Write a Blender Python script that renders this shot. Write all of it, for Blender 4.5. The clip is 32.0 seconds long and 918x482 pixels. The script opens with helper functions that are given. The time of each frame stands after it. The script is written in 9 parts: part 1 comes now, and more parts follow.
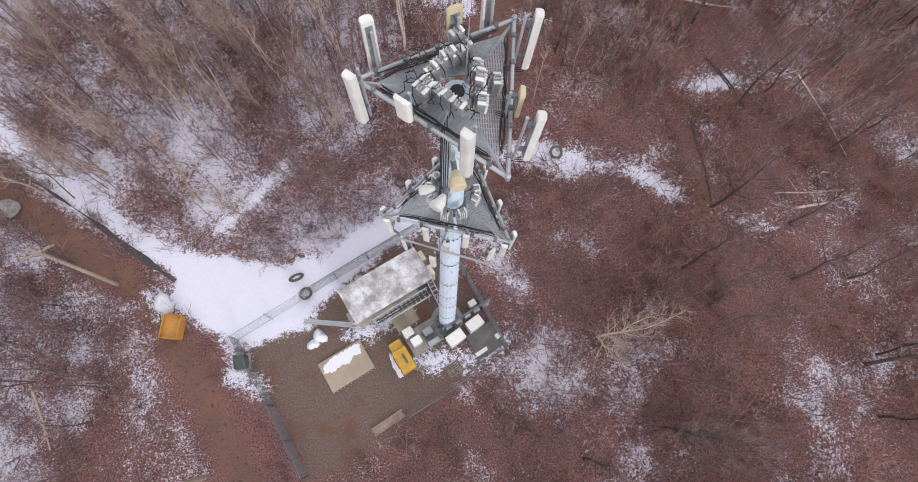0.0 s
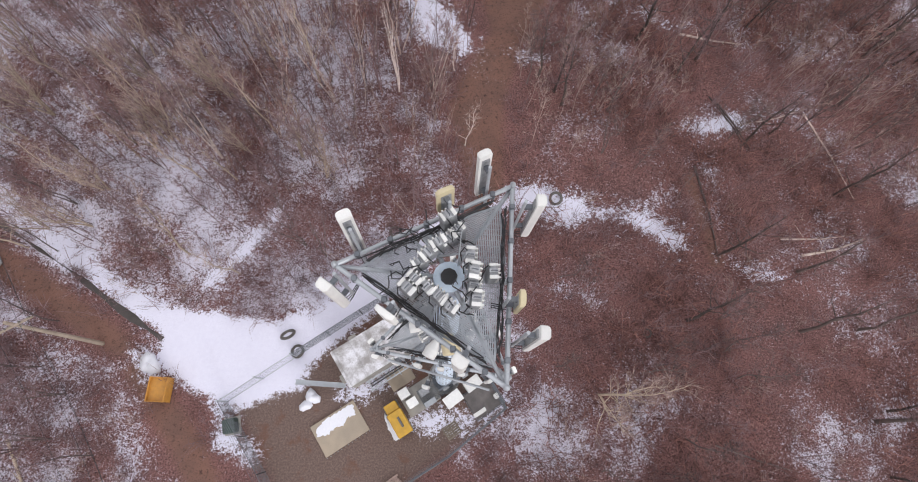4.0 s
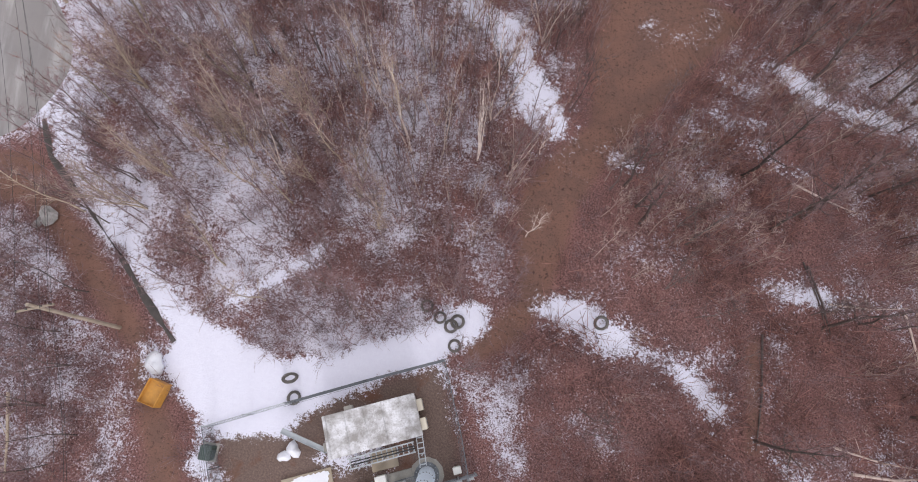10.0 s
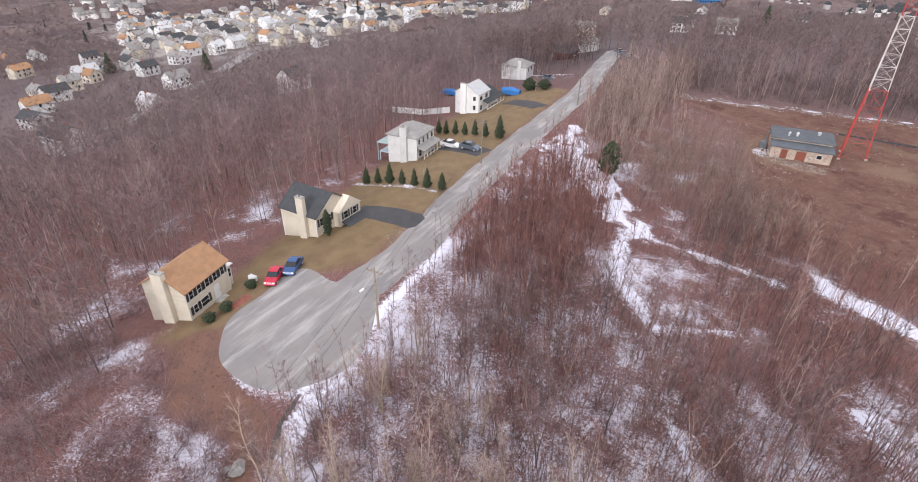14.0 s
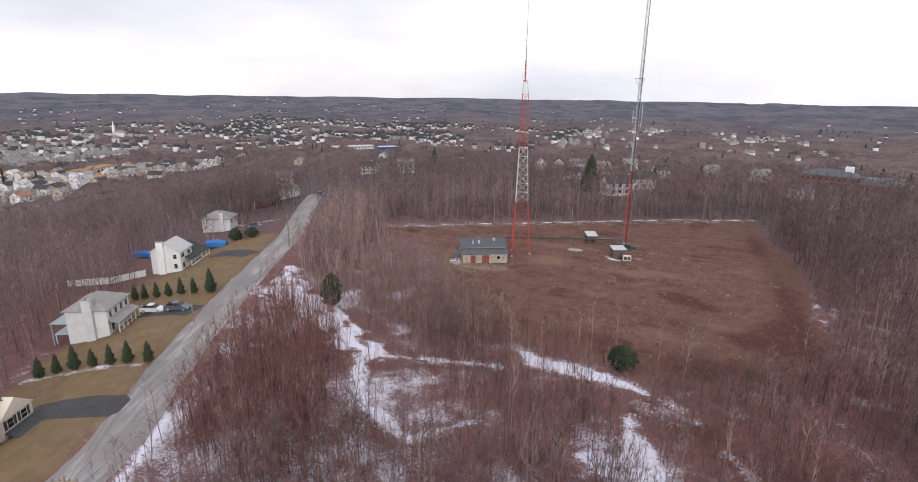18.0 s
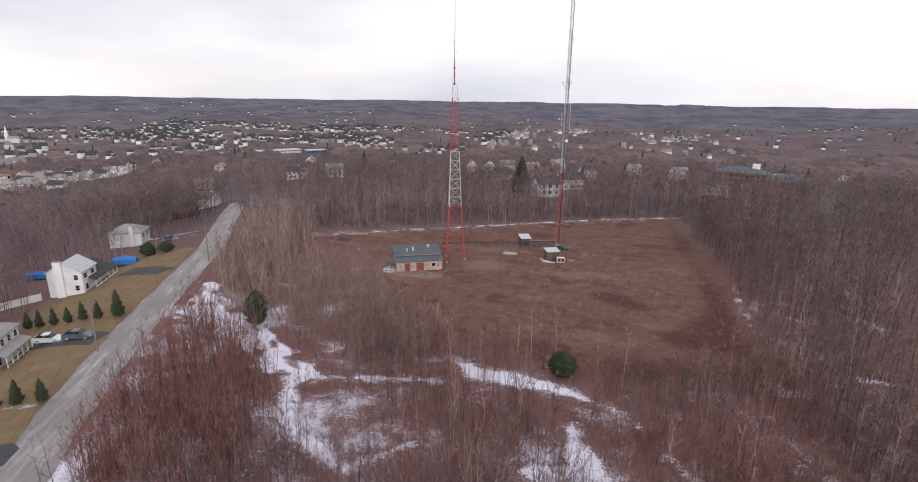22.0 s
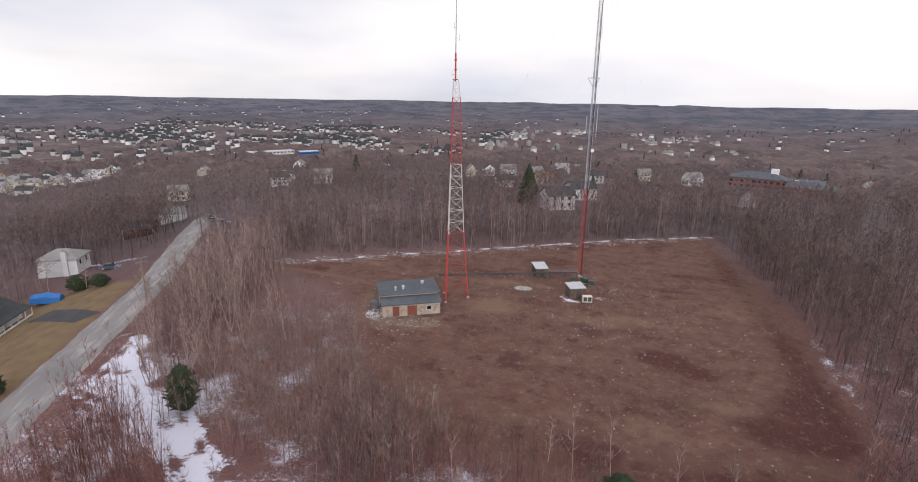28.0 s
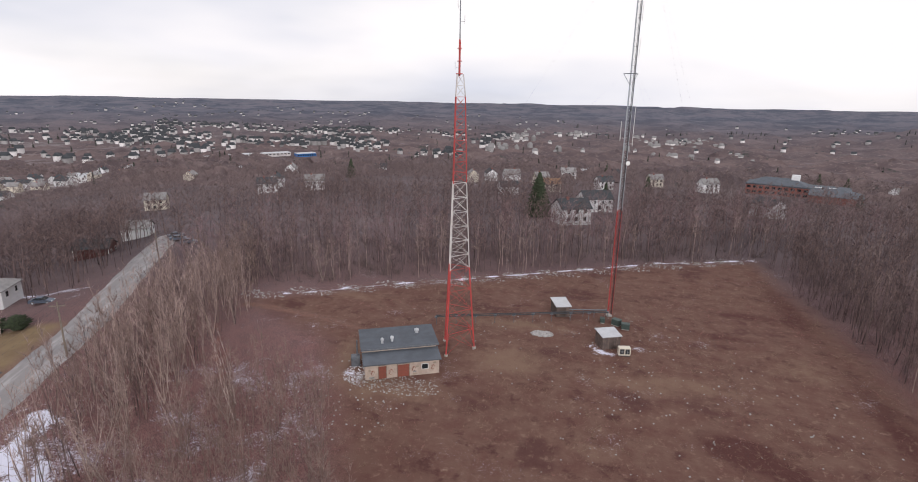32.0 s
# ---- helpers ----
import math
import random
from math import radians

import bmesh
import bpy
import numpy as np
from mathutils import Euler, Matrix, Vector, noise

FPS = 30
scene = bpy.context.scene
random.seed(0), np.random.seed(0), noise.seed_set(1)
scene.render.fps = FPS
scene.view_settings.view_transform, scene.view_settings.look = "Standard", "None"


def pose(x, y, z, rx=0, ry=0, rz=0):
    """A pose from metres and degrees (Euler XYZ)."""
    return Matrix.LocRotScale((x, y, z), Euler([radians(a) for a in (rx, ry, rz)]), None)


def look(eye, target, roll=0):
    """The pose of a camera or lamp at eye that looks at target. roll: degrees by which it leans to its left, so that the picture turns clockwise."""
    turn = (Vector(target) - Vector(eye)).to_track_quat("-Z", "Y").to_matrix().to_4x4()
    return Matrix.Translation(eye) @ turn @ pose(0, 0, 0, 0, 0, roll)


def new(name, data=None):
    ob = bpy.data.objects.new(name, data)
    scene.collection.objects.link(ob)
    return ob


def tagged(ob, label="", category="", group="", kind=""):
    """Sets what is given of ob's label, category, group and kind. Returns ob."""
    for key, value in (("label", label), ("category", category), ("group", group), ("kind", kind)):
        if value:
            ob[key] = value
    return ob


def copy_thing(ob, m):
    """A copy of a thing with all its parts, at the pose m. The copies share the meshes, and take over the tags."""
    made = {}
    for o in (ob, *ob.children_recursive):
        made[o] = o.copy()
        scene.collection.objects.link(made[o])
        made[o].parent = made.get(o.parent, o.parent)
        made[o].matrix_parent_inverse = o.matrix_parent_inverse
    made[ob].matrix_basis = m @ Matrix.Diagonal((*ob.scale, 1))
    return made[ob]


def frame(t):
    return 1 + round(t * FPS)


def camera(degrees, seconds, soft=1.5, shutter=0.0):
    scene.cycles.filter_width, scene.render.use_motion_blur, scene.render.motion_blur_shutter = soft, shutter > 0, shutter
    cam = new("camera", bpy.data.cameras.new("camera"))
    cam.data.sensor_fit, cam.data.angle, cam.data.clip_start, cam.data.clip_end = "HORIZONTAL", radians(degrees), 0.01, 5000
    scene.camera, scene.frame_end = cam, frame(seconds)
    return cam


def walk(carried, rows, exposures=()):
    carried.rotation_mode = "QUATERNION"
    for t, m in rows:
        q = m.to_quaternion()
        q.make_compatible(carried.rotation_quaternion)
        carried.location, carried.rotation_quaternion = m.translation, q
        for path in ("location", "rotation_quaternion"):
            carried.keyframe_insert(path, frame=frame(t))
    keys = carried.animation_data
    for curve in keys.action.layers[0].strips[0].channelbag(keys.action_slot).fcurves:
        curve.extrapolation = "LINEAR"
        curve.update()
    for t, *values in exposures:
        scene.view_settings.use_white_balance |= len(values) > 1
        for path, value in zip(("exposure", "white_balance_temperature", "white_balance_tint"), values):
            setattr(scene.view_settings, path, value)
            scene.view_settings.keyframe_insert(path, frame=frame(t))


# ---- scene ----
cam = camera(81.3, 32.0, soft=1.0)
PATH = [
    (0, (-1.077, -6.54, 43.132), (-1.014, -5.918, 41.233), 5.3),
    (0.5, (-1.05, -6.041, 43.105), (-0.984, -5.419, 41.205), 5.4),
    (1, (-1.007, -5.525, 43.096), (-0.941, -4.903, 41.196), 5.5),
    (1.5, (-0.972, -4.977, 43.098), (-0.905, -4.355, 41.198), 5.5),
    (2, (-0.941, -4.413, 43.102), (-0.875, -3.791, 41.202), 5.4),
    (2.5, (-0.923, -3.832, 43.118), (-0.856, -3.211, 41.218), 5.5),
    (3, (-0.887, -3.235, 43.125), (-0.821, -2.613, 41.225), 5.4),
    (3.5, (-0.874, -2.591, 43.126), (-0.806, -1.97, 41.226), 5.4),
    (5.5, (-0.863, 0.073, 43.132), (-0.795, 0.692, 41.231), 5.6),
    (6, (-0.902, 0.735, 43.111), (-0.834, 1.354, 41.211), 5.6),
    (6.5, (-0.944, 1.401, 43.118), (-0.876, 2.019, 41.217), 5.7),
    (7, (-0.961, 2.063, 43.121), (-0.892, 2.679, 41.22), 5.8),
    (7.5, (-0.981, 2.698, 43.151), (-0.913, 3.315, 41.25), 5.8),
    (8, (-1.018, 3.332, 43.201), (-0.95, 3.946, 41.299), 5.8),
    (8.5, (-1.016, 3.927, 43.232), (-0.949, 4.542, 41.33), 5.8),
    (9, (-0.716, 4.444, 43.313), (-0.67, 5.06, 41.41), 4.6),
    (9.5, (-0.731, 5.131, 43.308), (-0.776, 5.738, 41.403), 4.7),
    (10, (-0.894, 5.827, 43.271), (-1.026, 6.412, 41.363), 4.9),
    (10.5, (-1.198, 6.394, 43.243), (-1.412, 6.946, 41.333), 5.2),
    (11, (-1.588, 7.009, 43.166), (-1.952, 7.455, 41.251), 4.6),
    (11.5, (-1.923, 7.445, 43.124), (-2.331, 7.839, 41.206), 4.2),
    (12, (-2.132, 7.707, 43.028), (-2.669, 8.189, 41.163), 3.6),
    (12.5, (-1.806, 7.804, 43.028), (-2.597, 8.463, 41.313), 1.9),
    (13, (-1.664, 7.665, 43.02), (-2.683, 8.491, 41.51), 1.5),
    (13.5, (-1.556, 7.569, 42.984), (-2.771, 8.537, 41.724), 1.2),
    (15.5, (0.645, 7.646, 42.167), (-0.87, 8.829, 41.611), 0.3),
    (16, (0.911, 7.484, 42.127), (-0.299, 8.978, 41.575), 0.6),
    (16.5, (0.596, 7.188, 42.105), (-0.255, 8.914, 41.559), 0.6),
    (17, (0.308, 6.917, 42.14), (-0.493, 8.668, 41.598), 0.7),
    (17.5, (0.194, 6.807, 42.195), (-0.595, 8.564, 41.654), 0.7),
    (18, (0.276, 6.756, 42.25), (-0.453, 8.54, 41.712), 0.8),
    (18.5, (0.284, 6.621, 42.327), (-0.319, 8.452, 41.793), 0.8),
    (19, (0.28, 6.499, 42.398), (-0.276, 8.345, 41.865), 0.8),
    (19.5, (0.247, 6.603, 42.45), (-0.288, 8.455, 41.918), 0.8),
    (20, (0.135, 6.897, 42.501), (-0.388, 8.753, 41.971), 0.8),
    (20.5, (-0.056, 7.343, 42.542), (-0.57, 9.202, 42.013), 0.8),
    (21, (-0.374, 7.993, 42.557), (-0.878, 9.854, 42.028), 0.8),
    (21.5, (-0.653, 8.903, 42.573), (-1.152, 10.767, 42.045), 0.9),
    (22, (-0.943, 10.014, 42.577), (-1.438, 11.878, 42.049), 0.8),
    (22.5, (-1.292, 11.376, 42.581), (-1.786, 13.241, 42.053), 0.8),
    (23, (-1.768, 12.96, 42.581), (-2.259, 14.826, 42.053), 0.8),
    (23.5, (-2.354, 14.707, 42.572), (-2.843, 16.572, 42.042), 0.8),
    (24, (-3.034, 16.762, 42.562), (-3.521, 18.628, 42.032), 0.8),
    (24.5, (-3.684, 19.015, 42.547), (-4.17, 20.881, 42.016), 0.8),
    (26.5, (-6.653, 29.035, 42.408), (-7.138, 30.902, 41.879), 0.9),
    (27, (-7.507, 31.792, 42.38), (-7.993, 33.659, 41.851), 0.9),
    (27.5, (-8.406, 34.542, 42.312), (-8.891, 36.409, 41.784), 0.9),
    (28, (-9.418, 37.477, 42.243), (-9.902, 39.344, 41.716), 0.9),
    (28.5, (-10.444, 40.407, 42.17), (-10.928, 42.275, 41.642), 0.8),
    (29, (-11.35, 43.228, 42.12), (-11.833, 45.095, 41.593), 0.9),
    (29.5, (-12.105, 46.059, 42.067), (-12.589, 47.927, 41.541), 0.9),
    (30, (-12.899, 48.955, 42.019), (-13.382, 50.824, 41.494), 1.0),
    (30.5, (-13.734, 51.905, 41.972), (-14.216, 53.774, 41.447), 1.0),
    (31, (-14.506, 54.826, 41.939), (-14.989, 56.694, 41.414), 1.1),
    (31.5, (-15.373, 57.752, 41.922), (-15.857, 59.62, 41.397), 1.1),
    (32, (-16.292, 60.569, 41.905), (-16.775, 62.438, 41.382), 1.0),
]
walk(cam, [(t, look(eye, target, roll)) for t, eye, target, roll in PATH],
     exposures=[(0, -0.02), (10.5, 0.03), (11.5, 0.07), (12.0, 0.10), (12.5, 0.30), (13.0, 0.40), (15.5, 0.38), (16.5, 0.18), (17.5, -0.05), (18.0, -0.14), (19.0, -0.20), (32.0, -0.25)])

# ---- world, sun, exposure ----
world = bpy.data.worlds.new("sky")
scene.world = world
world.use_nodes = True
wn, wl = world.node_tree.nodes, world.node_tree.links
wn.clear()
w_out = wn.new("ShaderNodeOutputWorld")
w_bg = wn.new("ShaderNodeBackground")
w_sky = wn.new("ShaderNodeTexSky")
w_sky.sky_type, w_sky.sun_disc = "NISHITA", False
w_sky.sun_elevation, w_sky.sun_rotation = radians(24), radians(150)
w_sky.air_density, w_sky.dust_density = 1.0, 2.0
w_tc = wn.new("ShaderNodeTexCoord")
w_map = wn.new("ShaderNodeMapping")
w_map.inputs["Scale"].default_value = (1.0, 1.0, 4.0)
w_noise = wn.new("ShaderNodeTexNoise")
w_noise.inputs["Scale"].default_value, w_noise.inputs["Detail"].default_value = 1.6, 5.0
w_ramp = wn.new("ShaderNodeValToRGB")
w_ramp.color_ramp.elements[0].position, w_ramp.color_ramp.elements[1].position = 0.25, 0.52
w_ramp.color_ramp.elements[0].color = (0.72, 0.72, 0.72, 1)
w_gain = wn.new("ShaderNodeMix")
w_gain.data_type, w_gain.blend_type = "RGBA", "MULTIPLY"
w_gain.inputs["Factor"].default_value = 1.0
w_gain.inputs["B"].default_value = (0.1, 0.1, 0.1, 1)
w_mix = wn.new("ShaderNodeMix")
w_mix.data_type = "RGBA"
w_cloud = wn.new("ShaderNodeTexNoise")
w_cloud.inputs["Scale"].default_value, w_cloud.inputs["Detail"].default_value = 1.1, 4.0
w_cramp = wn.new("ShaderNodeValToRGB")
w_cramp.color_ramp.elements[0].position, w_cramp.color_ramp.elements[1].position = 0.36, 0.58
w_cramp.color_ramp.elements[0].color, w_cramp.color_ramp.elements[1].color = (0.82, 0.85, 0.98, 1), (1.24, 1.19, 1.21, 1)
wl.new(w_tc.outputs["Generated"], w_map.inputs["Vector"])
wl.new(w_map.outputs["Vector"], w_noise.inputs["Vector"])
wl.new(w_map.outputs["Vector"], w_cloud.inputs["Vector"])
wl.new(w_noise.outputs["Fac"], w_ramp.inputs["Fac"])
wl.new(w_cloud.outputs["Fac"], w_cramp.inputs["Fac"])
wl.new(w_sky.outputs["Color"], w_gain.inputs["A"])
wl.new(w_ramp.outputs["Color"], w_mix.inputs["Factor"])
wl.new(w_gain.outputs["Result"], w_mix.inputs["A"])
wl.new(w_cramp.outputs["Color"], w_mix.inputs["B"])
wl.new(w_mix.outputs["Result"], w_bg.inputs["Color"])
w_bg.inputs["Strength"].default_value = 1.0
wl.new(w_bg.outputs["Background"], w_out.inputs["Surface"])

sun = new("sun", bpy.data.lights.new("sun", "SUN"))
sun.data.energy, sun.data.angle, sun.data.color = 1.5, radians(14), (1.0, 0.97, 0.99)
sun.matrix_world = look((0, 0, 100), (100 * math.sin(radians(150)) * -1, 100 * math.cos(radians(150)) * -1, 100 - 45))

# ---- materials ----
def node_mat(name):
    m = bpy.data.materials.new(name)
    m.use_nodes = True
    return m, m.node_tree.nodes, m.node_tree.links, m.node_tree.nodes["Principled BSDF"]


def noise_node(n, l, scale, detail=4.0, rough=0.6, vec=None):
    t = n.new("ShaderNodeTexNoise")
    t.inputs["Scale"].default_value, t.inputs["Detail"].default_value, t.inputs["Roughness"].default_value = scale, detail, rough
    if vec is not None:
        l.new(vec, t.inputs["Vector"])
    return t.outputs["Fac"]


def mix_node(n, l, fac, a, b, blend="MIX"):
    t = n.new("ShaderNodeMix")
    t.data_type, t.blend_type = "RGBA", blend
    for key, val in (("Factor", fac), ("A", a), ("B", b)):
        if isinstance(val, (int, float)):
            t.inputs[key].default_value = val
        elif isinstance(val, tuple):
            t.inputs[key].default_value = (*val, 1)
        else:
            l.new(val, t.inputs[key])
    return t.outputs["Result"]


def math_node(n, l, op, a, b=0.0, clamp=False):
    t = n.new("ShaderNodeMath")
    t.operation, t.use_clamp = op, clamp
    for k, val in enumerate((a, b)):
        if isinstance(val, (int, float)):
            t.inputs[k].default_value = val
        else:
            l.new(val, t.inputs[k])
    return t.outputs[0]


def range_node(n, l, val, a, b):
    t = n.new("ShaderNodeMapRange")
    t.interpolation_type = "SMOOTHSTEP"
    t.inputs["From Min"].default_value, t.inputs["From Max"].default_value = a, b
    l.new(val, t.inputs["Value"])
    return t.outputs["Result"]


def bump_node(n, l, bsdf, height, strength, dist):
    b = n.new("ShaderNodeBump")
    b.inputs["Strength"].default_value, b.inputs["Distance"].default_value = strength, dist
    l.new(height, b.inputs["Height"])
    l.new(b.outputs["Normal"], bsdf.inputs["Normal"])


def surface(name, col, col2=None, rough=0.7, metal=0.0, scale=3.0, fine=40.0, bump=0.25, vary=0.12, dirt=(0.16, 0.14, 0.12), dirty=0.25, island=False):
    """A painted, metal, wood or mineral surface with grain, blotches, wear and a little piece-to-piece variation."""
    m, n, l, b = node_mat(name)
    tc = n.new("ShaderNodeTexCoord").outputs["Object"]
    big, small = noise_node(n, l, scale, 4, 0.6, tc), noise_node(n, l, fine, 3, 0.6, tc)
    c = mix_node(n, l, range_node(n, l, big, 0.3, 0.7), col, col2 or tuple(v * 0.8 for v in col))
    c = mix_node(n, l, math_node(n, l, "MULTIPLY", range_node(n, l, small, 0.45, 0.8), dirty), c, dirt)
    if island:
        rnd = n.new("ShaderNodeNewGeometry").outputs["Random Per Island"]
    else:
        rnd = n.new("ShaderNodeObjectInfo").outputs["Random"]
    h = n.new("ShaderNodeHueSaturation")
    l.new(math_node(n, l, "ADD", math_node(n, l, "MULTIPLY", rnd, 2 * vary), 1 - vary), h.inputs["Value"])
    l.new(c, h.inputs["Color"])
    l.new(h.outputs["Color"], b.inputs["Base Color"])
    b.inputs["Roughness"].default_value, b.inputs["Metallic"].default_value = rough, metal
    if bump:
        bump_node(n, l, b, small, bump, 0.02)
    return m


galv = surface("galvanised steel", (0.50, 0.53, 0.56), (0.38, 0.405, 0.43), rough=0.45, metal=0.35, scale=1.2, fine=25, dirty=0.2)
galv_dark = surface("weathered steel", (0.20, 0.22, 0.24), (0.13, 0.14, 0.16), rough=0.6, metal=0.4)
grating_mat = surface("grey steel grating", (0.46, 0.49, 0.52), (0.34, 0.37, 0.40), rough=0.7, metal=0.2, scale=2, fine=60)
pole_paint = surface("pale blue-grey pole paint", (0.66, 0.77, 0.88), (0.58, 0.69, 0.80), rough=0.5, metal=0.0, scale=0.6, fine=12, dirty=0.2)
antenna_white = surface("white antenna plastic", (0.78, 0.78, 0.75), (0.68, 0.68, 0.66), rough=0.45, scale=2, dirty=0.1, bump=0.05)
antenna_cream = surface("cream antenna plastic", (0.66, 0.58, 0.38), (0.58, 0.50, 0.32), rough=0.5, scale=2, dirty=0.1, bump=0.05)
radio_grey = surface("grey radio housing", (0.40, 0.41, 0.42), (0.26, 0.27, 0.28), rough=0.5, metal=0.3, scale=5)
cover_grey = surface("pale grey sun cover", (0.52, 0.53, 0.55), (0.40, 0.41, 0.43), rough=0.4, metal=0.3, scale=4)
cable_black = surface("black cable sheath", (0.025, 0.025, 0.028), rough=0.55, bump=0, dirty=0.1)
concrete = surface("weathered concrete", (0.42, 0.40, 0.36), (0.30, 0.29, 0.27), rough=0.9, scale=0.8, fine=30, dirty=0.4)
slab_dark = surface("dark damp concrete", (0.22, 0.20, 0.195), (0.14, 0.13, 0.125), rough=0.85, scale=1.2, fine=30, dirty=0.3)
concrete_tan = surface("tan concrete slab", (0.40, 0.33, 0.25), (0.33, 0.28, 0.22), rough=0.9, scale=0.8, fine=30, dirty=0.3)
yellow = surface("yellow machine paint", (0.62, 0.36, 0.04), (0.52, 0.30, 0.04), rough=0.5, dirty=0.2)
orange = surface("orange painted steel", (0.62, 0.30, 0.05), (0.50, 0.24, 0.05), rough=0.55, dirty=0.2)
green_box = surface("green enclosure paint", (0.055, 0.085, 0.075), rough=0.6)
asphalt_dark = surface("dark asphalt", (0.055, 0.055, 0.06), (0.04, 0.04, 0.045), rough=0.9, scale=0.5, fine=30)
asphalt_edge = surface("crumbled brown-grey asphalt", (0.095, 0.082, 0.078), (0.060, 0.052, 0.050), rough=0.9, scale=0.5, fine=20)
wood_grey = surface("grey weathered timber", (0.25, 0.21, 0.17), (0.17, 0.14, 0.11), rough=0.9, scale=2)
wood_pink = surface("pale reddish weathered timber", (0.40, 0.29, 0.25), (0.28, 0.20, 0.17), rough=0.9, scale=2)
wood_pole = surface("bleached pole timber", (0.40, 0.33, 0.26), (0.28, 0.23, 0.18), rough=0.9, scale=1.5)
bark_grey = surface("grey brown bark", (0.19, 0.148, 0.140), (0.10, 0.078, 0.076), rough=0.95, scale=1.0, vary=0.3)
bark_pale = surface("pale tan bark", (0.58, 0.48, 0.37), (0.42, 0.34, 0.26), rough=0.95, scale=1.0, vary=0.25)
bark_birch = surface("pinkish white birch bark", (0.74, 0.62, 0.56), (0.52, 0.40, 0.35), rough=0.85, scale=2.0, vary=0.2)
bark_tan = surface("dull tan birch bark", (0.46, 0.36, 0.31), (0.32, 0.25, 0.215), rough=0.9, scale=1.5, vary=0.25)
wood_weathered = surface("weathered brown planks", (0.150, 0.112, 0.096), (0.090, 0.068, 0.060), rough=0.9, scale=1.5, vary=0.3)
bark_dark = surface("dark brown bark", (0.120, 0.088, 0.080), (0.065, 0.050, 0.046), rough=0.95, scale=1.0, vary=0.35)
town_wall = surface("painted town walls", (0.62, 0.59, 0.58), (0.46, 0.43, 0.42), rough=0.8, vary=0.6, island=True, bump=0)
roof_snowy = surface("stained roof slab under thin snow", (0.66, 0.66, 0.69), (0.27, 0.255, 0.245), rough=0.9, scale=1.1, fine=9, dirty=0.55, dirt=(0.20, 0.18, 0.17))
aqua_sheet = surface("pale aqua patio sheeting", (0.42, 0.55, 0.55), (0.33, 0.45, 0.46), rough=0.4, dirty=0.2)
weed_tan = surface("dry tan weeds", (0.30, 0.215, 0.145), (0.20, 0.135, 0.095), rough=0.95, scale=0.3, vary=0.35, island=True, bump=0)
# lighter than the nearer twigs: some distance haze is put into this colour
twig_mid = surface("brown twigs of the valley woods", (0.205, 0.150, 0.146), (0.125, 0.092, 0.092), rough=0.95, scale=0.03, vary=0.3, island=True, bump=0)
birch_white = surface("bright pinkish birch bark", (0.86, 0.76, 0.71), (0.70, 0.58, 0.53), rough=0.85, scale=2.0, vary=0.1)
# twig_red, twig_brown: wide variation and dark tones put shadow inside the woods into colour
twig_red = surface("reddish brown twigs", (0.30, 0.146, 0.124), (0.125, 0.062, 0.055), rough=0.95, scale=0.6, vary=0.5, island=True, bump=0)
twig_grey = surface("grey brown twigs", (0.300, 0.198, 0.206), (0.155, 0.100, 0.104), rough=0.95, scale=0.5, vary=0.3, island=True, bump=0)
twig_brown = surface("brown twigs", (0.215, 0.146, 0.136), (0.070, 0.048, 0.048), rough=0.95, scale=0.5, vary=0.55, island=True, bump=0)
twig_tan = surface("dull tan twigs", (0.330, 0.235, 0.200), (0.170, 0.115, 0.100), rough=0.95, scale=0.4, vary=0.35, island=True, bump=0)
twig_slope = surface("grey twigs of the slope wood", (0.270, 0.196, 0.196), (0.120, 0.088, 0.090), rough=0.95, scale=0.1, vary=0.4, island=True, bump=0)
twig_pale = surface("pale tan twigs", (0.46, 0.345, 0.30), (0.30, 0.215, 0.195), rough=0.95, scale=0.5, vary=0.3, island=True, bump=0)
needle = surface("dark evergreen needles", (0.042, 0.058, 0.026), (0.026, 0.038, 0.018), rough=0.9, scale=2, vary=0.3, island=True, bump=0)
rock_mat = surface("grey boulder", (0.40, 0.38, 0.37), (0.26, 0.25, 0.24), rough=0.9, scale=1.5, fine=12, bump=0.6)
rubber = surface("old tyre rubber", (0.080, 0.073, 0.070), (0.15, 0.135, 0.125), rough=0.85, scale=3)
siding_cream = surface("cream clapboard siding", (0.66, 0.60, 0.50), (0.58, 0.53, 0.44), rough=0.7, scale=0.6, dirty=0.1)
siding_maroon = surface("dark maroon siding", (0.115, 0.036, 0.032), (0.085, 0.028, 0.026), rough=0.8, scale=0.6, dirty=0.1)
siding_white = surface("white clapboard siding", (0.80, 0.80, 0.80), (0.72, 0.72, 0.72), rough=0.65, scale=0.6, dirty=0.08)
siding_grey = surface("light grey siding", (0.68, 0.68, 0.68), (0.60, 0.60, 0.60), rough=0.7, scale=0.6, dirty=0.1)
roof_tan = surface("orange-brown shingles", (0.40, 0.225, 0.125), (0.32, 0.18, 0.10), rough=0.95, scale=1.0, fine=10, dirty=0.2)
roof_dark = surface("charcoal shingles", (0.055, 0.06, 0.068), (0.04, 0.045, 0.05), rough=0.95, scale=1.0, fine=10, dirty=0.2)
roof_grey = surface("grey shingles", (0.30, 0.29, 0.28), (0.23, 0.22, 0.22), rough=0.95, scale=1.0, fine=10, dirty=0.2)
roof_pale = surface("pale grey metal roof", (0.55, 0.56, 0.58), (0.47, 0.48, 0.50), rough=0.6, scale=1.0)
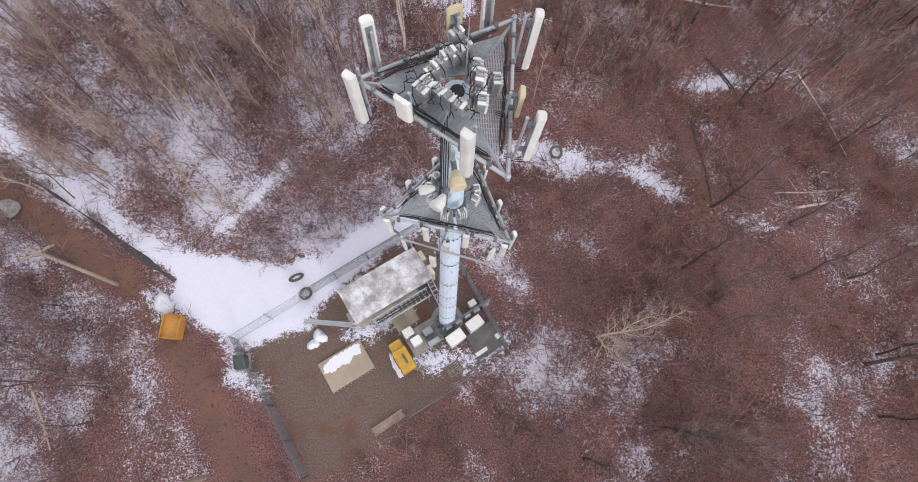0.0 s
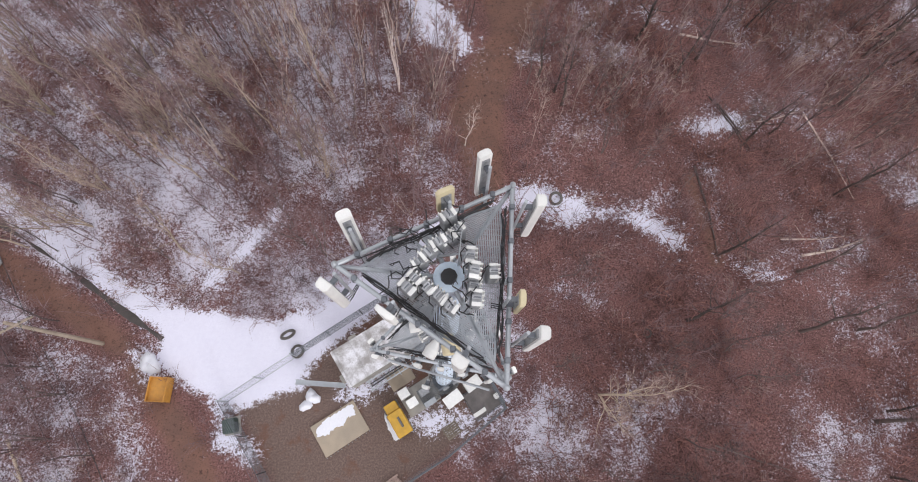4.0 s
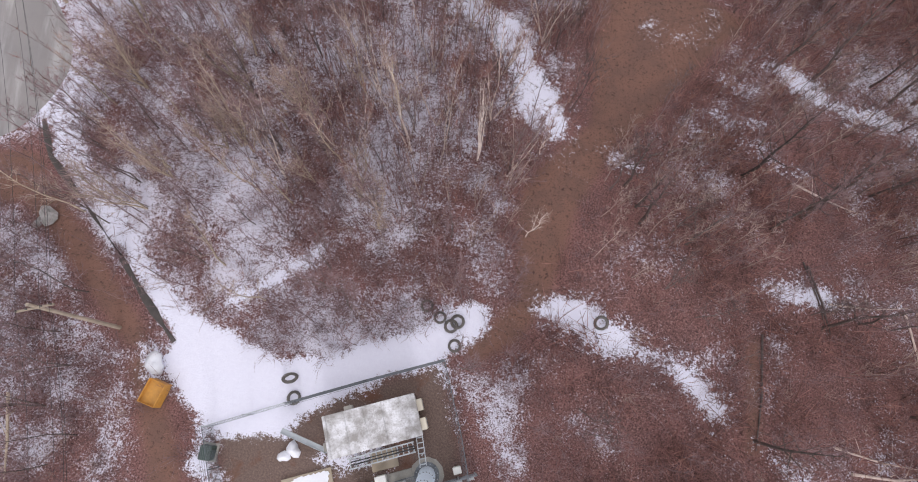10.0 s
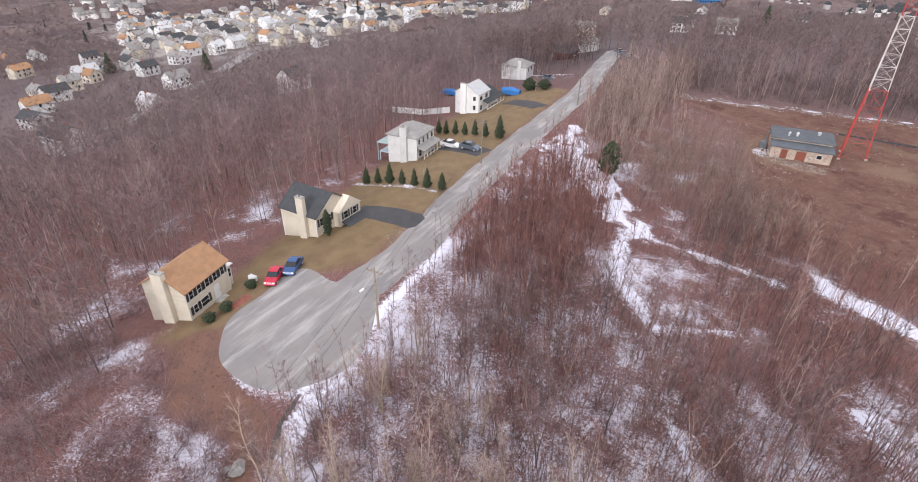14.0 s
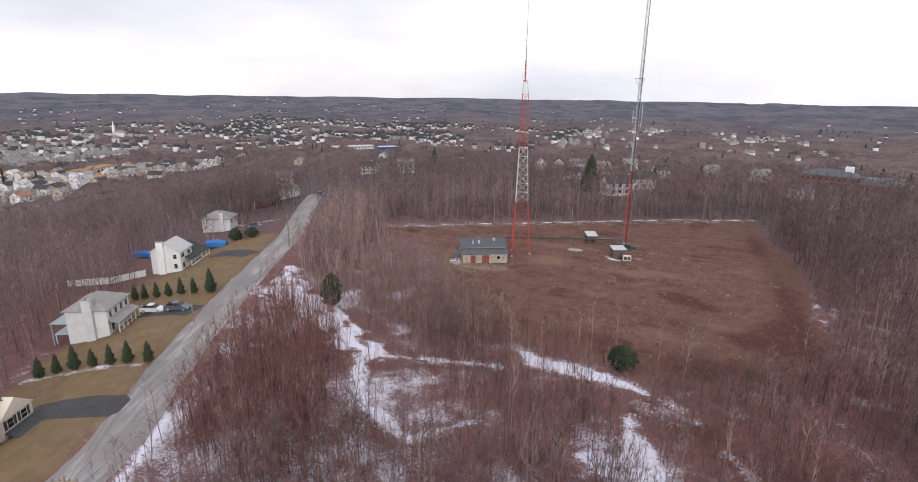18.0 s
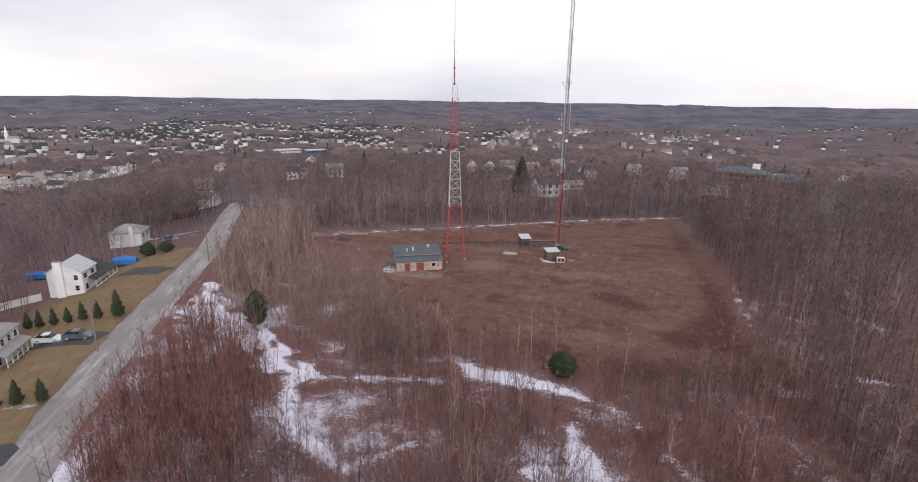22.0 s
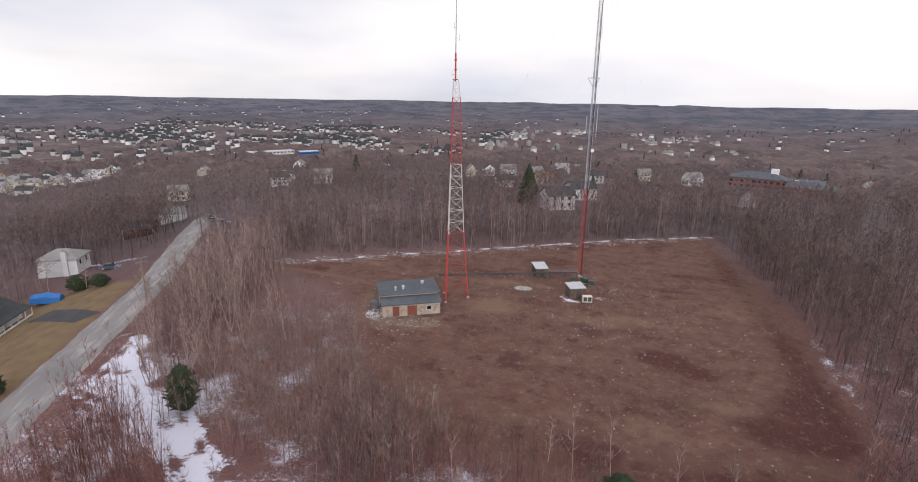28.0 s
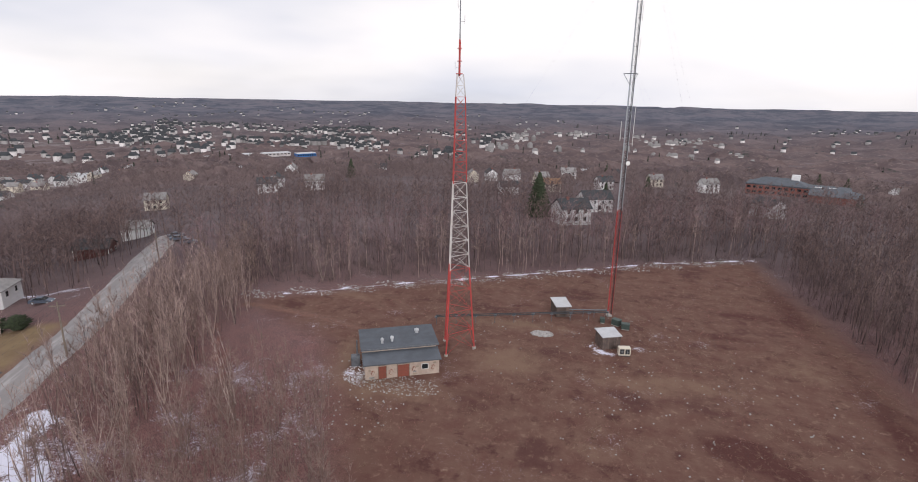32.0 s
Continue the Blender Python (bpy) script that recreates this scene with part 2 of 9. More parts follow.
roof_slate = surface("blue-grey flat roofing", (0.105, 0.118, 0.140), (0.080, 0.090, 0.106), rough=0.85, scale=0.5, dirty=0.2)
trim_white = surface("white trim paint", (0.78, 0.78, 0.77), rough=0.5, dirty=0.05, bump=0)
shutter_dark = surface("dark shutters", (0.03, 0.035, 0.04), rough=0.6, bump=0)
stucco = surface("pale plaster wall", (0.56, 0.46, 0.38), (0.44, 0.35, 0.29), rough=0.9, scale=1.0, dirty=0.3)
rust_door = surface("rust red door paint", (0.26, 0.07, 0.045), (0.20, 0.06, 0.04), rough=0.7)
tower_red = surface("faded red tower paint", (0.50, 0.055, 0.05), (0.40, 0.06, 0.055), rough=0.6, scale=0.5)
tower_white = surface("off-white tower paint", (0.72, 0.70, 0.68), (0.55, 0.50, 0.47), rough=0.6, scale=0.5)
car_red = surface("red car paint", (0.55, 0.012, 0.05), rough=0.3, bump=0, dirty=0.05)
car_blue = surface("blue car paint", (0.03, 0.09, 0.26), rough=0.3, bump=0, dirty=0.05)
car_white = surface("white car paint", (0.72, 0.73, 0.75), rough=0.3, bump=0, dirty=0.05)
car_slate = surface("slate blue car paint", (0.13, 0.16, 0.21), rough=0.3, metal=0.3, bump=0, dirty=0.05)
tarp_blue = surface("blue tarpaulin", (0.02, 0.19, 0.55), (0.03, 0.15, 0.42), rough=0.5, scale=1.5, fine=6, bump=0.6)
brick_red = surface("red brick", (0.30, 0.10, 0.075), (0.24, 0.085, 0.065), rough=0.9)
glass_dark, _n, _l, _b = node_mat("window glass")
_b.inputs["Base Color"].default_value, _b.inputs["Roughness"].default_value = (0.02, 0.024, 0.028, 1), 0.08
snow_mat, _n, _l, _b = node_mat("old snow")
_tc = _n.new("ShaderNodeTexCoord").outputs["Object"]
_f = noise_node(_n, _l, 6.0, 5, 0.7, _tc)
_l.new(mix_node(_n, _l, _f, (0.86, 0.87, 0.92), (0.70, 0.71, 0.77)), _b.inputs["Base Color"])
_b.inputs["Roughness"].default_value = 0.75
bump_node(_n, _l, _b, _f, 0.5, 0.05)

# ---- mesh helpers ----
class Mesh:
    """Gathers vertices and faces of one part."""

    def __init__(self):
        self.v, self.f = [], []

    def add(self, verts, faces):
        k = len(self.v)
        self.v.extend(tuple(p) for p in verts)
        self.f.extend(tuple(i + k for i in f) for f in faces)
        return self

    def box(self, x0, y0, z0, x1, y1, z1):
        return self.add([(x0, y0, z0), (x1, y0, z0), (x1, y1, z0), (x0, y1, z0), (x0, y0, z1), (x1, y0, z1), (x1, y1, z1), (x0, y1, z1)],
                        [(3, 2, 1, 0), (4, 5, 6, 7), (0, 1, 5, 4), (1, 2, 6, 5), (2, 3, 7, 6), (3, 0, 4, 7)])

    def cbox(self, x0, y0, z0, x1, y1, z1, c=0.03):
        """A box with chamfered upright and top edges."""
        c = min(c, (x1 - x0) / 3, (y1 - y0) / 3, (z1 - z0) / 3)
        ring = lambda d, z: [(x0 + c, y0 + d, z), (x1 - c, y0 + d, z), (x1 - d, y0 + c, z), (x1 - d, y1 - c, z), (x1 - c, y1 - d, z), (x0 + c, y1 - d, z), (x0 + d, y1 - c, z), (x0 + d, y0 + c, z)]
        v = ring(0, z0) + ring(0, z1 - c) + [(p[0] + (c * 0.7 if p[0] < (x0 + x1) / 2 else -c * 0.7), p[1] + (c * 0.7 if p[1] < (y0 + y1) / 2 else -c * 0.7), z1) for p in ring(0, z1)]
        f = [tuple(range(7, -1, -1)), tuple(range(16, 24))]
        for k in range(8):
            j = (k + 1) % 8
            f += [(k, j, j + 8, k + 8), (k + 8, j + 8, j + 16, k + 16)]
        return self.add(v, f)

    def tube(self, p0, p1, r0, r1=None, n=8, cap=True):
        r1 = r0 if r1 is None else r1
        p0, p1 = Vector(p0), Vector(p1)
        d = (p1 - p0).normalized()
        a = d.orthogonal().normalized()
        b = d.cross(a)
        v = [p + (a * math.cos(2 * math.pi * k / n) + b * math.sin(2 * math.pi * k / n)) * r for p, r in ((p0, r0), (p1, r1)) for k in range(n)]
        f = [(k, (k + 1) % n, (k + 1) % n + n, k + n) for k in range(n)]
        if cap:
            f += [tuple(range(n - 1, -1, -1)), tuple(range(n, 2 * n))]
        return self.add(v, f)

    def path(self, pts, r, n=6):
        """One bent tube along the points."""
        pts = [Vector(p) for p in pts]
        k0, last = len(self.v), len(pts) - 1
        a = None
        for i, p in enumerate(pts):
            d = (pts[min(last, i + 1)] - pts[max(0, i - 1)]).normalized()
            if (pts[0] - pts[-1]).length < 1e-6 and i in (0, last):
                d = (pts[1] - pts[-2]).normalized()
            a = d.orthogonal() if a is None else a - d * a.dot(d)
            a = (a if a.length > 1e-4 else d.orthogonal()).normalized()
            b = d.cross(a)
            self.v.extend(tuple(p + (a * math.cos(2 * math.pi * k / n) + b * math.sin(2 * math.pi * k / n)) * r) for k in range(n))
        for i in range(last):
            for k in range(n):
                j = (k + 1) % n
                self.f.append((k0 + i * n + k, k0 + i * n + j, k0 + (i + 1) * n + j, k0 + (i + 1) * n + k))
        self.f += [tuple(range(k0 + n - 1, k0 - 1, -1)), tuple(range(k0 + last * n, k0 + last * n + n))]
        return self

    def lathe(self, prof, n=16, at=(0, 0, 0)):
        """Turned about z: prof is rows of radius, height."""
        v = [(at[0] + r * math.cos(2 * math.pi * k / n), at[1] + r * math.sin(2 * math.pi * k / n), at[2] + z) for r, z in prof for k in range(n)]
        f = [(i * n + k, i * n + (k + 1) % n, (i + 1) * n + (k + 1) % n, (i + 1) * n + k) for i in range(len(prof) - 1) for k in range(n)]
        f += [tuple(range(n - 1, -1, -1)), tuple(range((len(prof) - 1) * n, len(prof) * n))]
        return self.add(v, f)

    def slab(self, poly, z0, z1):
        """An upright prism over a counter-clockwise outline."""
        n = len(poly)
        v = [(x, y, z0) for x, y in poly] + [(x, y, z1) for x, y in poly]
        return self.add(v, [tuple(range(n - 1, -1, -1)), tuple(range(n, 2 * n))] + [(k, (k + 1) % n, (k + 1) % n + n, k + n) for k in range(n)])

    def moved(self, m):
        self.v = [tuple(m @ Vector(p)) for p in self.v]
        return self

    def data(self, name, mat, smooth=False):
        me = bpy.data.meshes.new(name)
        me.from_pydata(self.v, [], self.f)
        me.materials.append(mat)
        if smooth:
            me.polygons.foreach_set("use_smooth", [True] * len(me.polygons))
        me.update()
        return me


def part(name, mesh, mat, parent=None, label="", at=None, smooth=False):
    ob = new(name, mesh.data(name, mat, smooth) if isinstance(mesh, Mesh) else mesh)
    if parent is not None:
        ob.parent = parent
    if at is not None:
        ob.matrix_basis = at
    return tagged(ob, label) if label else ob


def thing(name, label, category, at, group="", kind=""):
    ob = new(name)
    ob.empty_display_size = 0.2
    ob.matrix_basis = at
    return tagged(ob, label, category, group, kind)


def big_mesh(name, V, Q, T, mat, smooth=False):
    """A mesh from arrays: vertices, quads and triangles."""
    Q, T = np.asarray(Q, np.int32).reshape(-1, 4), np.asarray(T, np.int32).reshape(-1, 3)
    me = bpy.data.meshes.new(name)
    me.vertices.add(len(V))
    me.vertices.foreach_set("co", np.ascontiguousarray(V, np.float32).ravel())
    loops = np.concatenate([Q.ravel(), T.ravel()])
    me.loops.add(len(loops))
    me.loops.foreach_set("vertex_index", loops)
    me.polygons.add(len(Q) + len(T))
    starts = np.concatenate([np.arange(len(Q)) * 4, 4 * len(Q) + np.arange(len(T)) * 3]).astype(np.int32)
    me.polygons.foreach_set("loop_start", starts)
    if smooth:
        me.polygons.foreach_set("use_smooth", np.ones(len(Q) + len(T), bool))
    me.materials.append(mat)
    me.update(calc_edges=True)
    return me


# ---- the lie of the land ----
def smooth01(x):
    x = np.clip(x, 0, 1)
    return x * x * (3 - 2 * x)


def wave(x, y, s, seed=0.0):
    """Cheap smooth pseudo-noise in about -1..1 at size s."""
    x, y = np.asarray(x, float) / s, np.asarray(y, float) / s
    return (np.sin(x * 1.7 + 1.3 * np.sin(y * 1.1 + seed) + seed) + np.sin(y * 1.9 + 1.4 * np.sin(x * 1.3 - seed) + 2.1 * seed) + np.sin((x + y) * 1.1 + 1.7 * np.sin((x - y) * 0.9 + seed))) / 3


def road_side(x, y):
    """Metres west of the street's centre line."""
    return -((x + 84.6) * 0.905 + (y - 87.3) * 0.425)


def land(x, y):
    x, y = np.asarray(x, float), np.asarray(y, float)
    west = road_side(x, y)
    z = -4.5 * smooth01((west - 4) / 26)
    z = z - 34 * smooth01((west - 25) / 230) - 45 * smooth01((west - 150) / 700)
    far = np.hypot((x - 10) / 1.25, y - 90)
    away = smooth01((west + 40) / -60)
    z = z - (1 - smooth01((west - 20) / 200)) * (16 * smooth01((far - 135) / 200) + 74 * smooth01((far - 260) / 900))
    level = smooth01((np.hypot(x, y) - 450) / 900)
    z = z * (1 - level) - 86 * level
    z = z + 100 * np.exp(-(((x - 1250) / 400) ** 2 + ((y - 1950) / 300) ** 2))
    r = np.hypot(x, y)
    z = z + 67 * smooth01((r - 2000) / 2500) + smooth01((r - 1500) / 1500) * (6 * wave(x, y, 620, 2.3) + 5 * wave(x, y, 210, 4.0) + 3 * wave(x, y, 90, 2.0))
    z = z + smooth01((r - 500) / 900) * 6 * wave(x, y, 190, 2.0)
    z = z + 0.10 * wave(x, y, 5, 3.0) * smooth01((np.hypot(x + 7, y) - 14) / 8)
    return z


def line_dist(x, y, pts):
    """Distance to a polyline whose points carry a half-width: under 0 inside."""
    best = np.full(np.shape(x), 1e9)
    for (ax, ay, aw), (bx, by, bw) in zip(pts, pts[1:]):
        dx, dy = bx - ax, by - ay
        t = np.clip(((x - ax) * dx + (y - ay) * dy) / (dx * dx + dy * dy), 0, 1)
        best = np.minimum(best, np.hypot(x - ax - t * dx, y - ay - t * dy) - (aw + t * (bw - aw)))
    return best


def inside(x, y, poly):
    """How far inside a polygon, in metres (negative outside)."""
    x, y = np.asarray(x, float), np.asarray(y, float)
    odd, best = np.zeros(np.shape(x), bool), np.full(np.shape(x), 1e9)
    for (ax, ay), (bx, by) in zip(poly, poly[1:] + poly[:1]):
        dx, dy = bx - ax, by - ay
        t = np.clip(((x - ax) * dx + (y - ay) * dy) / (dx * dx + dy * dy), 0, 1)
        best = np.minimum(best, np.hypot(x - ax - t * dx, y - ay - t * dy))
        odd ^= ((ay > y) != (by > y)) & (x < (bx - ax) * (y - ay) / (by - ay + 1e-9) + ax)
    return np.where(odd, best, -best)


# snow lies in drifts (outlines) and in driven or half-melted strips (centre lines with half-widths); melt: how far it has gone
DRIFTS, STRIPS = [], []


def drift_of(pts, melt=0.0, fray=5.6):
    DRIFTS.append((pts, melt, fray))


def strip_of(pts, melt=0.0, fray=5.2):
    STRIPS.append((pts, melt, fray))


drift_of([(-42.3, 19.3), (-40.0, 15.9), (-36.8, 14.2), (-32.4, 11.2), (-28.7, 8.6), (-26.1, 6.7), (-23.0, 4.7), (-23.4, 2.9), (-21.3, 0.9), (-18.4, -0.5), (-17.3, -0.9), (-16.2, -1.4), (-14.0, -0.3), (-11.6, 0.2), (-11.2, 1.9), (-9.9, 3.3), (-5.8, 6.7), (-2.4, 8.8), (0.8, 12.9), (0.3, 14.2), (-1.3, 14.4), (-3.7, 13.3), (-4.5, 11.3), (-6.0, 10.4), (-8.7, 8.8), (-10.5, 7.0), (-14.5, 5.5), (-18.2, 6.3), (-22.5, 7.0), (-26.4, 9.0), (-30.2, 11.7), (-36.0, 15.8), (-39.0, 18.9), (-41.8, 24.0)], 0.02, 3.0)
drift_of([(3.9, 15.4), (5.6, 17.2), (9.0, 17.6), (10.9, 16.5), (12.0, 15.5), (15.6, 15.1), (18.4, 14.0), (20.3, 12.8), (20.5, 11.2), (19.0, 10.8), (17.0, 12.3), (14.4, 13.6), (11.0, 13.8), (8.0, 14.1), (5.6, 14.2)], 0.07)
drift_of([(21.6, 22.8), (22.9, 24.0), (25.6, 24.8), (28.2, 24.6), (32.7, 24.3), (27.2, 23.3), (25.0, 22.2), (22.6, 22.2)], 0.08)
drift_of([(-24.0, 52.4), (-18.4, 46.6), (-14.1, 43.1), (-10.5, 41.0), (-7.0, 38.4), (-4.5, 35.2), (-2.2, 32.0), (0.6, 29.6), (2.6, 31.0), (2.5, 33.4), (0.0, 36.8), (-2.8, 39.6), (-3.5, 42.2), (-5.2, 42.7), (-9.5, 44.8), (-14.0, 46.3), (-20.3, 49.5)], 0.16)
drift_of([(-8.4, 63.8), (-3.4, 60.7), (-1.9, 63.5), (0.8, 60.2), (1.2, 57.5), (3.5, 55.3), (7.0, 53.0), (9.1, 51.9), (8.5, 53.5), (6.0, 55.5), (4.5, 58.0), (3.5, 61.0), (3.4, 65.6), (2.0, 67.4), (-0.1, 70.8), (-1.5, 74.9), (-3.4, 74.4), (-2.7, 66.6), (-5.6, 65.3)], 0.10)
drift_of([(17.7, 46.5), (19.1, 44.5), (24.5, 41.6), (28.8, 41.3), (33.2, 41.5), (38.0, 42.0), (33.0, 43.2), (29.8, 43.0), (25.4, 44.0), (21.2, 45.9)], 0.08)
drift_of([(-81.1, 88.6), (-82.5, 95.0), (-88.1, 106.8), (-86.0, 110.0), (-77.0, 101.5), (-70.0, 96.0), (-63.5, 93.0), (-55.4, 88.0), (-47.0, 81.0), (-40.4, 77.8), (-42.4, 72.4), (-49.4, 74.9), (-57.4, 80.4), (-69.8, 85.9)], 0.30, 7.0)
drift_of([(-24.0, 88.5), (-16.5, 86.6), (-9.8, 86.3), (-6.1, 85.9), (-0.6, 82.8), (2.7, 81.3), (4.5, 79.6), (7.0, 77.0), (9.0, 73.5), (10.0, 70.5), (9.3, 70.2), (8.0, 73.8), (6.0, 76.8), (3.8, 79.0), (0.0, 80.7), (-4.0, 81.6), (-7.4, 81.8), (-12.9, 81.8), (-18.7, 82.8), (-21.0, 85.5)], 0.10)
strip_of([(-17.9, -1.0, 0.4), (-17.0, -3.0, 0.7), (-15.5, -4.6, 0.4)])
strip_of([(-24.2, 3.2, 0.5), (-23.2, 1.9, 0.6)])
strip_of([(-19.5, 9.0, 0.9), (-17.2, 11.4, 0.9), (-15.0, 14.6, 0.8)], 0.05)
strip_of([(-42.5, 18.5, 0.6), (-46.0, 25.5, 1.0), (-51.5, 36.0, 0.9), (-59.0, 50.0, 0.5)], 0.0, 3.4)
strip_of([(22.7, 10.4, 0.0), (25.3, 8.6, 0.4), (27.4, 9.0, 0.5), (29.6, 7.9, 0.3)], 0.08)
strip_of([(-50.0, 79.0, 1.2), (-46.0, 77.0, 0.9), (-42.5, 75.8, 0.9), (-36.0, 77.9, 0.7), (-29.0, 79.2, 0.7), (-22.8, 80.6, 0.7)], 0.08)
strip_of([(-45.0, 76.5, 0.8), (-43.0, 71.0, 1.3), (-39.4, 66.5, 1.3), (-36.3, 62.5, 1.3), (-31.0, 60.3, 1.3), (-27.3, 58.3, 1.0), (-24.4, 61.8, 0.7), (-20.5, 65.4, 0.3)], 0.05)
strip_of([(9.6, 71.5, 0.4), (12.0, 67.5, 0.4), (14.4, 64.5, 0.5)], 0.08)
strip_of([(15.2, 42.2, 0.3), (16.8, 41.2, 0.4), (18.8, 42.3, 0.3)], 0.05)
strip_of([(7.4, 46.0, 0.2), (9.2, 45.0, 0.4), (12.0, 46.3, 0.3), (13.2, 48.8, 0.2)], 0.12)
strip_of([(-86.0, 152.6, 0.4), (-72.9, 160.4, 0.9), (-56.6, 170.9, 0.8), (-30.2, 186.0, 0.9), (-0.5, 203.8, 0.7), (26.3, 215.6, 0.9)], 0.33)
strip_of([(-62.0, 47.0, 0.3), (-70.0, 61.0, 0.3), (-77.0, 75.0, 0.3)], 0.08)
strip_of([(-8.6, -0.3, 0.35), (-6.6, 0.2, 0.5), (-4.6, 1.0, 0.5)], 0.03)
strip_of([(-3.4, -2.3, 0.25), (-1.6, -2.4, 0.7), (0.6, -2.6, 0.5), (2.6, -2.2, 0.4), (3.4, -0.8, 0.3)], 0.03)
strip_of([(-2.6, 9.9, 0.5), (-0.9, 7.6, 0.3), (0.6, 5.4, 0.1)], 0.05)
strip_of([(17.0, 36.0, 0.1), (20.0, 35.5, 0.5), (24.0, 34.4, 0.3)], 0.08)
strip_of([(6.0, 31.5, 0.0), (8.0, 30.6, 0.5), (9.6, 30.4, 0.1)], 0.08)
strip_of([(13.5, 38.0, 0.0), (16.2, 37.4, 0.4), (19.0, 38.6, 0.1)], 0.08)
strip_of([(-93.5, 51.6, 0.0), (-84.0, 54.4, 0.0), (-75.0, 57.9, 0.0)], -0.02)
strip_of([(-8.4, 151.2, 0.3), (-6.9, 150.4, 0.4)], 0.05)
strip_of([(-15.2, 149.4, 0.6), (-13.8, 147.8, 0.8), (-11.6, 147.2, 0.5)], 0.15, 3.4)
strip_of([(-51.2, 129.0, 0.5), (-48.2, 125.9, 0.2)], 0.05)
strip_of([(-154.0, 150.0, 0.4), (-140.0, 146.0, 0.7), (-124.0, 148.0, 0.3)], 0.05)
strip_of([(29.5, 118.0, 0.0), (30.5, 132.0, 0.2), (31.0, 140.0, 0.0)], 0.08)
strip_of([(36.0, 96.0, 0.0), (42.0, 100.0, 0.5), (48.0, 99.0, 0.0)], 0.08)
TRAIL = [(2.2, 16.0), (0.8, 21.0), (0.0, 25.0), (1.2, 28.6), (4.2, 33.5), (3.0, 40.0), (1.2, 49.0), (0.4, 57.0), (4.3, 53.4), (10.0, 51.2), (16.5, 49.5), (13.7, 44.5), (11.5, 40.0), (7.0, 32.0), (5.0, 25.0), (4.8, 20.7), (4.6, 16.5), (3.2, 12.5), (0.5, 9.8), (-0.9, 10.3)]
DIRT = [
    [(21.5, 18.0, 0.5), (22.6, 10.0, 0.6)],
    [(-24.5, 1.8, 0.8), (-20.0, -3.5, 1.2), (-15, -12, 1.0)],
    [(-41.5, 13.5, 1.2), (-34, 9.0, 1.2), (-26, 3.8, 0.9)],
    [(-57, 12, 3.0), (-49, 10, 3.0), (-42, 13, 2.4)],
    [(-84, 149.0, 0.9), (-74, 148.4, 1.0), (-66, 147.3, 0.9), (-58, 145, 0.5), (-50, 142, 0.2)],
]
COMPOUND = [(-17.0, -0.6), (-11.0, -11.0), (-8.5, -10.0), (3.9, -1.6), (-2.0, 9.0)]
FIELD = [(-86, 151.5), (-72.9, 159.6), (-56.6, 170), (-30.2, 185.2), (-0.5, 203), (26.5, 214.5), (27.5, 188), (29.7, 172), (30.8, 157), (30.3, 140), (29.4, 125), (27.5, 104), (9, 86), (-8, 90), (-25, 93), (-40, 102), (-48, 118), (-60, 138)]
RUDDY = ((3.5, 125, 5, 3.5, 0.75), (9, 121, 4, 2.5, 0.5), (25, 130, 3.5, 26, 0.45), (16, 108, 6, 5, 0.6), (22, 112, 5, 9, 0.5), (-12, 96, 10, 5, 0.3), (8, 160, 9, 2.5, 0.4), (14, 172, 8, 3, 0.45), (-20, 175, 12, 3, 0.3), (10, 93, 12, 6, 0.5), (-36, 112, 7, 5, 0.3), (24, 180, 4, 18, 0.4), (-30, 128, 9, 3, 0.3), (-5, 112, 8, 2.5, 0.3))
# where the dry grass is paler: trodden ground round the building, the tower and the sheds
PALER = ((-44, 126, 12, 3.5, 0.8), (-54, 134, 4, 9, 0.7), (-28, 140, 7, 6, 0.9), (-30, 155, 16, 3, 0.7), (-8, 138, 9, 4, 0.6), (5, 140, 10, 3, 0.5), (10, 112, 9, 3, 0.6), (0, 103, 12, 3, 0.5), (-66, 160, 12, 3, 0.6), (18, 150, 7, 6, 0.5), (-14, 120, 9, 3, 0.4))
LAWN = [(-56, 11.5), (-62, 8), (-80, 30), (-97, 56), (-118, 92), (-132, 125), (-110, 131), (-87.5, 86), (-66, 47), (-61, 36), (-64, 25)]
STREET = [(-55, 30), (-60, 43.4), (-69.3, 58.6), (-77.0, 72.6), (-84.6, 87.3), (-105.7, 132), (-127, 167), (-143, 194)]


